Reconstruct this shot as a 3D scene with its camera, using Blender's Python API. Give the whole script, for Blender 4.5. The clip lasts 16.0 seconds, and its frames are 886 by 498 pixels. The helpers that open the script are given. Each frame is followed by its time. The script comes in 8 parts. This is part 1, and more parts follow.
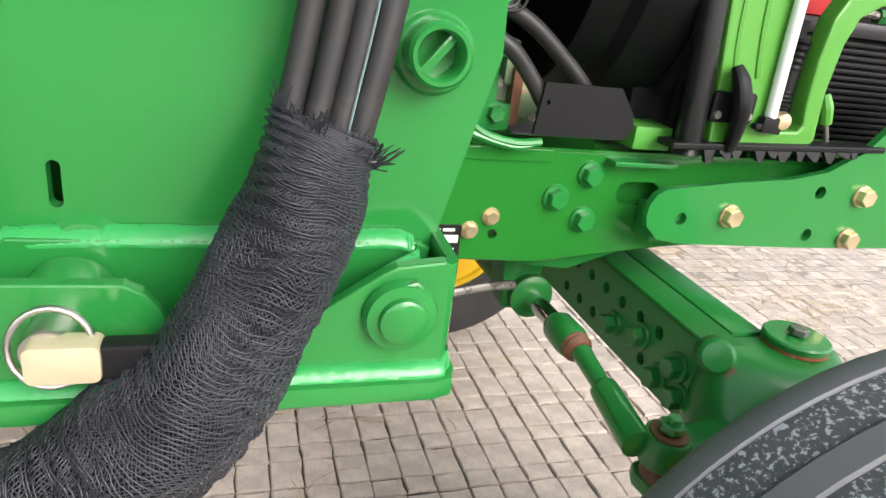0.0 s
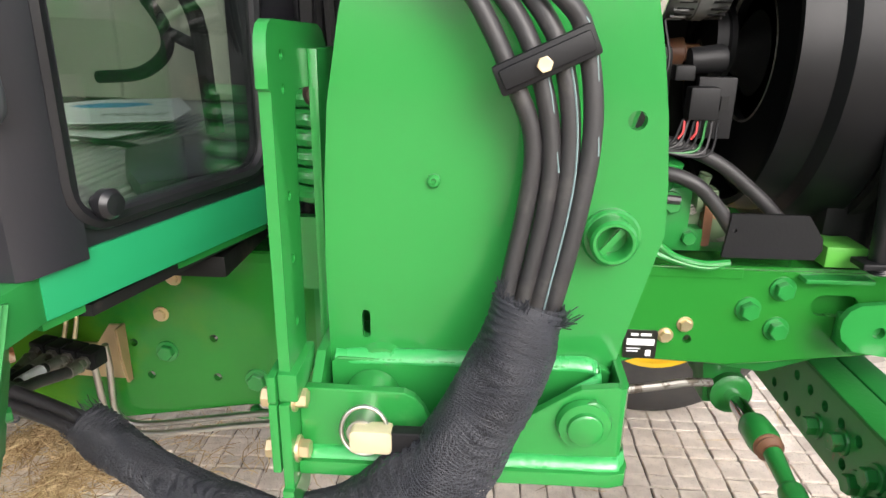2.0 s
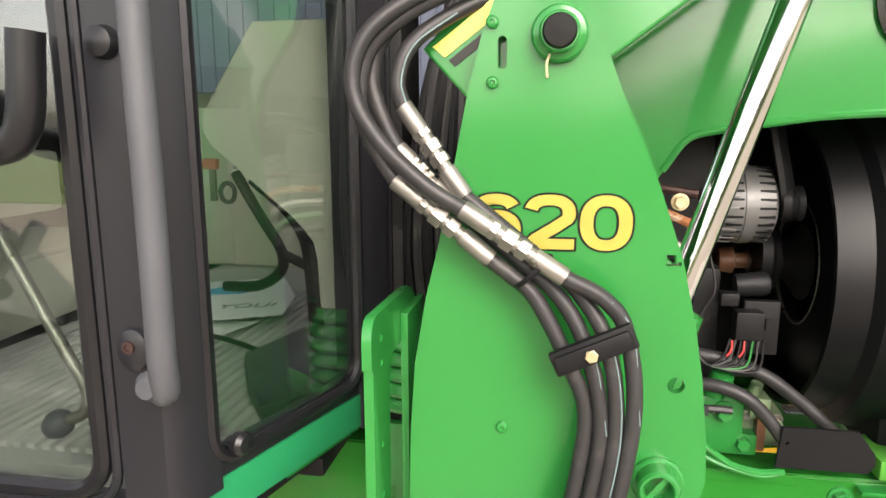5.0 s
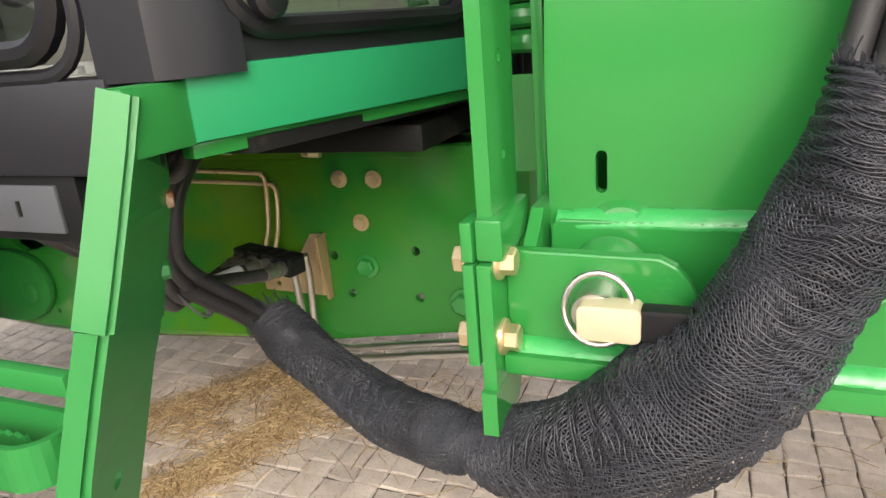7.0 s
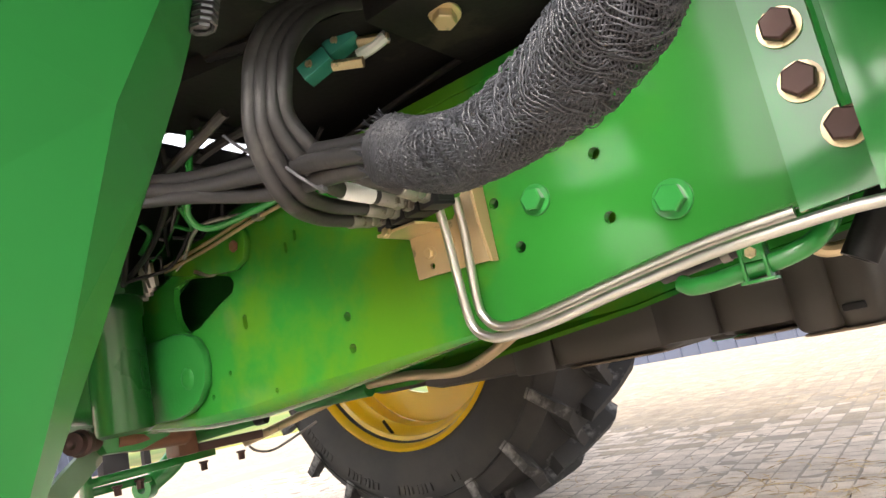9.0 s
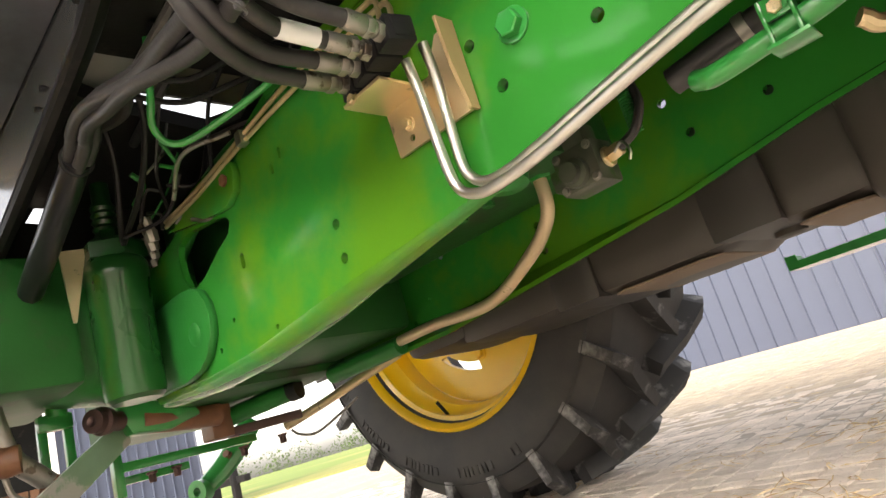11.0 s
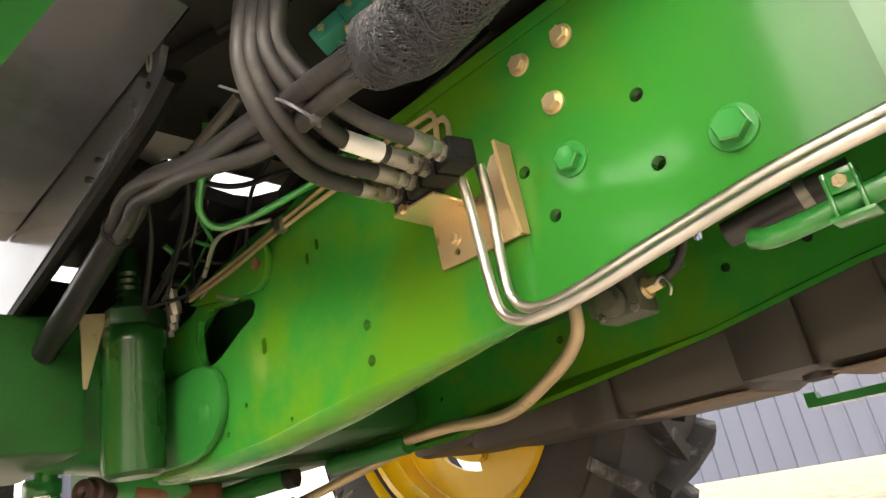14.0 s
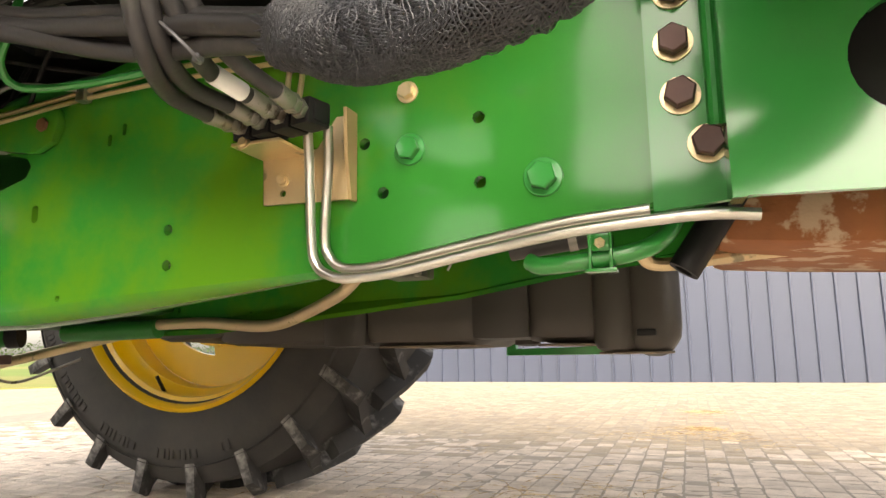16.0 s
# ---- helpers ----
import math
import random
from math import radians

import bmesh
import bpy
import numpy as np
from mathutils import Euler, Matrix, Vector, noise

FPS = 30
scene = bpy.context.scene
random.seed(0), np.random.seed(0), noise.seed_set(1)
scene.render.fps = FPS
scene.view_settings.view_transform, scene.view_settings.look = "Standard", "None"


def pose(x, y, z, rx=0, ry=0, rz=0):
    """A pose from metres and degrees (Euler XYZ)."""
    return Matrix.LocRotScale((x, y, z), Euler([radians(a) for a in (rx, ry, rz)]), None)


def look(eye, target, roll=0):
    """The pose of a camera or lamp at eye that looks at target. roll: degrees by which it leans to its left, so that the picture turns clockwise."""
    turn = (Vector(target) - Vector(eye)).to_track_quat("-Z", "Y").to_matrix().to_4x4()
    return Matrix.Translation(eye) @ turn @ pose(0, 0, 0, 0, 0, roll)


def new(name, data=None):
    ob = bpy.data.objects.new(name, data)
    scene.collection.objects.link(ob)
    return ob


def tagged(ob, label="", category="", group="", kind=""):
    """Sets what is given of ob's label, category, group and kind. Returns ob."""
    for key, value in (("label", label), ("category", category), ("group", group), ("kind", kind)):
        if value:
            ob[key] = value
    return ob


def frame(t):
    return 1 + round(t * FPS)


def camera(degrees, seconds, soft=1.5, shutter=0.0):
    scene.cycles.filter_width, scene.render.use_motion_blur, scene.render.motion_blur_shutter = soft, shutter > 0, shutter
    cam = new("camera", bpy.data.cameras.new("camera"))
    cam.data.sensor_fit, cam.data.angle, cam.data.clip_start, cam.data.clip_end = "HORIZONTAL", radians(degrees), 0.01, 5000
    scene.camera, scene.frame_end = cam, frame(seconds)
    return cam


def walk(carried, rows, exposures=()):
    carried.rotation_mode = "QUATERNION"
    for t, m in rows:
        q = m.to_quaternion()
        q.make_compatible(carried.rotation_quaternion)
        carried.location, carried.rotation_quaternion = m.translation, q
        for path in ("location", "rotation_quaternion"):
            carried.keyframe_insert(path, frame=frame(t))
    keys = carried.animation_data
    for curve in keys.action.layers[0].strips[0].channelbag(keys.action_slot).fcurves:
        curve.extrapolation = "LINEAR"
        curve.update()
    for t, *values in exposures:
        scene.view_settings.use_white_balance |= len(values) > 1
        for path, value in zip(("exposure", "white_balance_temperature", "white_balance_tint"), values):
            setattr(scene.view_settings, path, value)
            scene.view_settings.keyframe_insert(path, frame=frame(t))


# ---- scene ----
cam = camera(67.6, 16.0)
PATH = [
    (0, (0.513, -0.951, 1.168), (1.109, 0.805, 0.419), 7.5),
    (0.5, (0.494, -1.014, 1.184), (0.779, 0.819, 0.436), 5.3),
    (1, (0.492, -1.058, 1.181), (0.559, 0.781, 0.398), 3.6),
    (1.5, (0.488, -1.086, 1.219), (0.471, 0.792, 0.532), 2.5),
    (2, (0.511, -1.155, 1.355), (0.415, 0.733, 0.701), 0.9),
    (2.5, (0.522, -1.229, 1.474), (0.372, 0.653, 0.812), -0.2),
    (3, (0.517, -1.266, 1.555), (0.313, 0.646, 1.003), 0.7),
    (3.5, (0.521, -1.284, 1.623), (0.299, 0.648, 1.159), 1.2),
    (3.7, (0.521, -1.298, 1.622), (0.307, 0.655, 1.243), 1.0),
    (5.8, (0.541, -1.219, 1.507), (0.041, 0.684, 1.148), -0.4),
    (6, (0.549, -1.199, 1.465), (0.001, 0.678, 1.049), -0.6),
    (6.5, (0.513, -1.074, 1.276), (-0.114, 0.737, 0.705), -2.6),
    (7, (0.464, -0.98, 1.116), (-0.272, 0.767, 0.479), -4.9),
    (7.5, (0.388, -0.868, 0.915), (-0.497, 0.863, 0.445), -6.4),
    (8, (0.322, -0.826, 0.697), (-0.591, 0.953, 0.724), -8.4),
    (8.5, (0.307, -0.808, 0.585), (-0.627, 0.958, 0.673), -13.0),
    (9, (0.324, -0.794, 0.52), (-0.856, 0.782, 0.873), -11.7),
    (9.5, (0.35, -0.715, 0.457), (-0.787, 0.88, 0.861), -15.1),
    (10, (0.317, -0.663, 0.382), (-0.882, 0.874, 0.828), -15.6),
    (10.2, (0.295, -0.654, 0.362), (-0.922, 0.863, 0.83), -16.2),
    (12.3, (0.243, -0.556, 0.302), (-1.178, 0.775, 0.758), -14.4),
    (12.5, (0.25, -0.564, 0.304), (-1.123, 0.808, 0.784), -14.2),
    (13, (0.253, -0.596, 0.324), (-1.027, 0.845, 0.856), -13.1),
    (13.5, (0.242, -0.62, 0.343), (-1.028, 0.799, 0.952), -11.7),
    (14, (0.239, -0.642, 0.372), (-0.991, 0.767, 1.08), -10.7),
    (14.5, (0.245, -0.669, 0.39), (-0.94, 0.788, 1.079), -8.9),
    (15, (0.235, -0.719, 0.418), (-0.818, 0.889, 0.972), -6.0),
    (15.5, (0.224, -0.764, 0.433), (-0.668, 0.982, 0.829), -2.6),
    (16, (0.238, -0.791, 0.45), (-0.442, 1.065, 0.759), -0.8),
]
walk(cam, [(t, look(eye, target, roll)) for t, eye, target, roll in PATH], [(0, 1.02, 6500, 12), (1.5, 1.18, 6500, 12), (3.5, 1.34, 6800, 12), (6, 1.15, 7100, 15), (7, 1.12, 6900, 13), (7.5, 1.36, 6600, 13), (8, 2.08, 6700, 14), (8.5, 2.05, 6800, 14), (9, 2.1, 6900, 13), (12.5, 2.1, 7500, 12), (14.5, 2.2, 7900, 12), (15.5, 1.85, 8300, 12), (16, 1.86, 7700, 12)])

# ---- light ----
world = bpy.data.worlds.new("world")
scene.world = world
world.use_nodes = True
wn = world.node_tree
sky = wn.nodes.new("ShaderNodeTexSky")
sky.sky_type = "NISHITA"
sky.sun_disc = False
sky.sun_elevation, sky.sun_rotation = radians(35), radians(155)
sky.air_density, sky.dust_density, sky.ozone_density = 1.0, 4.0, 1.0
soft = wn.nodes.new("ShaderNodeHueSaturation")
soft.inputs["Saturation"].default_value = 0.35
wn.links.new(sky.outputs[0], soft.inputs["Color"])
clouds = wn.nodes.new("ShaderNodeTexNoise")
clouds.inputs["Scale"].default_value, clouds.inputs["Detail"].default_value, clouds.inputs["Roughness"].default_value = 2.2, 6, 0.6
stretch = wn.nodes.new("ShaderNodeMapping")
stretch.inputs["Scale"].default_value = (1, 1, 3)
where = wn.nodes.new("ShaderNodeTexCoord")
wn.links.new(where.outputs["Generated"], stretch.inputs["Vector"])
wn.links.new(stretch.outputs[0], clouds.inputs["Vector"])
shade = wn.nodes.new("ShaderNodeMapRange")
shade.inputs["From Min"].default_value, shade.inputs["From Max"].default_value = 0.3, 0.7
shade.inputs["To Min"].default_value, shade.inputs["To Max"].default_value = 0.55, 1.5
wn.links.new(clouds.outputs["Fac"], shade.inputs["Value"])
part_z, height, both = wn.nodes.new("ShaderNodeSeparateXYZ"), wn.nodes.new("ShaderNodeMapRange"), wn.nodes.new("ShaderNodeMath")
wn.links.new(where.outputs["Generated"], part_z.inputs[0])
wn.links.new(part_z.outputs["Z"], height.inputs["Value"])
height.inputs["From Min"].default_value, height.inputs["From Max"].default_value = 0.05, 0.85
height.inputs["To Min"].default_value, height.inputs["To Max"].default_value = 1.35, 0.70
both.operation = "MULTIPLY"
wn.links.new(shade.outputs["Result"], both.inputs[0])
wn.links.new(height.outputs["Result"], both.inputs[1])
wn.links.new(both.outputs[0], soft.inputs["Value"])
wn.links.new(soft.outputs[0], wn.nodes["Background"].inputs[0])
wn.nodes["Background"].inputs[1].default_value = 0.165
sun = new("sun", bpy.data.lights.new("sun", "SUN"))
sun.data.energy, sun.data.angle, sun.data.color = 0.6, radians(36), (1.0, 0.96, 0.9)
sun.matrix_world = look((0, 0, 0), (-0.34, 0.74, -0.57))

# ---- materials ----
def material(name, color, rough=0.5, metal=0.0, var=0.12, scale=6.0, bump=0.0, bscale=80.0, coat=0.0, spot=None, spot_at=0.62, spot_scale=3.0, rvar=0.1, spec=0.5, spot_x=False, soft=0.05):
    """A painted, plastic or metal surface with two scales of variation, fine relief and an optional second colour in patches."""
    m = bpy.data.materials.new(name)
    m.use_nodes = True
    n, l = m.node_tree.nodes, m.node_tree.links
    b = n["Principled BSDF"]
    b.inputs["Metallic"].default_value = metal
    b.inputs["Specular IOR Level"].default_value = spec
    if coat:
        b.inputs["Coat Weight"].default_value = coat
        b.inputs["Coat Roughness"].default_value = 0.11
        b.inputs["Coat IOR"].default_value = 1.5
    tc = n.new("ShaderNodeTexCoord")
    big = n.new("ShaderNodeTexNoise")
    big.inputs["Scale"].default_value, big.inputs["Detail"].default_value = scale, 5
    l.new(tc.outputs["Object"], big.inputs["Vector"])
    fine = n.new("ShaderNodeTexNoise")
    fine.inputs["Scale"].default_value, fine.inputs["Detail"].default_value = bscale, 3
    l.new(tc.outputs["Object"], fine.inputs["Vector"])
    mix = n.new("ShaderNodeMix")
    mix.data_type = "RGBA"
    mix.inputs["A"].default_value = (*[c * (1 - var) for c in color], 1)
    mix.inputs["B"].default_value = (*[min(1, c * (1 + var)) for c in color], 1)
    l.new(big.outputs["Fac"], mix.inputs["Factor"])
    out = mix.outputs["Result"]
    if spot:
        sn = n.new("ShaderNodeTexNoise")
        sn.inputs["Scale"].default_value, sn.inputs["Detail"].default_value, sn.inputs["Roughness"].default_value = spot_scale, 7, 0.62
        l.new(tc.outputs["Object"], sn.inputs["Vector"])
        ramp = n.new("ShaderNodeValToRGB")
        ramp.color_ramp.elements[0].position, ramp.color_ramp.elements[1].position = spot_at, spot_at + soft
        l.new(sn.outputs["Fac"], ramp.inputs["Fac"])
        m2 = n.new("ShaderNodeMix")
        m2.data_type = "RGBA"
        fac = ramp.outputs["Color"]
        if spot_x:
            # the stains lie towards the rear only
            sp, mr, mu = n.new("ShaderNodeSeparateXYZ"), n.new("ShaderNodeMapRange"), n.new("ShaderNodeMath")
            mr.inputs["From Min"].default_value, mr.inputs["From Max"].default_value = 0.15, -0.25
            mu.operation = "MULTIPLY"
            l.new(tc.outputs["Object"], sp.inputs[0])
            l.new(sp.outputs["X"], mr.inputs["Value"])
            l.new(mr.outputs["Result"], mu.inputs[0])
            l.new(fac, mu.inputs[1])
            fac = mu.outputs[0]
        l.new(fac, m2.inputs["Factor"])
        l.new(out, m2.inputs["A"])
        m2.inputs["B"].default_value = (*spot, 1)
        out = m2.outputs["Result"]
    l.new(out, b.inputs["Base Color"])
    rr = n.new("ShaderNodeMapRange")
    rr.inputs["To Min"].default_value, rr.inputs["To Max"].default_value = max(0.02, rough - rvar), min(1, rough + rvar)
    l.new(big.outputs["Fac"], rr.inputs["Value"])
    l.new(rr.outputs["Result"], b.inputs["Roughness"])
    if bump:
        bp = n.new("ShaderNodeBump")
        bp.inputs["Strength"].default_value, bp.inputs["Distance"].default_value = bump, 0.002
        l.new(fine.outputs["Fac"], bp.inputs["Height"])
        l.new(bp.outputs["Normal"], b.inputs["Normal"])
    return m


GREEN = material("green_paint", (0.019, 0.218, 0.042), 0.35, var=0.10, scale=3.0, bump=0.02, bscale=40, coat=1.0, spec=0.15, spot=(0.045, 0.27, 0.062), spot_at=0.68, spot_scale=5, rvar=0.06)
GREEN_RAIL = material("green_rail_paint", (0.018, 0.182, 0.024), 0.24, spot_x=True, var=0.14, scale=3.0, bump=0.06, bscale=45, coat=0.55, spec=0.15, spot=(0.058, 0.190, 0.012), spot_at=0.465, spot_scale=2.3, soft=0.09)
GREEN_SATIN = material("green_satin_paint", (0.020, 0.205, 0.044), 0.45, var=0.10, scale=3.0, bump=0.03, bscale=40, coat=0.12, spec=0.3)
GREEN_CAST = material("green_cast_paint", (0.013, 0.150, 0.026), 0.4, var=0.25, scale=8, bump=0.25, bscale=120, coat=0.1, spec=0.3)
# casting green darkened for the shade under the tractor, with brown grime patches
GREEN_SHADED = material("shaded_grimy_green_casting", (0.008, 0.070, 0.012), 0.5, var=0.4, scale=6, bump=0.3, bscale=90, spec=0.3, spot=(0.030, 0.032, 0.018), spot_at=0.56, spot_scale=5, soft=0.15)
GREEN_WORN = material("green_worn_paint", (0.014, 0.19, 0.035), 0.35, var=0.15, scale=9, bump=0.1, coat=0.3, spot=(0.16, 0.07, 0.035), spot_at=0.66, spot_scale=7)
TEAL = material("blue_green_paint", (0.012, 0.26, 0.10), 0.4, var=0.06, scale=2, bump=0.03)
WELD = material("green_weld_bead", (0.03, 0.33, 0.08), 0.3, var=0.1, scale=40, bump=0.6, bscale=90, coat=0.4)
BLACK = material("black_plastic", (0.008, 0.008, 0.009), 0.5, spec=0.25, var=0.3, scale=5, bump=0.15, bscale=200)
CABBLACK = material("cab_black_paint", (0.017, 0.017, 0.021), 0.34, spec=0.5, var=0.15, scale=4, bump=0.08, bscale=150)
RUBBER = material("hose_rubber", (0.026, 0.025, 0.026), 0.45, var=0.35, scale=9, bump=0.2, bscale=150, spec=0.45, spot=(0.060, 0.056, 0.052), spot_at=0.54, spot_scale=11, soft=0.15)
SEAL = material("rubber_seal", (0.010, 0.010, 0.012), 0.33, spec=0.5, var=0.25, scale=9, bump=0.1)
TYRE_SCUFFED = material("scuffed_tyre_rubber", (0.130, 0.135, 0.148), 0.55, var=0.2, scale=9, bump=0.2, bscale=90)
TREAD = material("abraded_tread_rubber", (0.070, 0.073, 0.082), 0.6, var=0.3, scale=30, bump=0.5, bscale=80, spot=(0.36, 0.38, 0.42), spot_at=0.535, spot_scale=150, soft=0.06)
TYRE = material("tyre_rubber", (0.035, 0.034, 0.034), 0.75, var=0.3, scale=5, bump=0.3, bscale=70, spot=(0.052, 0.048, 0.044), spot_at=0.46, spot_scale=5, soft=0.2)
YELLOW = material("yellow_rim_paint", (0.85, 0.52, 0.01), 0.35, var=0.08, scale=4, bump=0.05, coat=0.3)
DECAL_Y = material("decal_yellow", (0.86, 0.72, 0.15), 0.35, var=0.03)
DECAL_K = material("decal_black", (0.015, 0.015, 0.012), 0.35, var=0.1)
ZINC = material("zinc_plate", (0.55, 0.54, 0.5), 0.32, 1.0, var=0.15, scale=30, bump=0.08)
GOLD = material("yellow_zinc", (0.72, 0.58, 0.36), 0.40, 0.85, var=0.2, scale=14, bump=0.1, spot=(0.35, 0.30, 0.2), spot_at=0.62, spot_scale=20)
CHROME = material("chrome", (0.8, 0.8, 0.8), 0.06, 1.0, var=0.03, rvar=0.03)
STEEL = material("dull_steel", (0.31, 0.295, 0.27), 0.48, 0.9, var=0.3, scale=25, bump=0.2, spot=(0.13, 0.11, 0.09), spot_at=0.58, spot_scale=30)
BROWNBOLT = material("dark_bolt_steel", (0.085, 0.05, 0.045), 0.5, 0.6, var=0.25, scale=40, bump=0.2)
RUST = material("rusty_steel", (0.30, 0.11, 0.04), 0.75, var=0.4, scale=18, bump=0.5, bscale=120, spot=(0.5, 0.36, 0.25), spot_at=0.52, spot_scale=16)
CREAM = material("cream_trim", (0.52, 0.52, 0.44), 0.6, var=0.05, scale=3, bump=0.05)
PAPER = material("white_paper", (0.78, 0.8, 0.8), 0.7, var=0.03)
PAPER_BLUE = material("blue_print", (0.08, 0.35, 0.6), 0.7, var=0.1)
GREYMAT = material("grey_floor_mat", (0.42, 0.42, 0.41), 0.8, var=0.25, scale=10, bump=0.3)
TANK = material("fuel_tank_plastic", (0.040, 0.035, 0.030), 0.5, var=0.35, scale=4, bump=0.2, bscale=90, spot=(0.115, 0.085, 0.062), spot_at=0.60, spot_scale=3.0, soft=0.22)
SLEEVE = material("sleeve_filament", (0.032, 0.034, 0.042), 0.42, spec=0.45, var=0.5, scale=14)
STRAP = material("strap_plastic", (0.026, 0.023, 0.021), 0.5, var=0.3, scale=5, bump=0.1)
DUST = material("dusty_seam", (0.17, 0.125, 0.09), 0.7, var=0.3, scale=12, bump=0.2)
# near-black colour for the shade in the gaps of the sleeve's mesh
GAP_SHADE = material("sleeve_gap_shade", (0.004, 0.004, 0.004), 0.8, var=0.2)
STRAW = material("straw", (0.50, 0.33, 0.12), 0.7, var=0.35, scale=30)
sn, sl = STRAW.node_tree.nodes, STRAW.node_tree.links
geo, tone = sn.new("ShaderNodeNewGeometry"), sn.new("ShaderNodeValToRGB")
tone.color_ramp.elements[0].color, tone.color_ramp.elements[1].color = (0.24, 0.14, 0.055, 1), (0.72, 0.55, 0.30, 1)
sl.new(geo.outputs["Random Per Island"], tone.inputs["Fac"])
sl.new(tone.outputs["Color"], sn["Principled BSDF"].inputs["Base Color"])
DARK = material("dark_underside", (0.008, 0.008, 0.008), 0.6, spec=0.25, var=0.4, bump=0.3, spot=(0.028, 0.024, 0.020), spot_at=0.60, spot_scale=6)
RED = material("red_plastic", (0.5, 0.03, 0.03), 0.4, var=0.1)
ALU = material("cast_aluminium", (0.17, 0.17, 0.168), 0.45, 0.35, var=0.15, scale=30, bump=0.3)
GREASE = material("brown_grease", (0.16, 0.07, 0.035), 0.45, var=0.4, scale=30, bump=0.5)


def glass_material(name, tint):
    m = bpy.data.materials.new(name)
    m.use_nodes = True
    n, l = m.node_tree.nodes, m.node_tree.links
    out = n["Material Output"]
    n.remove(n["Principled BSDF"])
    tr, gl, mx, fr = n.new("ShaderNodeBsdfTransparent"), n.new("ShaderNodeBsdfGlossy"), n.new("ShaderNodeMixShader"), n.new("ShaderNodeLayerWeight")
    tr.inputs[0].default_value = (*tint, 1)
    gl.inputs["Roughness"].default_value = 0.02
    fr.inputs["Blend"].default_value = 0.5
    pw, ad = n.new("ShaderNodeMath"), n.new("ShaderNodeMath")
    pw.operation, ad.operation = "POWER", "MULTIPLY_ADD"
    pw.inputs[1].default_value, ad.inputs[1].default_value, ad.inputs[2].default_value = 2.4, 0.9, 0.16
    l.new(fr.outputs["Facing"], pw.inputs[0])
    l.new(pw.outputs[0], ad.inputs[0])
    l.new(ad.outputs[0], mx.inputs[0])
    l.new(tr.outputs[0], mx.inputs[1])
    l.new(gl.outputs[0], mx.inputs[2])
    l.new(mx.outputs[0], out.inputs[0])
    return m


GLASS = glass_material("tinted_glass", (0.80, 0.86, 0.82))

# ---- builders ----
def part(name, bm, mat, parent=None, label="", smooth=True):
    """Links a bmesh as one mesh object under a thing or a part."""
    me = bpy.data.meshes.new(name)
    bmesh.ops.recalc_face_normals(bm, faces=bm.faces[:])
    if smooth:
        for f in bm.faces:
            f.smooth = True
        for e in bm.edges:
            if len(e.link_faces) == 2 and e.calc_face_angle(0) > 0.6:
                e.smooth = False
    bm.to_mesh(me)
    bm.free()
    me.materials.append(mat)
    ob = new(name, me)
    if parent:
        ob.parent = parent
    if label:
        tagged(ob, label)
    return ob


def thing(name, label, category, group="", kind=""):
    return tagged(new(name), label, category, group, kind)


def box(bm, x0, x1, y0, y1, z0, z1, bevel=0.0, m=None):
    mat = Matrix.Translation(((x0 + x1) / 2, (y0 + y1) / 2, (z0 + z1) / 2)) @ Matrix.Diagonal((x1 - x0, y1 - y0, z1 - z0, 1))
    vs = bmesh.ops.create_cube(bm, size=1, matrix=(m @ mat) if m else mat)["verts"]
    if bevel:
        es = list({e for v in vs for e in v.link_edges})
        bmesh.ops.bevel(bm, geom=es, offset=bevel, segments=2, affect="EDGES", profile=0.6)
    return bm


def put(axis, u, v, w):
    """A point with w along the axis and u, v in the plane across it: x -> (y, z), y -> (x, z), z -> (x, y)."""
    return {"x": (w, u, v), "y": (u, w, v), "z": (u, v, w)}[axis]


def plate(bm, pts, axis, a, b, holes=(), bevel=0.0):
    """A flat plate of that outline, with holes given as lists of points, from a to b along the axis."""
    edges = []
    for loop in (pts, *holes):
        vs = [bm.verts.new(put(axis, u, v, a)) for u, v in loop]
        edges += [bm.edges.new((vs[k], vs[k - 1])) for k in range(len(vs))]
    if holes:
        faces = [g for g in bmesh.ops.triangle_fill(bm, use_beauty=True, use_dissolve=False, edges=edges)["geom"] if isinstance(g, bmesh.types.BMFace)]
    else:
        faces = [bm.faces.new([e.verts[0] for e in edges])]
    d = Vector(put(axis, 0, 0, b - a))
    ret = bmesh.ops.extrude_face_region(bm, geom=faces)
    top = [v for v in ret["geom"] if isinstance(v, bmesh.types.BMVert)]
    bmesh.ops.translate(bm, verts=top, vec=d)
    if bevel:
        es = [e for e in bm.edges if len(e.link_faces) == 2 and e.calc_face_angle(0) > 0.9]
        bmesh.ops.bevel(bm, geom=es, offset=bevel, segments=2, affect="EDGES", profile=0.6)
    return bm


def circle(u, v, r, n=16, squash=1.0):
    return [(u + r * math.cos(2 * math.pi * k / n), v + r * squash * math.sin(2 * math.pi * k / n)) for k in range(n)]


def slot(u, v, w, h, n=6):
    """An upright rounded slot, w wide and h high; wider than high lies flat."""
    pts, r = [], min(w, h) / 2
    du, dv = max(0, w / 2 - r), max(0, h / 2 - r)
    for q, (su, sv) in enumerate(((1, 1), (-1, 1), (-1, -1), (1, -1))):
        for k in range(n):
            a = math.pi / 2 * (q + k / (n - 1))
            pts.append((u + su * du + r * math.cos(a), v + sv * dv + r * math.sin(a)))
    out = []
    for p in pts:
        if not out or math.dist(p, out[-1]) > 1e-5:
            out.append(p)
    if math.dist(out[0], out[-1]) < 1e-5:
        out.pop()
    return out


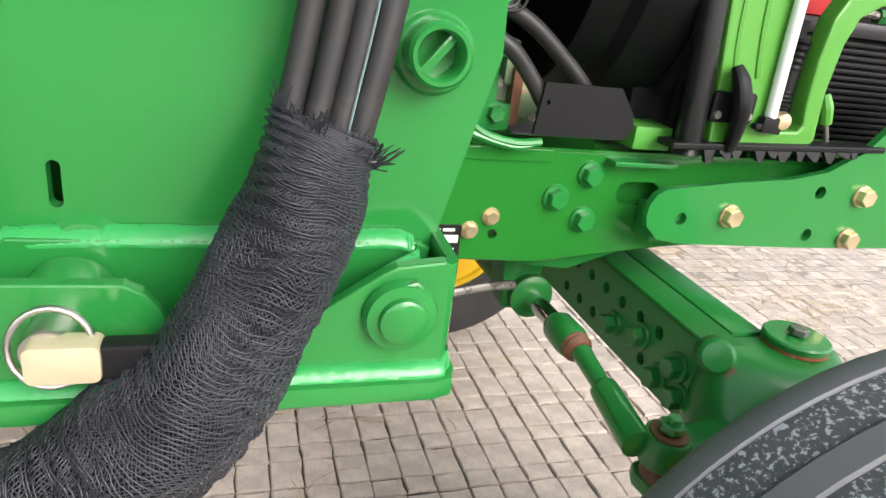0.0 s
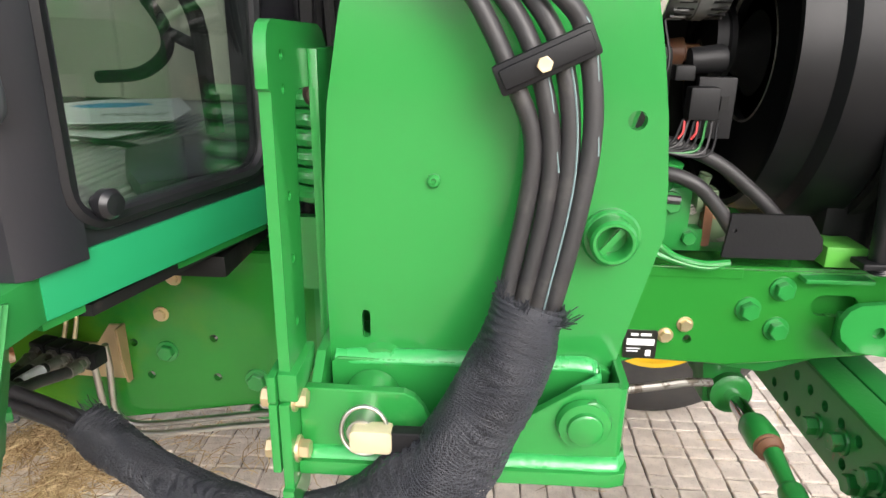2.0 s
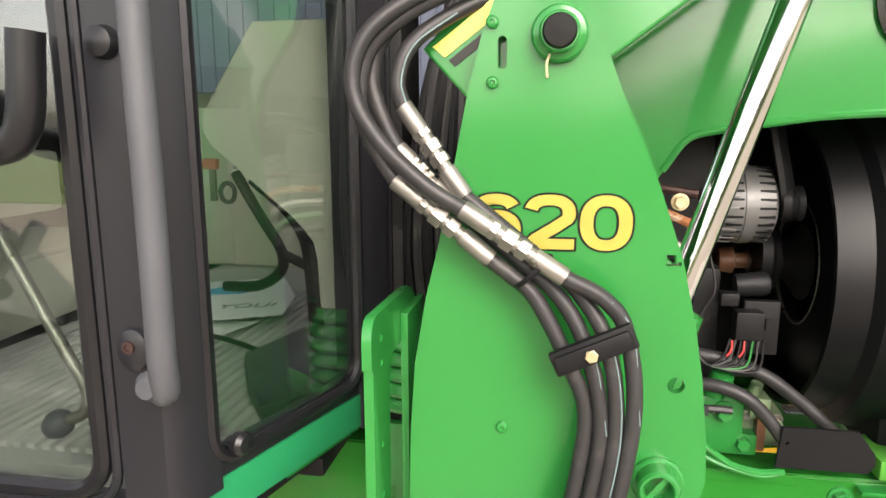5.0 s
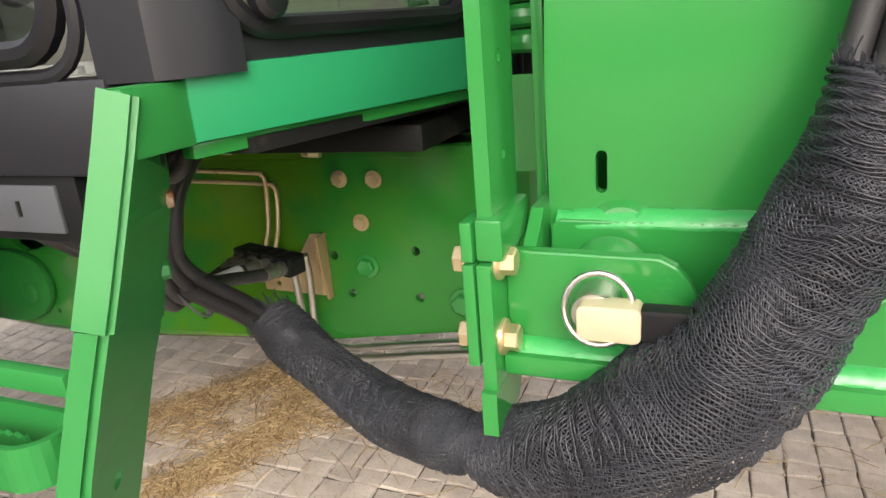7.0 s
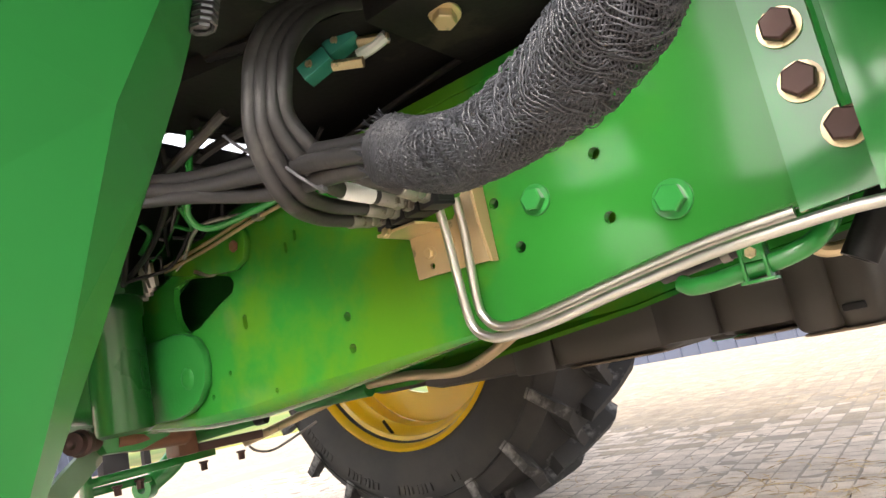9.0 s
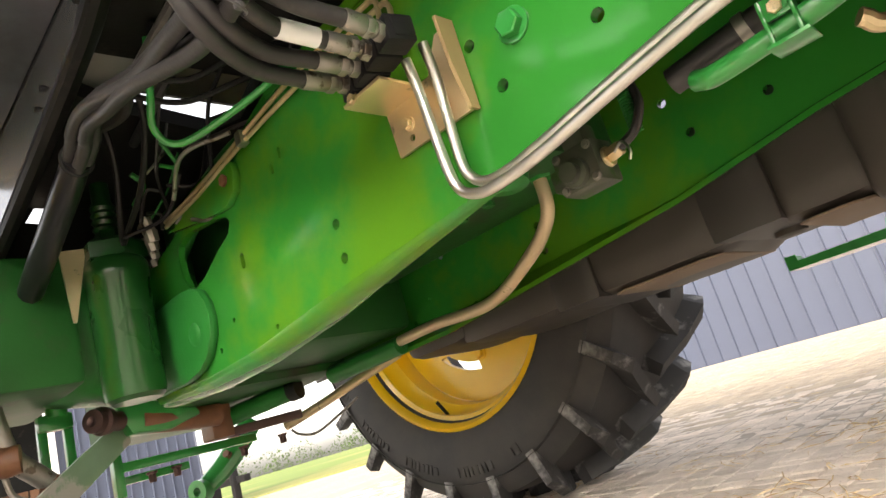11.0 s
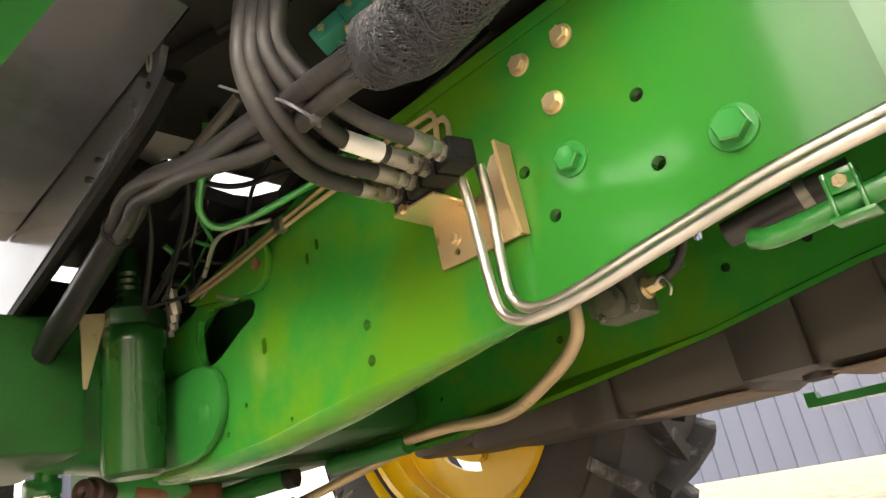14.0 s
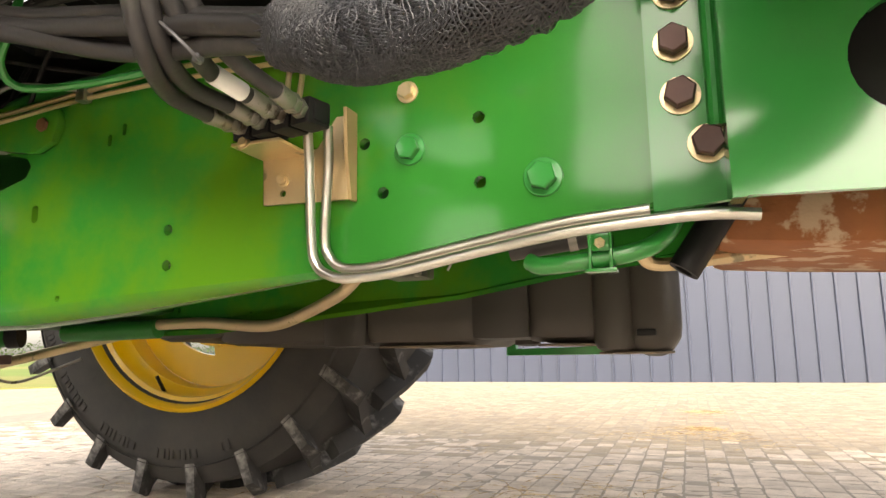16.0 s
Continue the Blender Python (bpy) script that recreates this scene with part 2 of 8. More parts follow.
def rounded(u0, u1, v0, v1, r, n=5):
    out = []
    for cu, cv, a0 in ((u1 - r, v1 - r, 0), (u0 + r, v1 - r, 90), (u0 + r, v0 + r, 180), (u1 - r, v0 + r, 270)):
        out += [(cu + r * math.cos(radians(a0 + 90 * k / n)), cv + r * math.sin(radians(a0 + 90 * k / n))) for k in range(n + 1)]
    return out


def spline(pts, per=8):
    """Catmull-Rom through the points."""
    p = [Vector(q) for q in pts]
    p = [2 * p[0] - p[1], *p, 2 * p[-1] - p[-2]]
    out = []
    for k in range(1, len(p) - 2):
        a, b, c, d = p[k - 1:k + 3]
        for s in range(per):
            t = s / per
            out.append(0.5 * (2 * b + (c - a) * t + (2 * a - 5 * b + 4 * c - d) * t * t + (3 * b - a - 3 * c + d) * t ** 3))
    out.append(p[-2])
    return out


def frames(line):
    """Tangent, normal and binormal along a line, carried without twist."""
    out, n = [], None
    for k in range(len(line)):
        t = (line[min(k + 1, len(line) - 1)] - line[max(k - 1, 0)]).normalized()
        if n is None:
            n = t.orthogonal().normalized()
        n = (n - t * n.dot(t)).normalized()
        out.append((t, n, t.cross(n)))
    return out


def tube(bm, pts, r, segs=10, per=8, smooth=True, cap=True, flat=1.0):
    """A round bar along the points; r is one radius or one for each point."""
    line = spline(pts, per) if smooth else [Vector(q) for q in pts]
    rs = [r] * len(line) if not isinstance(r, (list, tuple)) else [float(v) for v in np.interp(np.linspace(0, 1, len(line)), np.linspace(0, 1, len(r)), r)]
    rings = []
    for (t, n, b), c, rr in zip(frames(line), line, rs):
        rings.append([bm.verts.new(c + rr * (math.cos(2 * math.pi * k / segs) * n + flat * math.sin(2 * math.pi * k / segs) * b)) for k in range(segs)])
    for u, v in zip(rings, rings[1:]):
        for k in range(segs):
            bm.faces.new((u[k], u[(k + 1) % segs], v[(k + 1) % segs], v[k]))
    if cap:
        bm.faces.new(rings[0][::-1])
        bm.faces.new(rings[-1])
    return bm


def lathe(bm, profile, m, segs=24, close=False):
    """Turns (radius, height) points round the z axis of m."""
    rings = [[bm.verts.new(m @ Vector((r * math.cos(2 * math.pi * k / segs), r * math.sin(2 * math.pi * k / segs), h))) for k in range(segs)] for r, h in profile]
    for u, v in zip(rings, rings[1:] + ([rings[0]] if close else [])):
        for k in range(segs):
            bm.faces.new((u[k], u[(k + 1) % segs], v[(k + 1) % segs], v[k]))
    if not close:
        bm.faces.new(rings[0][::-1])
        bm.faces.new(rings[-1])
    return bm


def toward(p, d):
    """A pose at p whose z axis points along d."""
    return Matrix.Translation(p) @ Vector(d).to_track_quat("Z", "Y").to_matrix().to_4x4()


def hexbolt(bm, p, d, r, h, washer=1.35, turn=0.3):
    """A hexagon head of corner radius r and height h on a washer, facing d."""
    m = toward(p, d) @ pose(0, 0, 0, 0, 0, math.degrees(turn))
    if washer:
        lathe(bm, [(r * washer, 0), (r * washer, h * 0.16), (r * washer * 0.96, h * 0.22), (r * 0.9, h * 0.24)], m, 20)
    lathe(bm, [(r * 0.93, h * 0.2), (r, h * 0.26), (r, h * 0.9), (r * 0.88, h), (r * 0.5, h * 0.97)], m, 6)
    return bm


B = bmesh.new

# ==== setting: ground ====
def ground_material(name, tint):
    m = bpy.data.materials.new(name)
    m.use_nodes = True
    n, l = m.node_tree.nodes, m.node_tree.links
    b = n["Principled BSDF"]
    tc = n.new("ShaderNodeTexCoord")
    def noise_tex(scale, detail, rough=0.6):
        t = n.new("ShaderNodeTexNoise")
        t.inputs["Scale"].default_value, t.inputs["Detail"].default_value, t.inputs["Roughness"].default_value = scale, detail, rough
        l.new(tc.outputs["Object"], t.inputs["Vector"])
        return t
    def ramp(src, p0, c0, p1, c1):
        r = n.new("ShaderNodeValToRGB")
        e = r.color_ramp.elements
        e[0].position, e[0].color, e[1].position, e[1].color = p0, (*c0, 1), p1, (*c1, 1)
        l.new(src, r.inputs["Fac"])
        return r.outputs["Color"]
    def mix(fac, a, bb, mode="MIX"):
        x = n.new("ShaderNodeMix")
        x.data_type, x.blend_type = "RGBA", mode
        if isinstance(fac, float):
            x.inputs["Factor"].default_value = fac
        else:
            l.new(fac, x.inputs["Factor"])
        l.new(a, x.inputs["A"])
        if isinstance(bb, tuple):
            x.inputs["B"].default_value = (*bb, 1)
        else:
            l.new(bb, x.inputs["B"])
        return x.outputs["Result"]
    big, mid, fine = noise_tex(1.3, 5), noise_tex(14, 5), noise_tex(120, 5, 0.75)
    c = ramp(big.outputs["Fac"], 0.3, (0.47, 0.41, 0.35), 0.7, (0.63, 0.565, 0.49))
    c = mix(0.55, c, ramp(mid.outputs["Fac"], 0.35, (0.41, 0.37, 0.325), 0.7, (0.69, 0.64, 0.575)))
    c = mix(ramp(fine.outputs["Fac"], 0.56, (0, 0, 0), 0.66, (0.6, 0.6, 0.6)), c, (0.22, 0.19, 0.17))
    pits = n.new("ShaderNodeTexVoronoi")
    pits.inputs["Scale"].default_value = 85
    l.new(tc.outputs["Object"], pits.inputs["Vector"])
    c = mix(ramp(pits.outputs["Distance"], 0.06, (0.7, 0.7, 0.7), 0.16, (0, 0, 0)), c, (0.16, 0.14, 0.12))
    c = mix(ramp(noise_tex(55, 2).outputs["Fac"], 0.64, (0, 0, 0), 0.70, (0.7, 0.7, 0.7)), c, (0.55, 0.53, 0.49))
    # each stone has a tone of its own
    each, tone = n.new("ShaderNodeNewGeometry"), n.new("ShaderNodeMapRange")
    tone.inputs["To Min"].default_value, tone.inputs["To Max"].default_value = 0.82, 1.12
    l.new(each.outputs["Random Per Island"], tone.inputs["Value"])
    worn = n.new("ShaderNodeVectorMath")
    worn.operation = "SCALE"
    l.new(c, worn.inputs[0])
    l.new(tone.outputs["Result"], worn.inputs["Scale"])
    c = mix(1.0, worn.outputs[0], tint, "MULTIPLY")
    l.new(c, b.inputs["Base Color"])
    b.inputs["Roughness"].default_value = 0.85
    bp = n.new("ShaderNodeBump")
    bp.inputs["Strength"].default_value, bp.inputs["Distance"].default_value = 1.0, 0.005
    l.new(fine.outputs["Fac"], bp.inputs["Height"])
    l.new(bp.outputs["Normal"], b.inputs["Normal"])
    return m


# near pavers tinted lighter, far sandy ones darker, to balance the light by colour
CONCRETE = ground_material("pale_pavers", (1.26, 1.22, 1.19))
SANDY_DIMMED = ground_material("sandy_dimmed_pavers", (0.80, 0.75, 0.66))
JOINT = material("joint_dirt", (0.11, 0.09, 0.075), 0.9, var=0.4, scale=20, bump=0.5)
bm = B()
bmesh.ops.create_grid(bm, x_segments=1, y_segments=1, size=900, matrix=Matrix.Translation((0, 0, -0.009)))
ground = tagged(part("ground", bm, JOINT), "dirt-filled joints of a worn concrete yard", "ground", kind="structure")

SAND = material("sand_filled_joint", (0.34, 0.30, 0.25), 0.9, var=0.3, scale=12, bump=0.5)
part("sanded_joints", plate(B(), [(-4.9, 1.32), (4.3, 1.32), (4.3, 8.95), (-4.9, 8.95)], "z", -0.02, -0.0013), SAND, ground, "sand-filled paving joints", smooth=False)

# ==== setting: barn, field and trees far off ====
BARN_Y = 9.0
CLAD = material("grey_blue_cladding", (0.050, 0.062, 0.098), 0.5, var=0.06, scale=1.5, bump=0.03)
def cladding(name, x0, x1, height, pitch, m, label):
    """A profiled steel wall: flat pans with a raised rib at every pitch, along local x, facing local -y."""
    bm = B()
    prof, x = [], x0
    while x < x1:
        prof += [(x, 0), (x + pitch * 0.86, 0), (x + pitch * 0.89, -0.03), (x + pitch * 0.97, -0.03)]
        x += pitch
    prof.append((x1, 0))
    rows = [[bm.verts.new(m @ Vector((px, py, z))) for px, py in prof] for z in (0, height)]
    back = [[bm.verts.new(m @ Vector((px, 0.2, z))) for px, py in prof] for z in (0, height)]
    for a, b in ((rows[0], rows[1]), (back[1], back[0]), (rows[1], back[1])):
        for k in range(len(prof) - 1):
            bm.faces.new((a[k], a[k + 1], b[k + 1], b[k]))
    return tagged(part(name, bm, CLAD, smooth=False), label, "barn wall", kind="structure")


cladding("wall_north", -6.5, 16.0, 5.5, 0.26, Matrix.Translation((0, BARN_Y, 0)), "grey-blue profiled steel wall of a barn")

# ==== tractor ====
tractor = thing("tractor", "green tractor with black cab, yellow rims and mounted loader brackets", "tractor")


def rail(y0, y1, label):
    """A pressed channel with holes, lips turned in at the top and bottom edge."""
    inward = 1 if y1 > y0 else -1
    low = [(-1.27, 0.512), (-1.0, 0.497), (-0.8, 0.500), (-0.6, 0.516), (-0.2, 0.558), (0.05, 0.598), (0.21, 0.614), (0.6, 0.67), (0.83, 0.742), (1.0, 0.735), (1.25, 0.765), (1.75, 0.80)]
    top = [(1.75, 0.934), (-0.6, 0.931), (-0.66, 0.918), (-0.8, 0.875), (-1.0, 0.845), (-1.27, 0.80)]
    holes = [circle(x, z, 0.0085, 12) for x, z in ((0, 0.752), (0, 0.665), (-0.137, 0.664), (-0.5, 0.641), (-0.5, 0.586), (-0.165, 0.736), (0.918, 0.79))]
    holes += [slot(-0.786, 0.69, 0.014, 0.03), slot(-0.63, 0.80, 0.008, 0.02), slot(-0.60, 0.815, 0.008, 0.02), circle(-0.93, 0.56, 0.006, 8), circle(-0.72, 0.545, 0.005, 8), circle(-0.86, 0.60, 0.005, 8)]
    holes.append([(-1.012, 0.716), (-1.03, 0.745), (-1.033, 0.79), (-1.025, 0.812), (-0.975, 0.822), (-0.86, 0.803), (-0.815, 0.790), (-0.804, 0.775), (-0.815, 0.756), (-0.865, 0.742), (-0.94, 0.712), (-0.985, 0.704)])
    holes.append(slot(1.175, 0.868, 0.085, 0.042))
    # the lower edge turns in: a tight bend in front, a wide chamfer towards the rear
    turn = [0.006 + 0.022 * min(1, max(0, (-0.22 - x) / 0.26)) for x, z in low]
    face = [(x, z + c) for (x, z), c in zip(low, turn)]
    bm = plate(B(), face + top, "y", y0, y1, holes)
    rows = []
    for (x, z), c in zip(low, turn):
        depth = 0.012 + c * 1.1
        rows.append([bm.verts.new((x, y0 + inward * d, z + h)) for d, h in ((0.0, c), (depth * 0.08, c * 0.62), (depth * 0.30, c * 0.25), (depth * 0.62, c * 0.04), (depth, 0.0), (depth, 0.010), (depth * 0.5, c + 0.010))])
    for a, b in zip(rows, rows[1:]):
        for k in range(6):
            bm.faces.new((a[k], a[k + 1], b[k + 1], b[k]))
    for line in ([(1.75, 0.934), (-0.6, 0.931)],):
        for (xa, za), (xb, zb) in zip(line, line[1:]):
            s = -0.006
            vs = [bm.verts.new(p) for p in ((xa, y0 + inward * 0.004, za - s), (xb, y0 + inward * 0.004, zb - s), (xb, y0 + inward * 0.085, zb - s), (xa, y0 + inward * 0.085, za - s), (xa, y0 + inward * 0.004, za + s), (xb, y0 + inward * 0.004, zb + s), (xb, y0 + inward * 0.085, zb + s), (xa, y0 + inward * 0.085, za + s))]
            for f in ((0, 1, 2, 3), (7, 6, 5, 4), (0, 4, 5, 1), (2, 6, 7, 3)):
                bm.faces.new([vs[k] for k in f])
    return part("frame_rail", bm, GREEN_RAIL, tractor, label)


RAIL = rail(0.0, 0.014, "glossy green frame rail with holes and bolts")
part("slot_backing", box(B(), 1.10, 1.26, 0.03, 0.04, 0.815, 0.915, 0.002), GREEN_RAIL, RAIL)
part("top_lip", plate(B(), [(-0.6, 0.914), (1.0, 0.917), (1.0, 0.938), (-0.6, 0.935)], "y", -0.0045, 0.0, bevel=0.0015), GREEN_RAIL, RAIL, smooth=False)
rail(0.526, 0.512, "green frame rail on the far side")
for x, z, r, h, mat, lab in ((-0.097, 0.72, 0.0165, 0.016, GREEN, ""), (0.082, 0.663, 0.0185, 0.018, GREEN, ""), (1.076, 0.899, 0.0175, 0.02, GREEN, ""), (1.077, 0.819, 0.0175, 0.02, GREEN, ""), (1.02, 0.857, 0.0175, 0.02, GREEN, ""), (0.30, 0.86, 0.017, 0.016, GREEN, ""),
                             (-0.133, 0.879, 0.0115, 0.012, GOLD, "yellow zinc bolt"), (-0.066, 0.879, 0.0115, 0.012, GOLD, "yellow zinc bolt"), (-0.1, 0.801, 0.0115, 0.012, GOLD, "yellow zinc bolt"), (0.91, 0.821, 0.0115, 0.012, GOLD, "yellow zinc bolt"), (0.876, 0.797, 0.0115, 0.012, GOLD, "yellow zinc bolt")):
    part("bolt", hexbolt(B(), (x, 0, z), (0, -1, 0), r, h, turn=random.uniform(0, 1)), mat, RAIL, lab)

# rear wheel on the far side
LUG = material("scuffed_lug_rubber", (0.034, 0.033, 0.033), 0.7, var=0.3, scale=9, bump=0.5, bscale=60, spot=(0.24, 0.235, 0.23), spot_at=0.55, spot_scale=9, soft=0.12)
WX, WZ = -1.31, 0.745
def rear_wheel(x, y0, y1, label):
    """Lugged drive tyre and dished rim; y0 is the inner sidewall."""
    w = new("wheel")
    w.parent = tractor
    tagged(w, label)
    m = Matrix.Translation((x, 0, WZ)) @ pose(0, 0, 0, -90, 0, 0)
    d = y1 - y0
    bm = B()
    prof = [(0.435, 0.06), (0.455, 0.02), (0.50, -0.005), (0.58, -0.015), (0.65, 0.0), (0.695, 0.035), (0.705, 0.10), (0.71, d / 2), (0.705, d - 0.1), (0.695, d - 0.035), (0.65, d), (0.58, d + 0.015), (0.50, d + 0.005), (0.455, d - 0.02), (0.435, d - 0.06)]
    lathe(bm, [(r, y0 + h) for r, h in prof], m, 72, close=True)
    lugs = []
    for s in (0, 1):
        # a lug runs from the shoulder slantwise to the middle
        lug, rows = B(), []
        for q, (h, da) in enumerate(((-0.014, -0.03), (0.05, 0.0), (d * 0.3, 0.10), (d * 0.56, 0.20))):
            hh = y0 + (h if s == 0 else d - h)
            wdt = (0.030, 0.042, 0.038, 0.034)[q]
            top = (0.735, 0.766, 0.770, 0.770)[q]
            ring = []
            for dr, dw in ((0.69 if q else 0.630, wdt * 1.35), (top, wdt), (top, -wdt), (0.69 if q else 0.630, -wdt * 1.35)):
                ang = da + dw / 1.45
                ring.append(lug.verts.new((dr * math.cos(ang), dr * math.sin(ang), hh)))
            rows.append(ring)
        for u, v in zip(rows, rows[1:]):
            for j in range(3):
                lug.faces.new((u[j], u[j + 1], v[j + 1], v[j]))
        lug.faces.new(rows[0])
        lug.faces.new(rows[-1][::-1])
        bmesh.ops.bevel(lug, geom=[e for e in lug.edges if e.is_manifold and e.calc_face_angle(0) > 0.7], offset=0.006, segments=1, affect="EDGES")
        bmesh.ops.recalc_face_normals(lug, faces=lug.faces[:])
        me = bpy.data.meshes.new("lug")
        lug.to_mesh(me)
        lug.free()
        me.materials.append(LUG)
        lugs.append(me)
    tyre = part("tyre", bm, TYRE, w, "black lugged drive tyre, scuffed")
    for s in (0, 1):
        for k in range(21):
            ob = new("lug", lugs[s])
            ob.matrix_world = m @ pose(0, 0, 0, 0, 0, 360 * (k + 0.5 * s) / 21)
            ob.parent = tyre
    # raised writing on the sidewall, too worn to read, and moulded rings
    rnd = random.Random(17)
    bm = B()
    for a in range(196, 292, 2):
        if a % 24 > 15:
            continue
        hgt = rnd.uniform(0.012, 0.018)
        box(bm, 0.600 - hgt, 0.600 + hgt, -0.004 - 0.003 * (a % 3), 0.004 + 0.002 * (a % 4), y0 - 0.0155, y0 - 0.0105, 0.001, m=m @ pose(0, 0, 0, 0, 0, -a))
    for r in (0.640,):
        lathe(bm, [(r - 0.002, y0 - 0.006 - (0.006 if r > 0.53 else 0)), (r, y0 - 0.011 - (0.006 if r > 0.53 else 0)), (r + 0.003, y0 - 0.005)], m, 72, close=True)
    part("sidewall_moulding", bm, TYRE, tyre)
    bm = B()
    lathe(bm, [(0.470, y0 + 0.03), (0.474, y0 + 0.008), (0.462, y0 - 0.002), (0.452, y0 + 0.012), (0.448, y0 + 0.04), (0.430, y0 + 0.055), (0.425, y0 + 0.09), (0.404, y0 + 0.115), (0.400, y0 + 0.17), (0.410, y0 + 0.20), (0.425, y0 + 0.40), (0.455, y0 + 0.42), (0.455, y0 + 0.30)], m, 72, close=True)
    for k in range(8):
        a0, a1 = 2 * math.pi * k / 8, 2 * math.pi * (k + 1) / 8
        hole = [(x + r * math.cos(a), WZ + r * math.sin(a)) for r, a in [(0.294, a0 + 0.04 + 0.1 * j) for j in range(8)] + [(0.264, a0 + 0.72 - 0.1 * j) for j in range(7)]]
        rim_pts = [(x + 0.402 * math.cos(a0 + (a1 - a0) * j / 8), WZ + 0.402 * math.sin(a0 + (a1 - a0) * j / 8)) for j in range(9)] + [(x + 0.10 * math.cos(a1), WZ + 0.10 * math.sin(a1)), (x + 0.10 * math.cos(a0), WZ + 0.10 * math.sin(a0))]
        plate(bm, rim_pts, "y", y0 + 0.185, y0 + 0.20, [hole] if k == 5 else ())
    lathe(bm, [(0, y0 + 0.16), (0.12, y0 + 0.16), (0.135, y0 + 0.18), (0.135, y0 + 0.205), (0, y0 + 0.205)], m, 24)
    rim = part("rim", bm, YELLOW, w, "yellow pressed steel rim")
    bm = tube(B(), [(x - 0.12, y0 + 0.07, WZ - 0.415), (x - 0.125, y0 + 0.06, WZ - 0.395), (x - 0.135, y0 + 0.045, WZ - 0.36)], 0.006, 8)
    part("valve_stem", bm, BLACK, rim)
    for k in range(8):
        a = 2 * math.pi * k / 8
        part("bolt", hexbolt(B(), (x + 0.24 * math.cos(a), y0 + 0.185, WZ + 0.24 * math.sin(a)), (0, -1, 0), 0.018, 0.02), YELLOW, rim)
    return w


rear_wheel(WX, 0.95, 1.455, "rear wheel with black lugged tyre and yellow rim")
# unseen near wheel, set wider than its pair to tune the shade below the cab
rear_wheel(WX, -1.42, -0.915, "unseen rear wheel with black lugged tyre and yellow rim beside the cab")

# front wheels: ribbed tyres of the steered axle
def front_wheel(x, y, label, rubber):
    w = new("wheel")
    w.parent = tractor
    tagged(w, label)
    m = Matrix.Translation((x, y, 0.44)) @ pose(0, 0, 0, -90, 0, 0)
    half = [(0.436, 0.0), (0.44, 0.004), (0.44, 0.014), (0.436, 0.018), (0.436, 0.066), (0.44, 0.069), (0.4385, 0.090), (0.428, 0.104), (0.405, 0.118), (0.36, 0.136), (0.30, 0.14), (0.25, 0.128), (0.215, 0.10)]
    prof = [(r, -h) for r, h in half[:0:-1]] + half[1:]
    tyre = part("tyre", lathe(B(), prof, m, 64, close=True), rubber, w, "black ribbed front tyre")
    if rubber is TYRE_SCUFFED:
        for h in (0.019, -0.065):
            part("tread_band", lathe(B(), [(0.434, h), (0.4372, h), (0.4372, h + 0.046), (0.434, h + 0.046)], m, 64, close=True), TREAD, tyre, "abraded tread band flecked with pale scuffs")
    part("rim", lathe(B(), [(0.235, -0.115), (0.238, -0.128), (0.225, -0.125), (0.20, -0.09), (0.19, 0.0), (0.06, 0.03), (0.06, 0.05), (0.19, 0.03), (0.235, 0.115)], m, 48), YELLOW, w, "yellow steel rim")
    return w


front_wheel(1.27, -0.60, "front wheel with ribbed black tyre, pale scuffs on the tread", TYRE_SCUFFED)
front_wheel(1.155, 1.09, "front wheel with ribbed black tyre and yellow rim on the far side", TYRE)

# ==== loader mast ====
mast = thing("loader_mast", "tall green steel loader mast plate with yellow numerals", "loader mast")
MAST = [(0.324, 0.90), (0.322, 1.06), (0.325, 1.16), (0.332, 1.26), (0.349, 1.36), (0.366, 1.43), (0.388, 1.54), (0.408, 1.646), (0.424, 1.71), (0.440, 1.755), (0.472, 1.79), (0.515, 1.80), (0.550, 1.785), (0.565, 1.75), (0.602, 1.65), (0.634, 1.58), (0.659, 1.519), (0.680, 1.46), (0.694, 1.419), (0.715, 1.33), (0.728, 1.256), (0.738, 1.17), (0.741, 1.11), (0.710, 0.985), (0.690, 0.90)]
holes = [slot(0.3725, 0.978, 0.0105, 0.040), circle(0.694, 1.249, 0.0115, 16), slot(0.452, 1.690, 0.012, 0.042), [(0.672, 1.414), (0.672, 1.429), (0.684, 1.429), (0.684, 1.4195), (0.6915, 1.4195), (0.6915, 1.414)]]
part("side_plate", plate(B(), MAST, "y", -0.375, -0.360, holes), GREEN, mast, "glossy green outer mast plate", smooth=False)
part("side_plate", plate(B(), MAST, "y", -0.200, -0.185), GREEN, mast, smooth=False)
bm = B()
box(bm, 0.300, 0.312, -0.33, -0.2, 0.90, 1.32, 0.002)
part("web", bm, GREEN, mast)
# mast fittings: cross tube, pin and studs
def ring_boss(x, z, r, wall, y0, y1, mat, parent, label=""):
    m = toward((x, y0, z), (0, -1, 0))
    h = y0 - y1
    return part("boss", lathe(B(), [(r - wall, -0.03), (r, -0.03), (r, h - 0.004), (r - 0.003, h), (r - wall + 0.002, h), (r - wall, h - 0.003)], m, 32, close=True), mat, parent, label)


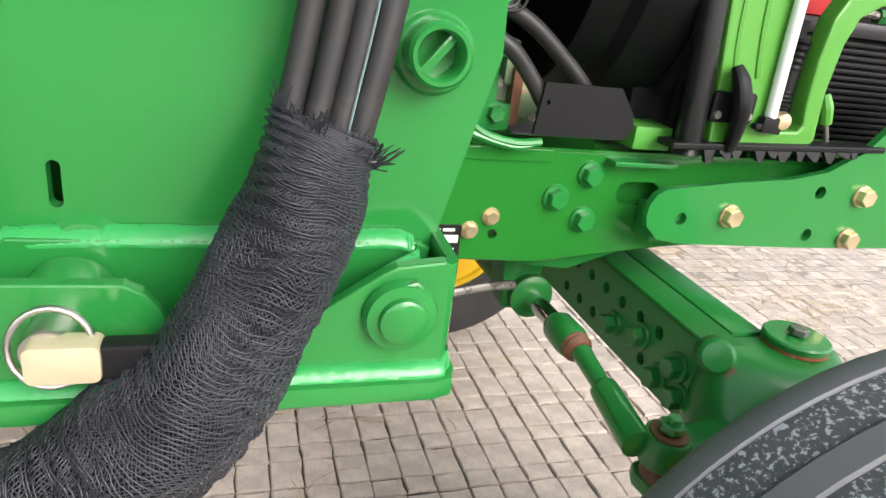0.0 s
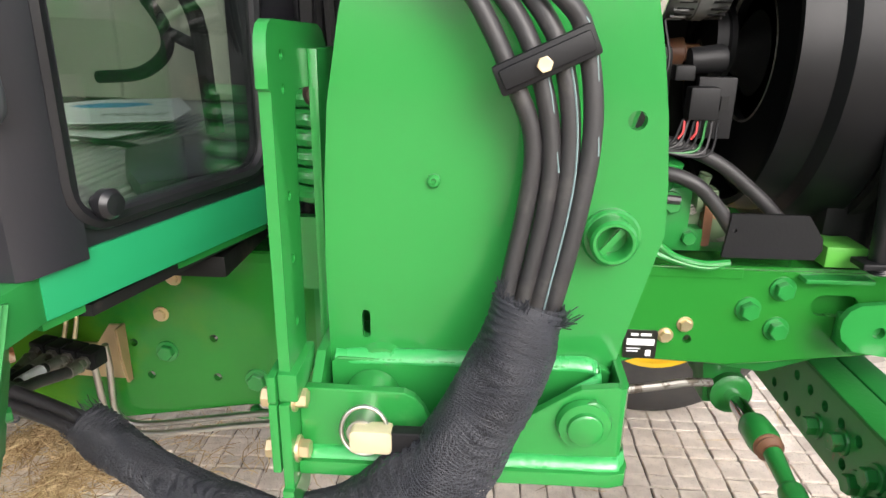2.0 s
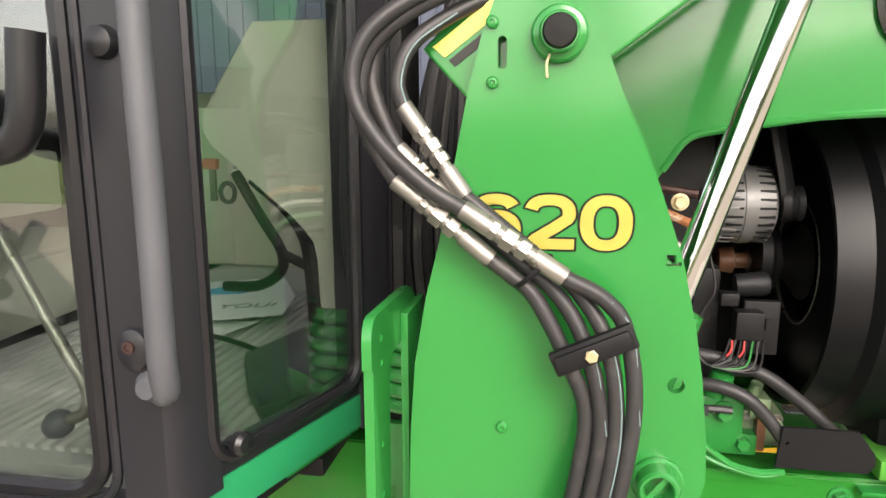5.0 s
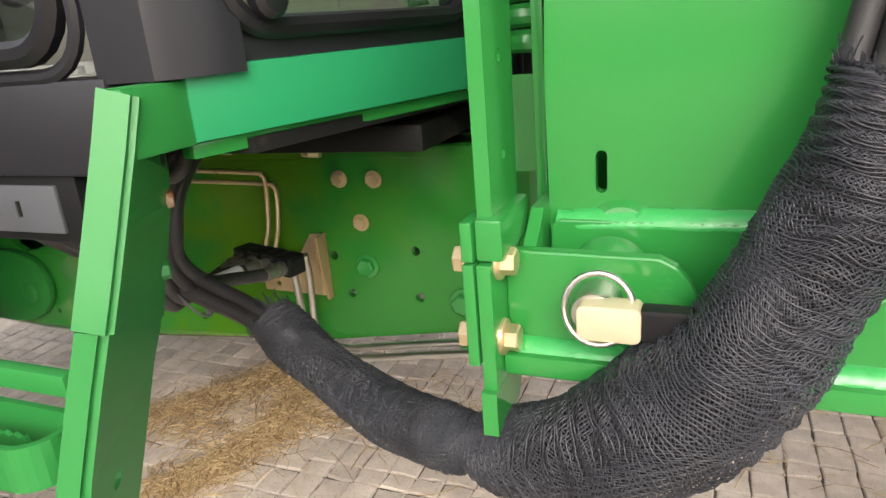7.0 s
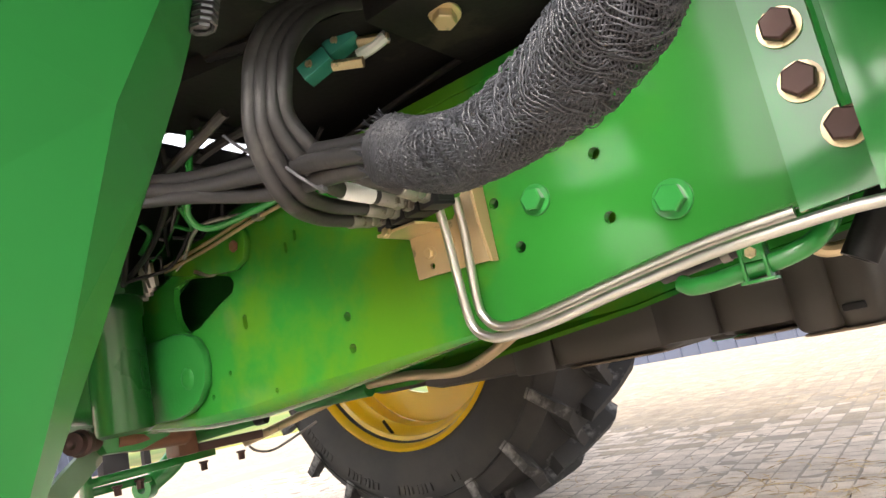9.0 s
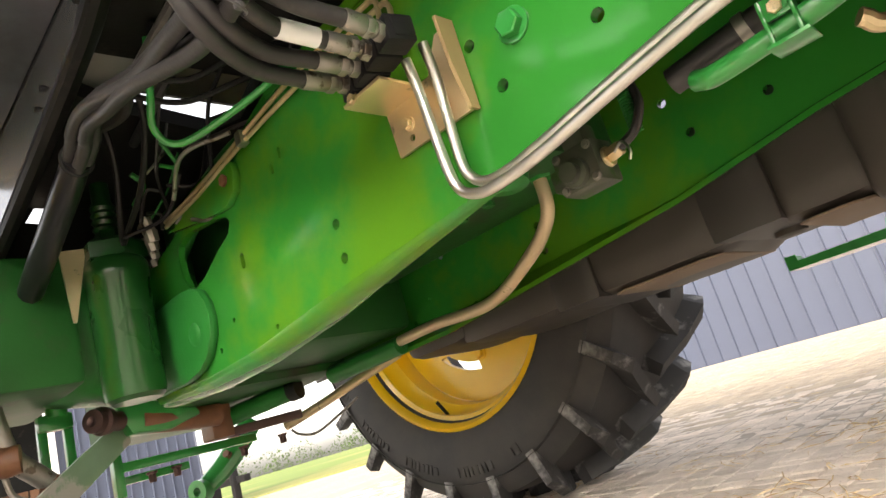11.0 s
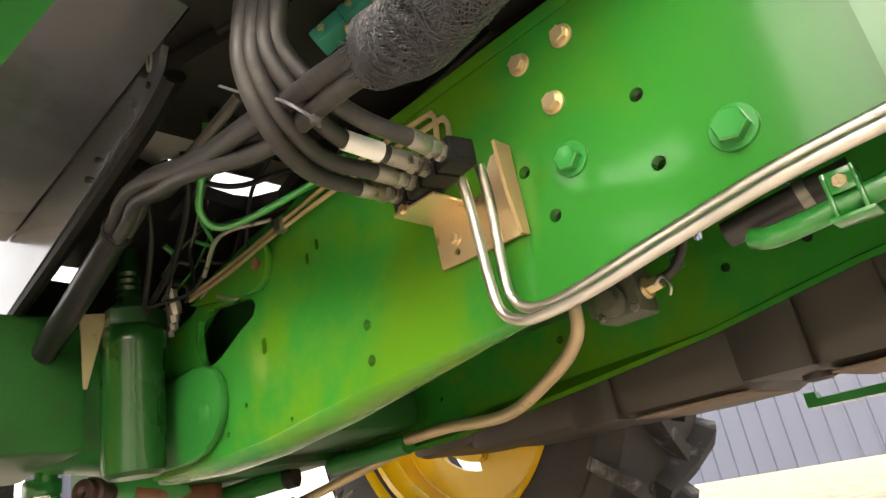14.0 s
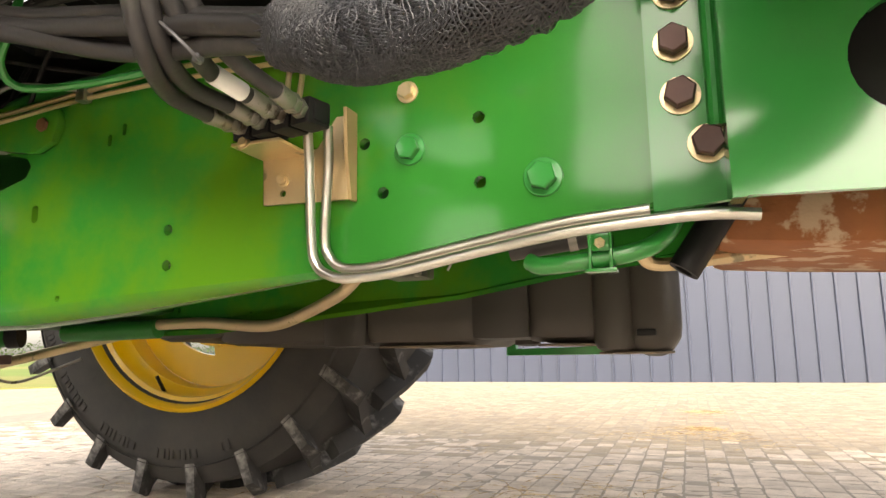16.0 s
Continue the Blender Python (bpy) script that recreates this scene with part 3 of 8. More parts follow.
boss = ring_boss(0.674, 1.110, 0.028, 0.0085, -0.375, -0.412, GREEN, mast, "green hollow boss with a bar across")
box(bm := B(), -0.028, 0.028, -0.402, -0.398, -0.004, 0.004, 0.001, m=Matrix.Translation((0.674, 0.0, 1.110)) @ pose(0, 0, 0, 0, -52, 0))
part("cross_bar", bm, GREEN, boss)
part("boss", lathe(B(), [(0.028, 0), (0.036, 0.0), (0.036, 0.006), (0.033, 0.009), (0.028, 0.009)], toward((0.676, -0.375, 1.108), (0, -1, 0)), 32), GREEN, mast)
part("pivot_boss", lathe(B(), [(0.0, 0.0), (0.036, 0.0), (0.036, 0.012), (0.033, 0.016), (0.026, 0.018), (0.0255, 0.030), (0.023, 0.033)], toward((0.525, -0.375, 1.711), (0, -1, 0)), 32), GREEN, mast)
part("pivot_pin", lathe(B(), [(0.0, 0.0), (0.0215, 0.0), (0.0215, 0.036), (0.019, 0.040), (0.0, 0.041)], toward((0.525, -0.375, 1.711), (0, -1, 0)), 28), DARK, mast, "dark pivot pin")
part("split_pin", tube(B(), [(0.513, -0.40, 1.684), (0.510, -0.405, 1.672), (0.511, -0.406, 1.655)], 0.0018, 6), GOLD, mast)
for x, z in ((0.459, 1.172), (0.440, 1.652), (0.439, 1.728)):
    part("stud", lathe(B(), [(0.0, 0), (0.0085, 0.0), (0.0085, 0.005), (0.006, 0.0075), (0.0035, 0.0078), (0.002, 0.005)], toward((x, -0.375, z), (0, -1, 0)), 14), GREEN, mast)

# numerals: yellow faces on a black outline
def numeral(ch, cx, cz, grow, y, mat, name, label):
    """A broad figure drawn as a stroke, thicker in its uprights; grow widens the stroke all round."""
    hw, hh, half = 0.0210, 0.0298, 0.00725
    bow = lambda a, w, h, x=0.0, z=0.0: (x + w * math.copysign(abs(math.cos(a)) ** 0.84, math.cos(a)), z + h * math.copysign(abs(math.sin(a)) ** 0.84, math.sin(a)))
    rad = math.radians
    if ch == "0":
        runs = [[bow(rad(360 * k / 40), hw, hh) for k in range(41)]]
    elif ch == "2":
        runs = [[bow(rad(168 - 190 * k / 22), hw, 0.0175, 0, hh - 0.0175) for k in range(23)] + [(0.004, -0.0085), (-0.0160, -0.0235), (-0.0185, -0.0275)], [(-hw - 0.0062, -hh), (hw + 0.0062, -hh)]]
    else:
        runs = [[bow(rad(28 + 142 * k / 18), hw, 0.0200, 0, hh - 0.0200) for k in range(19)] + [bow(rad(180 + 350 * k / 30), hw, 0.0188, 0, -hh + 0.0188) for k in range(31)]]
    bm = B()
    for lift, run in enumerate(runs):
        pts = [Vector((u, v)) for u, v in run]
        closed = (pts[0] - pts[-1]).length < 1e-5
        rows = []
        for k, p in enumerate(pts):
            a, b = pts[k - 1] if k else (pts[-2] if closed else pts[0]), pts[k + 1] if k + 1 < len(pts) else (pts[1] if closed else pts[-1])
            d = (b - a).normalized()
            p = p - d * grow if k == 0 and not closed else p + d * grow if k + 1 == len(pts) and not closed else p
            side = Vector((-d.y, d.x)) * (half + grow)
            yy = y - 0.00001 * k - 0.0002 * lift
            rows.append([bm.verts.new((cx + q.x * 1.2, yy, cz + q.y)) for q in (p - side, p + side)])
        for u, v in zip(rows, rows[1:]):
            bm.faces.new((u[0], u[1], v[1], v[0]))
    bmesh.ops.solidify(bm, geom=bm.faces[:], thickness=0.0002)
    return part(name, bm, mat, mast, label, smooth=False)


for digit, cx in (("6", 0.4465), ("2", 0.5190), ("0", 0.5925)):
    numeral(digit, cx, 1.4695, 0.0026, -0.3757, DECAL_K, "decal_outline", "black outline of the numeral " + digit)
    numeral(digit, cx, 1.4695, 0.0, -0.3768, DECAL_Y, "decal", "yellow numeral " + digit)

# ==== loader bracket: pocket at the mast foot ====
bracket = thing("loader_bracket", "green welded loader mounting bracket bolted to the frame", "bracket")
def weld(pts, r, seed):
    """A hand-laid fillet weld, sloping to the front and up: a flat strip with small ripples and an uneven width."""
    rnd = random.Random(seed)
    line = spline(pts, 8)
    fine = [line[0]]
    for a, b in zip(line, line[1:]):
        k = max(1, round((b - a).length / 0.004))
        fine += [a.lerp(b, (j + 1) / k) for j in range(k)]
    bm, rows, slow = B(), [], 1.0
    for k, p in enumerate(fine):
        slow += 0.3 * (rnd.uniform(0.82, 1.18) - slow)
        u, v = Vector((0, -0.71, -0.71)) * r * slow, Vector((0, -0.71, 0.71)) * r * (0.34 + 0.05 * (k % 2) + rnd.uniform(0, 0.05))
        rows.append([bm.verts.new(p + u * math.cos(a) + v * math.sin(a)) for a in [math.pi * q / 6 for q in range(7)]])
    for a, b in zip(rows, rows[1:]):
        for q in range(6):
            bm.faces.new((a[q], a[q + 1], b[q + 1], b[q]))
    return bm


FRONT = [(0.300, 0.826), (0.688, 0.832), (0.696, 0.842), (0.694, 0.938), (0.688, 0.943), (0.645, 0.938), (0.632, 0.931), (0.585, 0.899), (0.545, 0.874), (0.51, 0.864), (0.48, 0.868), (0.462, 0.888), (0.455, 0.903), (0.444, 0.917), (0.430, 0.924), (0.300, 0.926)]
part("front_plate", plate(B(), FRONT, "y", -0.452, -0.438, bevel=0.0025), GREEN, bracket, smooth=False)
part("inner_plate", plate(B(), [(0.328, 0.835), (0.690, 0.838), (0.690, 0.930), (0.676, 0.936), (0.336, 0.936), (0.328, 0.930)], "y", -0.391, -0.376, bevel=0.002), GREEN, bracket, smooth=False)
part("weld_bead", weld([(0.332, -0.383, 0.934), (0.40, -0.384, 0.937), (0.5, -0.384, 0.937), (0.6, -0.384, 0.936), (0.655, -0.385, 0.937), (0.674, -0.388, 0.932)], 0.0105, 3), WELD, bracket, "wavy weld bead under the mast plate")
part("weld_bead", weld([(0.676, -0.389, 0.932), (0.676, -0.402, 0.925), (0.655, -0.420, 0.922), (0.632, -0.434, 0.916), (0.612, -0.440, 0.902), (0.594, -0.441, 0.890)], 0.0095, 4), WELD, bracket)
# end wall that wraps round the mast foot
END = [(0.690, -0.452), (0.699, -0.447), (0.704, -0.436), (0.712, -0.20), (0.700, -0.20), (0.693, -0.432), (0.688, -0.438)]
part("end_plate", plate(B(), END, "z", 0.830, 0.940, bevel=0.002), GREEN, bracket)
part("back_plate", plate(B(), [(0.30, 0.80), (0.71, 0.812), (0.71, 0.90), (0.30, 0.90)], "y", -0.205, -0.19), GREEN, bracket)
part("bottom_plate", plate(B(), [(0.300, -0.472), (0.685, -0.472), (0.703, -0.466), (0.710, -0.448), (0.718, -0.19), (0.300, -0.19)], "z", 0.813, 0.833, bevel=0.004), GREEN, bracket)
part("weld_bead", weld([(0.31, -0.458, 0.837), (0.45, -0.458, 0.837), (0.6, -0.458, 0.838), (0.684, -0.458, 0.838), (0.700, -0.448, 0.838), (0.709, -0.42, 0.838), (0.714, -0.30, 0.838)], 0.0095, 5), WELD, bracket)
# lower stop bolt and boss
part("stop_boss", lathe(B(), [(0.0, 0), (0.032, 0.0), (0.034, 0.004), (0.031, 0.012), (0.022, 0.014), (0.021, 0.020), (0.018, 0.022)], toward((0.650, -0.452, 0.894), (0, -1, 0)), 28), GREEN, bracket, "green boss with chipped paint")
part("weld_lug", hexbolt(B(), (0.656, -0.452, 0.912), (0, -1, 0), 0.017, 0.011, 0, 0.2), GREEN_WORN, bracket)
part("pin_boss", lathe(B(), [(0.0, 0), (0.036, 0.0), (0.036, 0.045), (0.034, 0.05)], toward((0.384, -0.40, 0.889), (0, -1, 0)), 28), GREEN, bracket)
part("pin_head", lathe(B(), [(0.0, -0.05), (0.036, -0.05), (0.034, -0.02), (0.026, -0.012), (0.0, -0.012)], toward((0.392, -0.40, 0.924), (0, -1, 0.2)), 24), GREEN, bracket)
# locking lever with its ring
lever = thing("locking_pin", "zinc locking pin with ring and black handle", "locking pin")
bm = B()
lathe(bm, [(0.0, 0), (0.017, 0.0), (0.020, 0.003), (0.020, 0.040), (0.018, 0.044), (0.0, 0.046)], toward((0.382, -0.44, 0.884), (0, -1, 0)), 28)
part("pin", bm, ZINC, lever)
part("lever_block", plate(B(), rounded(0.371, 0.421, 0.8695, 0.8995, 0.006, 4), "y", -0.502, -0.478, bevel=0.002), material("pale_cast_zinc", (0.66, 0.57, 0.38), 0.42, 0.35, var=0.15, scale=30, bump=0.15), lever, "pale brass coloured block")
part("handle", plate(B(), rounded(0.419, 0.53, 0.871, 0.898, 0.004, 3), "y", -0.499, -0.481, bevel=0.003), BLACK, lever, "black plastic handle")
bm = B()
ringpts = [(0.386 + 0.028 * math.cos(a), -0.484 + 0.006 * math.sin(a), 0.890 + 0.029 * math.sin(a)) for a in [2 * math.pi * k / 24 for k in range(25)]]
tube(bm, ringpts, 0.0027, 10, smooth=False, cap=False)
part("ring", bm, ZINC, lever, "bright wire ring")
# clamp post: upright plates bolted together
post = [(-0.482, 0.925), (-0.482, 1.284), (-0.489, 1.287), (-0.489, 1.322), (-0.486, 1.338), (-0.478, 1.349), (-0.464, 1.354), (-0.27, 1.348), (-0.245, 1.340), (-0.228, 1.322), (-0.222, 1.295), (-0.222, 1.255), (-0.262, 1.255), (-0.268, 1.267), (-0.282, 1.274), (-0.372, 1.277), (-0.390, 1.270), (-0.397, 1.25), (-0.405, 0.925)]
part("post_plate", plate(B(), post, "x", 0.287, 0.300, [circle(-0.440, z, 0.006, 10) for z in (1.01, 1.09, 1.165, 1.283, 1.318)]), GREEN, bracket)
bm = B()
box(bm, 0.2745, 0.285, -0.494, -0.40, 0.830, 0.925, 0.002)
box(bm, 0.287, 0.300, -0.494, -0.40, 0.800, 0.925, 0.002)
part("clamp_plate", bm, GREEN, bracket)
part("clamp_foot", plate(B(), [(-0.500, 0.765), (-0.500, 0.808), (-0.40, 0.808), (-0.43, 0.765)], "x", 0.2865, 0.3005), GREEN, bracket)
bm = B()
box(bm, 0.2745, 0.285, -0.494, -0.42, 0.927, 0.962, 0.002)
box(bm, 0.286, 0.310, -0.490, -0.40, 0.927, 0.964, 0.004)
part("clamp_plate", bm, GREEN, bracket)
part("foot_plate", plate(B(), [(-0.45, 0.83), (-0.19, 0.83), (-0.19, 0.95), (-0.40, 0.95), (-0.45, 0.91)], "x", 0.312, 0.324), GREEN, bracket)
for z in (0.922, 0.850):
    part("bolt", hexbolt(B(), (0.300, -0.470, z), (1, 0, 0), 0.0125, 0.016), GOLD, bracket, "yellow zinc bolt")
    part("bolt", hexbolt(B(), (0.2745, -0.470, z), (-1, 0, 0), 0.0125, 0.014), GOLD, bracket, "yellow zinc bolt")
# arms that carry the bracket out from the frame rail
part("rail_plate", plate(B(), [(0.21, 0.605), (0.345, 0.617), (0.345, 0.93), (0.21, 0.93)], "y", -0.014, -0.002), GREEN, bracket, "green plate bolted over the frame rail", smooth=False)
for x, z in ((0.243, 0.803), (0.247, 0.738), (0.273, 0.678), (0.245, 0.868)):
    part("washer", lathe(B(), [(0.008, 0), (0.0225, 0.0), (0.0225, 0.0035), (0.008, 0.004)], toward((x, -0.014, z), (0, -1, 0)), 24), GOLD, bracket, "yellow zinc washer")
    part("bolt", hexbolt(B(), (x, -0.017, z), (0, -1, 0), 0.0185, 0.017, 0, random.uniform(0, 1)), BROWNBOLT, bracket, "dark brown bolt head")
# carrier: bent plate between the frame rail and the mast
part("carrier_plate", plate(B(), [(0.302, 0.600), (0.70, 0.588), (0.70, 0.935), (0.302, 0.935)], "y", -0.086, -0.076, [circle(0.462, 0.725, 0.062, 28)]), GREEN, bracket, "dark green carrier plate with a large round hole", smooth=False)
# a near-black sheet added behind the round hole stands in for its shade
part("hole_shade", plate(B(), [(0.36, 0.63), (0.58, 0.63), (0.58, 0.82), (0.36, 0.82)], "y", -0.030, -0.024), DARK, bracket, "black sheet standing in for the shade behind the carrier plate's hole", smooth=False)
part("carrier_return", plate(B(), [(-0.088, 0.598), (-0.014, 0.606), (-0.014, 0.935), (-0.088, 0.935)], "x", 0.288, 0.302), GREEN, bracket)
part("carrier_rib", tube(B(), [(0.281, -0.024, 0.695), (0.281, -0.026, 0.72), (0.281, -0.026, 0.80), (0.281, -0.026, 0.93)], 0.008, 10), GREEN, bracket)
bm = B()
box(bm, 0.34, 0.68, -0.36, -0.086, 0.80, 0.90, 0.006)
part("cross_beam", bm, GREEN, bracket)

# ==== hydraulic hoses with braided sleeves ====
def hose(parent, pts, r=0.0105, mat=None, segs=12, per=8):
    return part("hose", tube(B(), pts, r, segs, per), mat or RUBBER, parent)


def coupling(parent, p, q, r=0.0115):
    """A crimped ferrule, hexagon nuts and a second ferrule in line from p to q."""
    p, q = Vector(p), Vector(q)
    ln, m = (q - p).length, toward(p, q - p)
    bm = B()
    for a, b, k, sides in ((0.0, 0.30, 1.12, 20), (0.30, 0.36, 0.85, 16), (0.36, 0.45, 1.22, 6), (0.45, 0.49, 0.95, 16), (0.49, 0.60, 1.32, 6), (0.60, 0.66, 1.0, 16), (0.66, 0.72, 1.2, 6), (0.72, 1.0, 1.12, 20)):
        lathe(bm, [(r * k * 0.7, a * ln), (r * k * 0.97, a * ln), (r * k, (a + 0.012) * ln), (r * k, (b - 0.012) * ln), (r * k * 0.97, b * ln), (r * k * 0.7, b * ln)], m, sides)
    return part("coupling", bm, STEEL, parent, "dull zinc hose coupling")


bundle = thing("hose_bundle", "four black hydraulic hoses in a braided mesh sleeve", "hydraulic hoses")
UP = {
    "a": [(0.318, -0.420, 1.527), (0.288, -0.420, 1.574), (0.270, -0.415, 1.628), (0.282, -0.41, 1.690), (0.327, -0.40, 1.735), (0.40, -0.37, 1.775), (0.50, -0.33, 1.82)],
    "b": [(0.317, -0.400, 1.567), (0.300, -0.400, 1.600), (0.282, -0.395, 1.658), (0.300, -0.39, 1.715), (0.355, -0.37, 1.76), (0.46, -0.32, 1.81)],
    "c": [(0.325, -0.400, 1.622), (0.318, -0.400, 1.655), (0.334, -0.390, 1.700), (0.385, -0.36, 1.742), (0.48, -0.31, 1.79)],
    "d": [(0.409, -0.436, 1.492), (0.360, -0.440, 1.523), (0.301, -0.440, 1.579), (0.268, -0.435, 1.640), (0.279, -0.43, 1.700), (0.325, -0.415, 1.745), (0.41, -0.38, 1.79), (0.52, -0.34, 1.84)],
}
JOINTS = {"a": ((0.445, -0.424, 1.425), (0.318, -0.420, 1.527)), "b": ((0.384, -0.402, 1.500), (0.317, -0.400, 1.567)), "c": ((0.407, -0.400, 1.505), (0.325, -0.400, 1.622)), "d": ((0.540, -0.440, 1.408), (0.409, -0.436, 1.492))}
LOW = {
    "a": [(0.530, -0.470, 0.99), (0.550, -0.440, 1.06), (0.572, -0.430, 1.215), (0.546, -0.430, 1.296), (0.504, -0.426, 1.376), (0.473, -0.424, 1.404), (0.445, -0.424, 1.425)],
    "b": [(0.545, -0.475, 0.98), (0.569, -0.445, 1.05), (0.592, -0.434, 1.200), (0.573, -0.430, 1.305), (0.534, -0.420, 1.378), (0.470, -0.408, 1.430), (0.384, -0.402, 1.500)],
    "c": [(0.555, -0.478, 0.97), (0.585, -0.450, 1.04), (0.611, -0.436, 1.200), (0.597, -0.430, 1.318), (0.557, -0.415, 1.385), (0.500, -0.402, 1.430), (0.407, -0.400, 1.505)],
    "d": [(0.562, -0.480, 0.96), (0.598, -0.455, 1.03), (0.632, -0.440, 1.220), (0.620, -0.434, 1.335), (0.591, -0.436, 1.380), (0.540, -0.440, 1.408)],
}
for key in "abcd":
    hose(bundle, LOW[key], 0.0108)
    hose(bundle, UP[key], 0.0108)
    coupling(bundle, *JOINTS[key])
# pale stripes printed along two hoses
STRIPE = material("pale_hose_print", (0.17, 0.25, 0.25), 0.6, var=0.2)
for key, off in (("c", (0.006, -0.0095, -0.001)), ("d", (0.0075, -0.008, 0.0)), ("b", (0.0075, -0.008, 0.0))):
    part("hose_stripe", tube(B(), [Vector(p) + Vector(off) for p in (LOW[key][2:5] if key != "c" else LOW[key][1:5])], 0.0011, 5), STRIPE, bundle)
part("hose_stripe", tube(B(), [Vector(p) + Vector((0.007, -0.0085, 0.0)) for p in UP["c"][:4]], 0.0013, 5), STRIPE, bundle)
# clamp across the four hoses
cm = Matrix.Translation((0.578, -0.437, 1.318)) @ pose(0, 0, 0, 0, -25, 0)
bm = B()
box(bm, -0.055, 0.055, -0.018, -0.004, -0.0165, 0.0165, 0.004, m=cm)
box(bm, -0.050, 0.050, -0.024, -0.016, -0.011, 0.011, 0.004, m=cm)
part("hose_clamp", bm, BLACK, bundle, "black plastic clamp over the hoses")
part("bolt", hexbolt(B(), cm @ Vector((-0.004, -0.024, -0.002)), (0, -1, 0), 0.0085, 0.006, 0), GOLD, bundle)
# cable tie at the couplings
part("cable_tie", tube(B(), [(0.500 + 0.022 * math.cos(a), -0.424 - 0.024 * math.sin(a), 1.412 + 0.020 * math.cos(a)) for a in [k * 0.6 for k in range(11)]], 0.0035, 6), BLACK, bundle)


def ripple(d, a):
    """Gathered cloth: shallow wrinkles across the sleeve, d along it and a round it."""
    wide = math.sin(2 * math.pi * d / 0.0135 + 1.9 * math.sin(a + 31 * d) + 1.1 * math.sin(3 * a - 47 * d))
    return 0.0022 * wide * (0.55 + 0.45 * math.sin(2 * a + 23 * d)) + 0.0014 * math.sin(4 * a + 37 * d)


def braid(line, radii, strands, turns, width, flat=0.85, wave=0.0, seed=1, slant=0):
    """Two sets of round filaments wound against each other round a line: a woven sleeve, rippled where it is pushed together."""
    rnd = random.Random(seed)
    pts = spline(line, 30)
    last_k = len(pts) - 1
    span = sum((q - p).length for p, q in zip(pts, pts[1:]))
    rs = [float(v) for v in np.interp(np.linspace(0, 1, len(pts)), np.linspace(0, 1, len(radii)), radii)]
    fr = frames(pts)
    verts, faces = [], []
    for way in (1, -1):
        for s in range(strands):
            a0 = 2 * math.pi * s / strands + rnd.uniform(-0.01, 0.01)
            ph = s % 2 * math.pi
            last = len(pts) - rnd.randint(0, 3)
            # the mouth is cut on a slant, longer on the side towards the rear
            dirn = math.cos(a0) * fr[0][1] + math.sin(a0) * fr[0][2]
            first = int(slant * (1 + dirn.x)) + rnd.randint(0, 2) if slant else 0
            base = len(verts) - 4 * first
            for k in range(first, last):
                f = k / last_k
                a = a0 + way * turns * 2 * math.pi * f
                # folds shift the weave along and round the sleeve
                shift = 2.6 * math.sin(3 * a + 19 * f + seed) + 1.7 * math.sin(5 * a - 33 * f)
                g = min(max(k + shift * math.sin(math.pi * f), 0), last_k - 0.001)
                i0, w0 = int(g), g - int(g)
                c0 = pts[i0].lerp(pts[i0 + 1], w0)
                t, n, b = fr[i0]
                a += 0.09 * math.sin(26 * f + 2 * a) + 0.06 * math.sin(47 * f - a)
                out = math.cos(a) * n + flat * math.sin(a) * b
                side = -math.sin(a) * n + flat * math.cos(a) * b
                fold = math.sin(2 * a + 9 * f * turns) + 0.6 * math.sin(3 * a - 23 * f) + 0.35 * math.sin(44 * f + 3 * a) + 0.25 * math.sin(71 * f - 4 * a)
                # gathered cloth: small ripples across the sleeve, strongest in the middle
                pucker = ripple(f * span, a)
                rr = (rs[i0] * (1 - w0) + rs[i0 + 1] * w0) * (1 + wave * fold) + 0.0008 * math.sin(k * 1.57 + ph) * way + pucker
                # the mouth gapes towards the front
                if slant:
                    rr += 0.015 * max(0.0, out.x) * max(0.0, 1 - f / 0.16) ** 1.3
                c = c0 + rr * out
                w = side.normalized() * width
                up = out.normalized() * width
                verts += [c - w, c - w * 0.55 + up * 0.8, c + w * 0.55 + up * 0.8, c + w]
                if k > first:
                    i = base + 4 * k
                    faces += [(i - 4, i - 3, i + 1, i), (i - 3, i - 2, i + 2, i + 1), (i - 2, i - 1, i + 3, i + 2)]
    # wefts: wavy rows round the sleeve
    rows, around = int(span / (0.0030 if slant else 0.0034)), 72
    for q in range(2, rows - 1):
        f0, base = q / rows, len(verts)
        lift = rnd.uniform(-0.0005, 0.0006)
        for j in range(around):
            a = 2 * math.pi * j / around
            off = 0.0055 * math.sin(a + 2.1 * f0 * span / 0.1 + seed) + 0.0028 * math.sin(3 * a - 4 * f0 * span / 0.1) + 0.0012 * math.sin(7 * a + 6 * f0 * span / 0.1) + 0.0004 * math.sin(13 * a + 2 * q)
            g = min(max((f0 + off / span) * last_k, 0), last_k - 0.001)
            i0, w0 = int(g), g - int(g)
            t, n, b = fr[i0]
            out = math.cos(a) * n + flat * math.sin(a) * b
            fold = math.sin(2 * a + 9 * f0 * turns) + 0.6 * math.sin(3 * a - 23 * f0) + 0.35 * math.sin(44 * f0 + 3 * a) + 0.25 * math.sin(71 * f0 - 4 * a)
            rr = (rs[i0] * (1 - w0) + rs[i0 + 1] * w0) * (1 + wave * fold) + 0.0006 + lift + 0.0005 * math.sin(a * 33 + math.pi * q) + ripple(f0 * span + off, a)
            if slant:
                rr += 0.015 * max(0.0, out.x) * max(0.0, 1 - f0 / 0.16) ** 1.3
                if g < slant * (1 + out.x) + 2:
                    rr *= 0.80
            c = pts[i0].lerp(pts[i0 + 1], w0) + rr * out
            up = out.normalized() * width
            verts += [c - t * width, c - t * width * 0.5 + up * 0.7, c + t * width * 0.5 + up * 0.7, c + t * width]
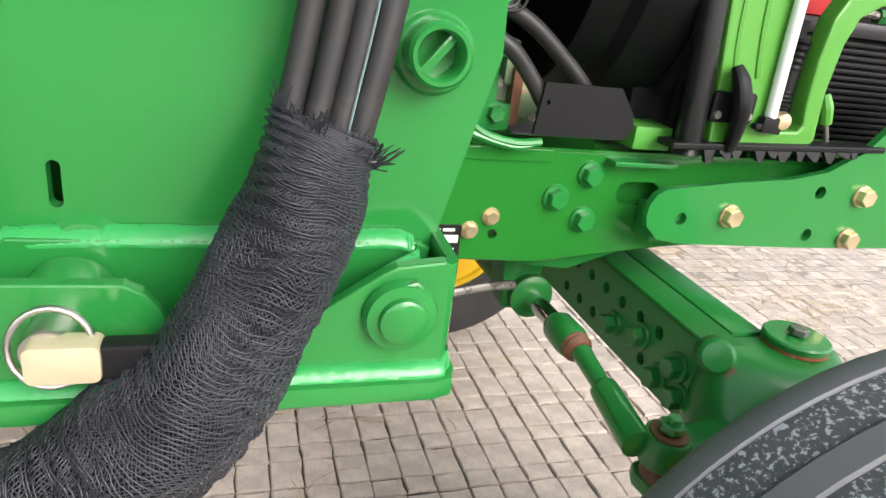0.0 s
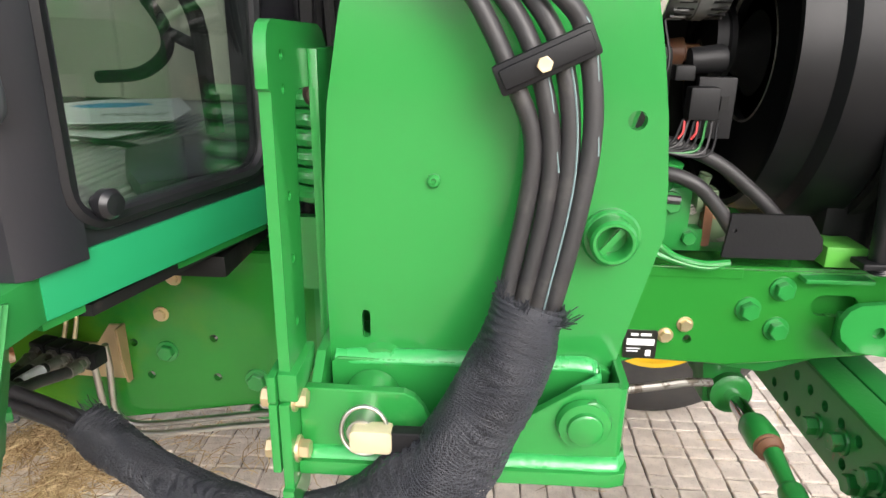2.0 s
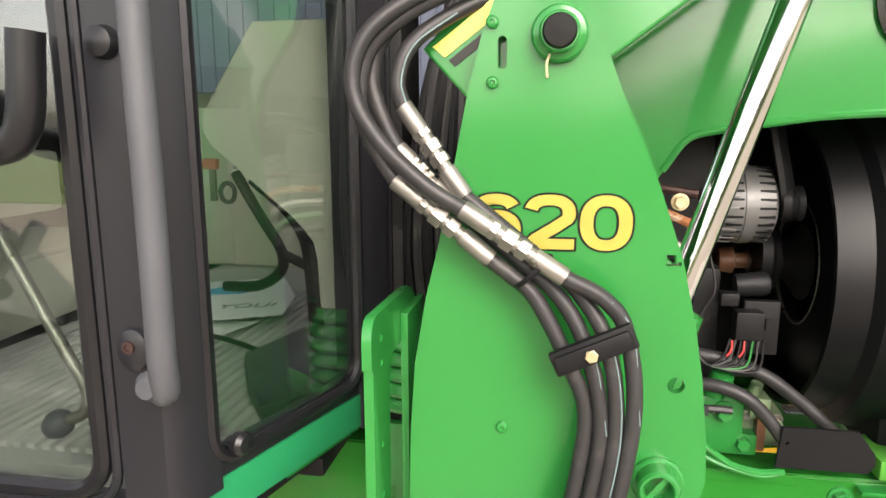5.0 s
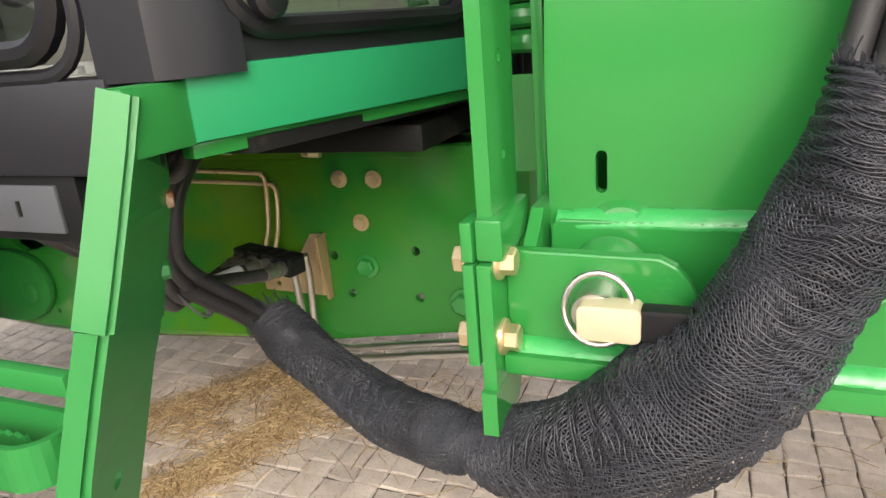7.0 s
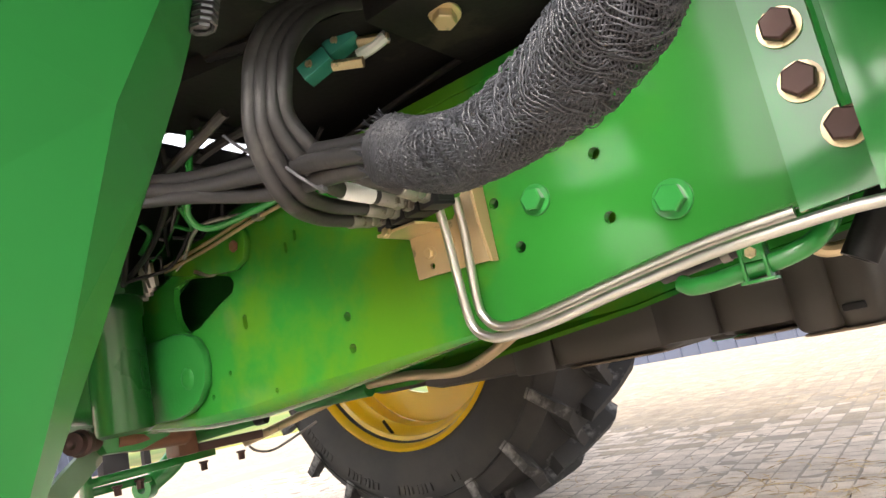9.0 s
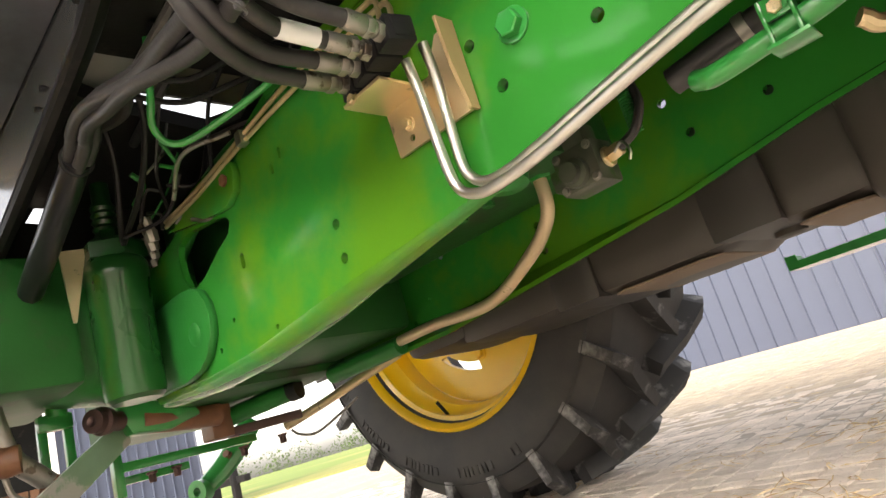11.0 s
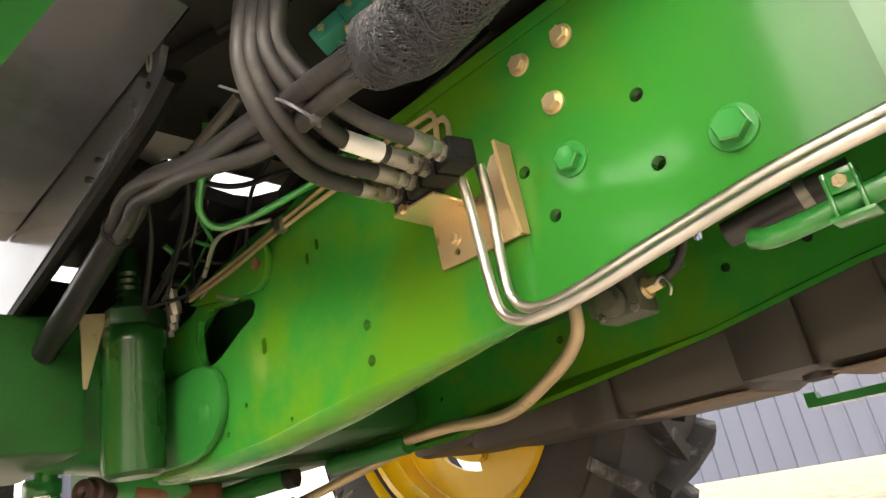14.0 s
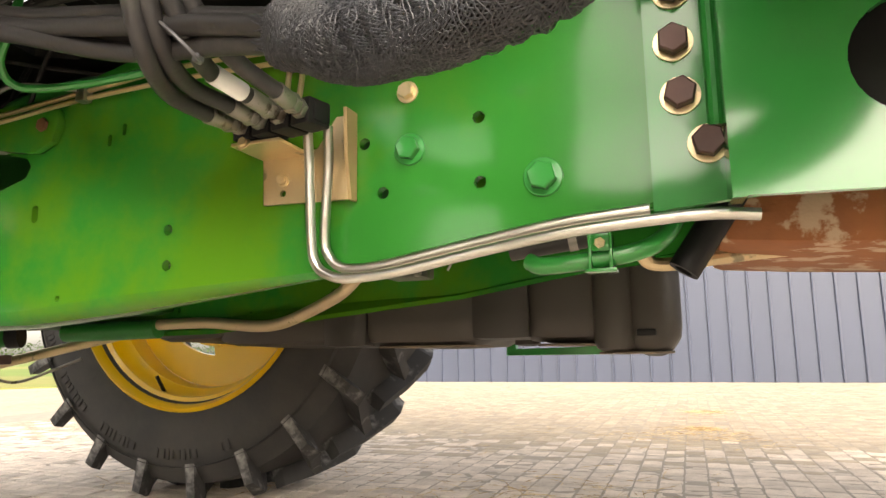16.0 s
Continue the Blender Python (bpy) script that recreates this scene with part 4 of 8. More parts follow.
        for j in range(around):
            i, k = base + 4 * j, base + 4 * ((j + 1) % around)
            faces += [(i, i + 1, k + 1, k), (i + 1, i + 2, k + 2, k + 1), (i + 2, i + 3, k + 3, k + 2)]
    me = bpy.data.meshes.new("sleeve")
    me.from_pydata([tuple(v) for v in verts], [], faces)
    me.materials.append(SLEEVE)
    me.polygons.foreach_set("use_smooth", [True] * len(me.polygons))
    return me


def sleeve(line, radii, strands, turns, width, parent, label, flat, seed, wave):
    ob = tagged(new("braided_sleeve", braid(line, radii, strands, turns, width, flat, wave, seed, 14 if len(line) > 8 and radii[0] > 0.045 else 0)), label, kind="stuff")
    ob.parent = parent
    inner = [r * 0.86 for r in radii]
    # an added black tube keeps the gaps between the filaments as dark as shade
    part("gap_shade_tube", tube(B(), line[1:], [max(0.005, r) for r in inner[1:]], 20, 14, flat=flat), GAP_SHADE, ob)
    return ob


THICK = [(0.576, -0.470, 1.062), (0.570, -0.474, 1.040), (0.560, -0.478, 1.003), (0.543, -0.482, 0.956), (0.520, -0.487, 0.908), (0.491, -0.492, 0.858), (0.449, -0.492, 0.808), (0.389, -0.485, 0.761), (0.324, -0.472, 0.733), (0.285, -0.462, 0.725), (0.256, -0.454, 0.721)]
sleeve(THICK, [0.040, 0.042, 0.0455, 0.0475, 0.051, 0.0555, 0.0605, 0.0575, 0.047, 0.040, 0.025], 92, 2.1, 0.00068, bundle, "black woven mesh sleeve with a frayed mouth", 0.95, 3, 0.03)
THIN = [(0.285, -0.462, 0.725), (0.256, -0.454, 0.721), (0.215, -0.431, 0.705), (0.15, -0.395, 0.691), (0.06, -0.352, 0.694), (-0.02, -0.318, 0.714), (-0.060, -0.304, 0.733), (-0.092, -0.294, 0.750)]
sleeve(THIN, [0.022, 0.025, 0.036, 0.0355, 0.034, 0.035, 0.035, 0.034], 72, 1.7, 0.00072, bundle, "black woven mesh sleeve, narrow length", 0.95, 5, 0.03)
# frayed filaments at the sleeve's mouth
rnd = random.Random(11)
bm = B()
mouth = spline(THICK, 30)
t, n, b = frames(mouth)[0]
for k in range(150):
    a = rnd.uniform(0, 2 * math.pi)
    out = math.cos(a) * n + 0.8 * math.sin(a) * b
    base = mouth[int(14 * (1 + out.x)) + rnd.randint(0, 3)] + out * (0.042 + 0.008 * max(0.0, out.x))
    wild = rnd.random() ** 2 * (2.0 if out.x > 0.3 else 0.6)
    tip = base - t * rnd.uniform(0.004, 0.016) + out * (0.001 + 0.010 * wild) + Vector([rnd.uniform(-0.006, 0.006) for q in range(3)])
    tube(bm, [base, (base + tip) / 2 + Vector([rnd.uniform(-0.002, 0.002) for q in range(3)]), tip], 0.0007, 3, 3)
tagged(part("frayed_filament", bm, SLEEVE, bundle, "loose frayed sleeve threads"), kind="stuff")
bm = B()
mouth = spline(THIN, 30)
t, n, b = frames(mouth)[-1]
for k in range(80):
    a = rnd.uniform(0, 2 * math.pi)
    out = math.cos(a) * n + 0.9 * math.sin(a) * b
    base = mouth[-1 - rnd.randint(0, 4)] + out * 0.033
    tip = base + t * rnd.uniform(0.006, 0.024) + out * rnd.uniform(-0.004, 0.006) + Vector([rnd.uniform(-0.004, 0.004) for q in range(3)])
    tube(bm, [base, (base + tip) / 2 + Vector([rnd.uniform(-0.002, 0.002) for q in range(3)]), tip], 0.0006, 3, 3)
tagged(part("frayed_filament", bm, SLEEVE, bundle, "loose frayed sleeve threads"), kind="stuff")
# the hoses beyond the thin sleeve run back along the frame
for k in range(4):
    dx, dy, dz = 0.012 * math.cos(1.57 * k + 0.4), 0.013 * math.cos(1.57 * k), 0.014 * math.sin(1.57 * k)
    wob = 0.012 * math.sin(2.4 * k + 1)
    hose(bundle, [(-0.06 + dx, -0.304 + dy, 0.737 + dz), (-0.16, -0.288 + dy, 0.765 + dz), (-0.33, -0.268 + dy + wob * 0.5, 0.805 + dz * 1.5), (-0.5, -0.258 + dy - wob, 0.848 + dz * 1.3 + wob * 0.4), (-0.62, -0.260 + dy, 0.883 + dz * 1.1), (-0.69, -0.260 + dy, 0.898 + dz), (-0.735 + dx, -0.255 + dy, 0.897 + dz), (-0.78 + dx, -0.248 + dy, 0.886 + dz * 0.8), (-0.99 + dx, -0.245 + dy * 0.7, 0.830 + dz * 0.8), (-1.25 + dx, -0.24 + dy, 0.765 + dz)], 0.0108)

part("tail_sleeve", tube(B(), [(-0.80, -0.248, 0.881), (-0.88, -0.246, 0.860), (-0.99, -0.245, 0.830), (-1.25, -0.24, 0.765)], [0.022, 0.024, 0.024, 0.024], 16), SEAL, bundle, "smooth dark wrap round the hoses")
part("cable_tie", tube(B(), [(-0.80 + 0.007 * math.sin(a), -0.248 + 0.025 * math.cos(a), 0.881 + 0.025 * math.sin(a)) for a in [k * 0.58 for k in range(12)]], 0.003, 6), BLACK, bundle)

# ==== coupler block on the rail with its pipes and looped hoses ====
TARNISH = material("tarnished_zinc", (0.36, 0.26, 0.13), 0.55, 0.25, var=0.25, scale=14, bump=0.1)
coupler = thing("hydraulic_coupler", "yellow zinc bracket with black block, fittings and steel pipes", "hydraulic coupler")
part("back_plate", plate(B(), [(-0.322, 0.662), (-0.176, 0.658), (-0.176, 0.778), (-0.205, 0.778), (-0.235, 0.735), (-0.325, 0.735)], "y", -0.008, -0.003, [circle(-0.290, 0.676, 0.005, 10)]), GOLD, coupler, "yellow zinc plate", smooth=False)
part("side_plate", plate(B(), [(-0.003, 0.655), (-0.003, 0.780), (-0.034, 0.780), (-0.030, 0.715), (-0.018, 0.655)], "x", -0.180, -0.175), TARNISH, coupler, smooth=False)
bm = B()
box(bm, -0.326, -0.250, -0.080, -0.004, 0.728, 0.733, 0.001)
part("shelf_plate", bm, GOLD, coupler)
part("bolt", hexbolt(B(), (-0.290, -0.008, 0.696), (0, -1, 0), 0.008, 0.008), GOLD, coupler)
part("bolt", hexbolt(B(), (-0.305, -0.080, 0.731), (0, -1, 0.2), 0.007, 0.006), GOLD, coupler)
tilt = Matrix.Translation((-0.247, -0.078, 0.752)) @ pose(0, 0, 0, 0, 1, -14)
bm = B()
for k in range(4):
    box(bm, -0.074 + k * 0.037, -0.041 + k * 0.037, -0.020, 0.018, -0.017, 0.017, 0.003, m=tilt)
box(bm, -0.072, 0.072, -0.012, 0.016, -0.012, 0.012, 0.002, m=tilt)
part("block", bm, BLACK, coupler, "black plastic coupler block")
TIE = material("grey_tie_plastic", (0.09, 0.09, 0.10), 0.4, var=0.15, scale=20)
LOOPS = ((0.056, (-0.199, -0.159, 0.757), (-0.212, -0.215, 0.771), (-0.213, -0.272, 0.790), (-0.222, -0.306, 0.836), 0.018),
         (0.018, (-0.243, -0.152, 0.760), (-0.248, -0.215, 0.765), (-0.228, -0.277, 0.776), (-0.230, -0.315, 0.826), 0.006),
         (-0.018, (-0.274, -0.147, 0.754), (-0.281, -0.215, 0.757), (-0.252, -0.287, 0.766), (-0.243, -0.324, 0.820), -0.006),
         (-0.056, (-0.304, -0.150, 0.746), (-0.300, -0.222, 0.746), (-0.266, -0.295, 0.757), (-0.255, -0.332, 0.816), -0.018))
for u, start, one, two, three, o in LOOPS:
    p = tilt @ Vector((u, -0.018, 0))
    e = Vector(start)
    m, q = toward(p, e - p), (e - p).length / 0.066
    bm = B()
    for a, b, rr, sides in ((0.0, 0.014, 0.0125, 6), (0.014, 0.022, 0.0095, 16), (0.022, 0.034, 0.0135, 6), (0.034, 0.070, 0.0118, 18)):
        lathe(bm, [(rr * 0.7, a * q), (rr * 0.96, a * q), (rr, (a + 0.001) * q), (rr, (b - 0.001) * q), (rr * 0.96, b * q), (rr * 0.7, b * q)], m, sides)
    part("fitting", bm, STEEL, coupler, "dull zinc hose fitting")
    hose(coupler, [e, one, two, three, (-0.228 + o * 0.8, -0.322 + o * 0.7, 0.880), (-0.223 + o * 0.7, -0.311 + o * 0.8, 0.924), (-0.214 + o * 0.6, -0.284 + o, 0.964), (-0.203 + o * 0.4, -0.245 + o, 0.992), (-0.19 + o * 0.3, -0.20 + o, 1.008)], 0.0105)
    if abs(u - 0.018) < 0.001:
        one = Vector(one)
        part("hose_label", tube(B(), [e.lerp(one, 0.22), e.lerp(one, 0.6), one], 0.0118, 14, 3), PAPER, coupler, "white label round a hose")
part("cable_tie", tube(B(), [(-0.238 - 0.034 * math.cos(a) - 0.004 * math.sin(a), -0.283 + 0.014 * math.cos(a) - 0.022 * math.sin(a), 0.772 + 0.026 * math.cos(a) + 0.012 * math.sin(a)) for a in [k * 0.6 for k in range(11)]], 0.0019, 6), TIE, coupler, "pale grey plastic cable tie")
part("tie_tail", tube(B(), [(-0.262, -0.312, 0.796), (-0.300, -0.316, 0.826), (-0.341, -0.31, 0.860)], 0.0022, 6, flat=0.5), TIE, coupler)
bm = B()
box(bm, -0.214, -0.205, -0.287, -0.278, 0.743, 0.753, 0.002)
part("tie_head", bm, TIE, coupler)
hose(coupler, [(-0.148, -0.33, 1.012), (-0.152, -0.335, 0.978), (-0.175, -0.336, 0.962), (-0.197, -0.332, 0.978), (-0.203, -0.328, 1.012)], 0.0100)
# two steel pipes down and along the rail's lower edge
part("pipe", tube(B(), [(-0.222, -0.055, 0.742), (-0.224, -0.046, 0.70), (-0.2245, -0.037, 0.60), (-0.2185, -0.034, 0.567), (-0.197, -0.034, 0.551), (-0.167, -0.034, 0.5465), (-0.10, -0.034, 0.5515), (0.009, -0.034, 0.570), (0.111, -0.034, 0.585), (0.206, -0.034, 0.592), (0.27, -0.034, 0.594), (0.318, -0.031, 0.590)], 0.0067, 14), ZINC, coupler, "bare steel pipe")
part("pipe", tube(B(), [(-0.197, -0.045, 0.752), (-0.203, -0.032, 0.70), (-0.2125, -0.023, 0.606), (-0.2065, -0.021, 0.579), (-0.188, -0.021, 0.5635), (-0.158, -0.021, 0.560), (-0.11, -0.021, 0.565), (0.005, -0.021, 0.5845), (0.11, -0.021, 0.600), (0.206, -0.021, 0.607)], 0.0067, 14), ZINC, coupler, "bare steel pipe")
for k, (x, z) in enumerate(((-0.283, 0.892), (-0.262, 0.872))):
    part("thin_pipe", tube(B(), [(x + 0.010, -0.050, 0.765), (x + 0.008, -0.03, 0.80), (x + 0.004, -0.014, z - 0.02), (x - 0.004, -0.012, z - 0.004), (x - 0.022, -0.012, z), (x - 0.2, -0.014, z + 0.004), (-0.674, -0.016, 0.872 + 0.012 * (1 - k)), (-0.85, -0.018, 0.858 + 0.012 * (1 - k)), (-1.0, -0.03, 0.846 + 0.01 * (1 - k))], 0.0042, 8), GOLD, coupler, "thin steel pipe")
bm = B()
box(bm, -0.684, -0.664, -0.026, -0.008, 0.866, 0.892, 0.003)
part("pipe_clip", bm, ZINC, coupler)
# ==== cab ====
cab_u = Vector((0.165, 0.515, 0)).normalized()          # along the slanting front quarter
cab_n = Vector((cab_u.y, -cab_u.x, 0))                  # outward from it
C0 = Vector((0.045, -0.515, 0))


def slab(bm, s0, s1, d0, d1, z0, z1, bevel=0.0, tilt=0.0):
    """A box along the slanting cab front: s along it, d outward."""
    m = Matrix((( cab_u.x, cab_n.x, 0, C0.x), (cab_u.y, cab_n.y, 0, C0.y), (0, 0, 1, 0), (0, 0, 0, 1)))
    return box(bm, s0, s1, d0, d1, z0, z1, bevel, m=m)


def on_slab(s, d, z):
    return C0 + cab_u * s + cab_n * d + Vector((0, 0, z))


def loop_tube(pts, r, segs=8):
    p = [Vector(q) for q in pts]
    return tube(B(), p + [p[0]], r, segs, smooth=False, cap=False)


part("window_frame", slab(B(), 0.02, 0.42, -0.03, 0.0, 1.098, 1.135, 0.003), CABBLACK, tractor)
bm = slab(B(), -0.005, 0.42, -0.03, 0.004, 1.036, 1.100, 0.003)
part("cab_beam", bm, TEAL, tractor, "blue-green painted beam under the front quarter window")
part("beam_lip", slab(B(), -0.003, 0.42, -0.03, -0.010, 1.020, 1.0345, 0.002), GREEN, tractor)
bm = B()
box(bm, -1.3, -0.012, -0.552, -0.50, 1.012, 1.098, 0.005)
part("cab_sill", bm, CABBLACK, tractor, "black cab sill")
# the corner pillar, swept from outline
part("cab_pillar", plate(B(), [(-0.022, -0.548), (0.040, -0.548), (0.052, -0.538), (0.074, -0.47), (0.055, -0.46), (-0.022, -0.49)], "z", 1.092, 2.1), CABBLACK, tractor, "black cab corner pillar")
bm = slab(B(), 0.405, 0.53, -0.05, 0.01, 1.03, 2.1, 0.006)
part("cab_pillar", bm, CABBLACK, tractor, "black cab front pillar")
bm = slab(B(), 0.50, 0.515, 0.01, 0.02, 1.03, 2.1, 0.003)
part("pillar_seal", bm, SEAL, tractor)
bm = B()
box(bm, -1.3, 0.05, -0.56, 1.12, 2.1, 2.2, 0.02)
part("cab_roof", bm, CABBLACK, tractor)
# door: glass with a round rubber edge
door = new("cab_door")
door.parent = tractor
tagged(door, "glazed cab door with rubber edge")
edge = rounded(-1.2, -0.046, 1.122, 2.08, 0.05)
part("door_seal", loop_tube([(u, -0.553, v) for u, v in edge], 0.0125), SEAL, door, "round rubber seal")
part("door_seal", loop_tube([(u, -0.548, v) for u, v in rounded(-1.23, -0.030, 1.102, 2.1, 0.05)], 0.007), CABBLACK, door)
pane = part("pane", plate(B(), edge, "y", -0.549, -0.544), GLASS, door, "tinted glass", smooth=False)
pane.visible_shadow = False
# front quarter window
win = new("cab_window")
win.parent = tractor
tagged(win, "front quarter window with black rubber edge")
q_edge = rounded(0.040, 0.400, 1.128, 2.08, 0.05)
part("window_seal", loop_tube([on_slab(u, 0.008, v) for u, v in q_edge], 0.011), SEAL, win, "round rubber seal")
bm = B()
vs0 = [bm.verts.new(on_slab(u, 0.002, v)) for u, v in q_edge]
vs1 = [bm.verts.new(on_slab(u, -0.003, v)) for u, v in q_edge]
bm.faces.new(vs0)
bm.faces.new(vs1[::-1])
for k in range(len(vs0)):
    bm.faces.new((vs0[k - 1], vs0[k], vs1[k], vs1[k - 1]))
pane = part("pane", bm, GLASS, win, "tinted glass", smooth=False)
pane.visible_shadow = False
part("window_knob", lathe(B(), [(0.0, 0), (0.008, 0), (0.008, 0.012), (0.017, 0.014), (0.018, 0.026), (0.013, 0.033), (0.0, 0.035)], toward(on_slab(0.078, 0.004, 1.152), cab_n), 20), SEAL, win, "black plastic knob")
# grab rail on the pillar
rail_ = new("grab_rail")
rail_.parent = tractor
tagged(rail_, "worn grey plastic grab rail")
GRAB = material("worn_grey_plastic", (0.075, 0.078, 0.088), 0.5, var=0.25, scale=12, bump=0.2, bscale=120)
part("bar", tube(B(), [(0.050, -0.555, 1.268), (0.062, -0.568, 1.282), (0.065, -0.576, 1.322), (0.067, -0.578, 1.42), (0.067, -0.578, 1.55), (0.066, -0.578, 1.70), (0.064, -0.575, 1.9)], 0.0175, 14), GRAB, rail_)
part("foot", lathe(B(), [(0, 0), (0.022, 0), (0.021, 0.008), (0.012, 0.012), (0, 0.012)], toward((0.013, -0.549, 1.322), (0, -1, 0)) @ Matrix.Diagonal((1, 1.3, 1, 1)), 20), CABBLACK, rail_)
part("foot", lathe(B(), [(0, -0.02), (0.018, -0.018), (0.020, 0.01), (0.012, 0.022), (0, 0.022)], toward((0.042, -0.560, 1.282), (0, -1, 0)), 20), GRAB, rail_)
part("screw", lathe(B(), [(0, 0), (0.008, 0), (0.008, 0.004), (0.005, 0.004), (0.0045, 0.001)], toward((0.012, -0.561, 1.328), (0, -1, 0)), 16), BROWNBOLT, rail_, "rusty screw")
part("screw", lathe(B(), [(0, 0), (0.020, 0), (0.017, 0.012), (0.006, 0.016), (0, 0.016)], toward((0.006, -0.549, 1.692), (0, -1, 0)), 20), SEAL, rail_, "black cap")
# mirror arm and hazard of the door: curved lever with a ball
part("door_lever", tube(B(), [(-0.30, -0.47, 1.56), (-0.262, -0.48, 1.502), (-0.214, -0.49, 1.44), (-0.130, -0.50, 1.295), (-0.104, -0.50, 1.245), (-0.110, -0.50, 1.208), (-0.140, -0.50, 1.192)], 0.0085, 12), STEEL, door, "bent grey lever inside the door")
part("lever_knob", lathe(B(), [(0, -0.02), (0.012, -0.018), (0.019, -0.008), (0.0205, 0.004), (0.016, 0.016), (0, 0.021)], toward((-0.152, -0.50, 1.187), (-0.8, 0, -0.5)), 20), GRAB, door)
part("mirror", tube(B(), [(-0.20, -0.60, 1.63), (-0.15, -0.60, 1.585), (-0.10, -0.60, 1.572), (-0.065, -0.60, 1.60), (-0.05, -0.60, 1.70)], 0.02, 12), SEAL, tractor, "black mirror arm")
# inside of the cab
bm = plate(B(), [(-1.24, -0.46), (0.03, -0.46), (0.165, -0.06), (0.165, 0.98), (-0.68, 0.98), (-0.72, -0.11), (-1.24, -0.30)], "z", 1.06, 1.098)
floor_mat = part("floor_mat", bm, GREYMAT, tractor, "ribbed grey rubber floor mat")
for k in range(40):
    x = -0.91 + 0.026 * k
    part("mat_rib", box(B(), x, x + 0.015, -0.42 + max(0, x) * 3, 0.62 if x > -0.66 else -0.20, 1.097, 1.107, 0.002), GREYMAT, floor_mat)
part("console", plate(B(), [(-0.185, 1.625), (-0.069, 1.80), (0.136, 1.80), (0.124, 1.223), (0.051, 1.227), (0.047, 1.330), (0.040, 1.365), (0.020, 1.392), (-0.005, 1.418), (-0.174, 1.562), (-0.188, 1.590)], "y", 0.0, 0.09, bevel=0.005), CREAM, tractor, "cream plastic steering console panel")
part("console_screw", lathe(B(), [(0, 0), (0.008, 0), (0.008, 0.003), (0.003, 0.005), (0, 0.005)], toward((0.094, 0.0, 1.253), (0, -1, 0)), 16), ZINC, tractor)
bm = B()
for pts, r in (([(-0.15, 0.06, 1.50), (-0.12, 0.05, 1.455), (-0.087, 0.05, 1.398), (-0.050, 0.05, 1.335), (-0.055, 0.05, 1.29), (-0.11, 0.06, 1.255), (-0.20, 0.08, 1.245)], 0.012), ([(-0.11, 0.06, 1.49), (-0.04, 0.06, 1.43), (0.0, 0.06, 1.37), (0.012, 0.06, 1.30), (0.02, 0.06, 1.15)], 0.017), ([(-0.05, 0.05, 1.33), (-0.01, 0.055, 1.31), (0.01, 0.06, 1.30)], 0.011)):
    tube(bm, pts, r, 10)
part("pedal_arm", bm, BLACK, tractor, "black pedal arms and steering column")
part("ring_hook", loop_tube([(-0.150 + 0.016 * math.cos(a), 0.02, 1.462 + 0.020 * math.sin(a)) for a in [2 * math.pi * k / 20 for k in range(20)]], 0.005), BLACK, tractor, "dark metal ring")
bm = B()
box(bm, -0.29, -0.255, 0.17, 0.19, 1.50, 1.525, 0.004)
tag = part("key_tag", bm, RED, tractor, "red key tag hanging in the cab")
bm = B()
box(bm, -0.277, -0.262, 0.175, 0.185, 1.425, 1.50, 0.002)
part("key", bm, BROWNBOLT, tag)
bm = B()
box(bm, -1.25, 0.1, 0.95, 0.99, 1.1, 1.45, 0.01)
box(bm, -1.25, -0.62, 0.93, 0.985, 1.1, 1.72, 0.03)
part("far_panel", bm, CREAM, tractor, "cream side panel of the cab")
bm = B()
box(bm, -1.29, -1.25, -0.5, 1.1, 1.355, 2.1, 0.01)
part("rear_panel", bm, DARK, tractor, "dark rear wall of the cab")
part("seat_box", plate(B(), [(-1.24, -0.30), (-0.72, -0.10), (-0.765, 0.0), (-0.80, 0.60), (-0.82, 0.60), (-0.785, 0.0), (-0.745, -0.09), (-1.24, -0.28)], "z", 1.098, 1.268), CREAM, tractor, "cream moulded base beside the seat", smooth=False)
part("seat_box_top", plate(B(), [(-1.15, -0.27), (-0.715, -0.10), (-0.760, 0.0), (-0.795, 0.60), (-1.15, 0.60)], "z", 1.269, 1.285, bevel=0.005), CREAM, tractor)
part("seat_back_panel", box(B(), -1.24, -1.0, -0.28, 0.58, 1.345, 1.53, 0.02), CREAM, tractor)
bm = B()
tube(bm, [(-0.6, 0.15, 1.12), (-0.3, 0.1, 1.125), (-0.1, 0.0, 1.13), (0.02, -0.1, 1.12)], 0.006, 8)
part("rod", bm, BLACK, tractor)
part("floor_cover", plate(B(), [(-0.10, -0.05), (-0.02, 0.25), (0.16, 0.1), (0.12, -0.22), (0.05, -0.30), (-0.02, -0.2)], "z", 1.106, 1.140, bevel=0.015), CABBLACK, tractor, "moulded grey floor cover")
# paper lying on the cab floor
paper = thing("paper_sheet", "white printed paper sheet lying on the cab floor", "paper")
part("sheet", plate(B(), [(-0.50, 0.40), (-0.45, 0.49), (-0.27, 0.57), (-0.154, 0.362), (-0.117, 0.19), (-0.245, 0.129), (-0.30, 0.12)], "z", 1.150, 1.152), PAPER, paper, smooth=False)
part("print_block", plate(B(), [(-0.44, 0.36), (-0.40, 0.42), (-0.31, 0.45), (-0.27, 0.42), (-0.31, 0.36), (-0.40, 0.335)], "z", 1.1525, 1.1532), PAPER_BLUE, paper, "blue printed patch", smooth=False)
cu = bpy.data.curves.new("print", "FONT")
cu.body, cu.size, cu.extrude, cu.shear = "YOU!", 0.06, 0.0002, 0.2
txt = bpy.data.objects.new("print", cu)
scene.collection.objects.link(txt)
bpy.context.view_layer.update()
me = bpy.data.meshes.new_from_object(txt.evaluated_get(bpy.context.evaluated_depsgraph_get()))
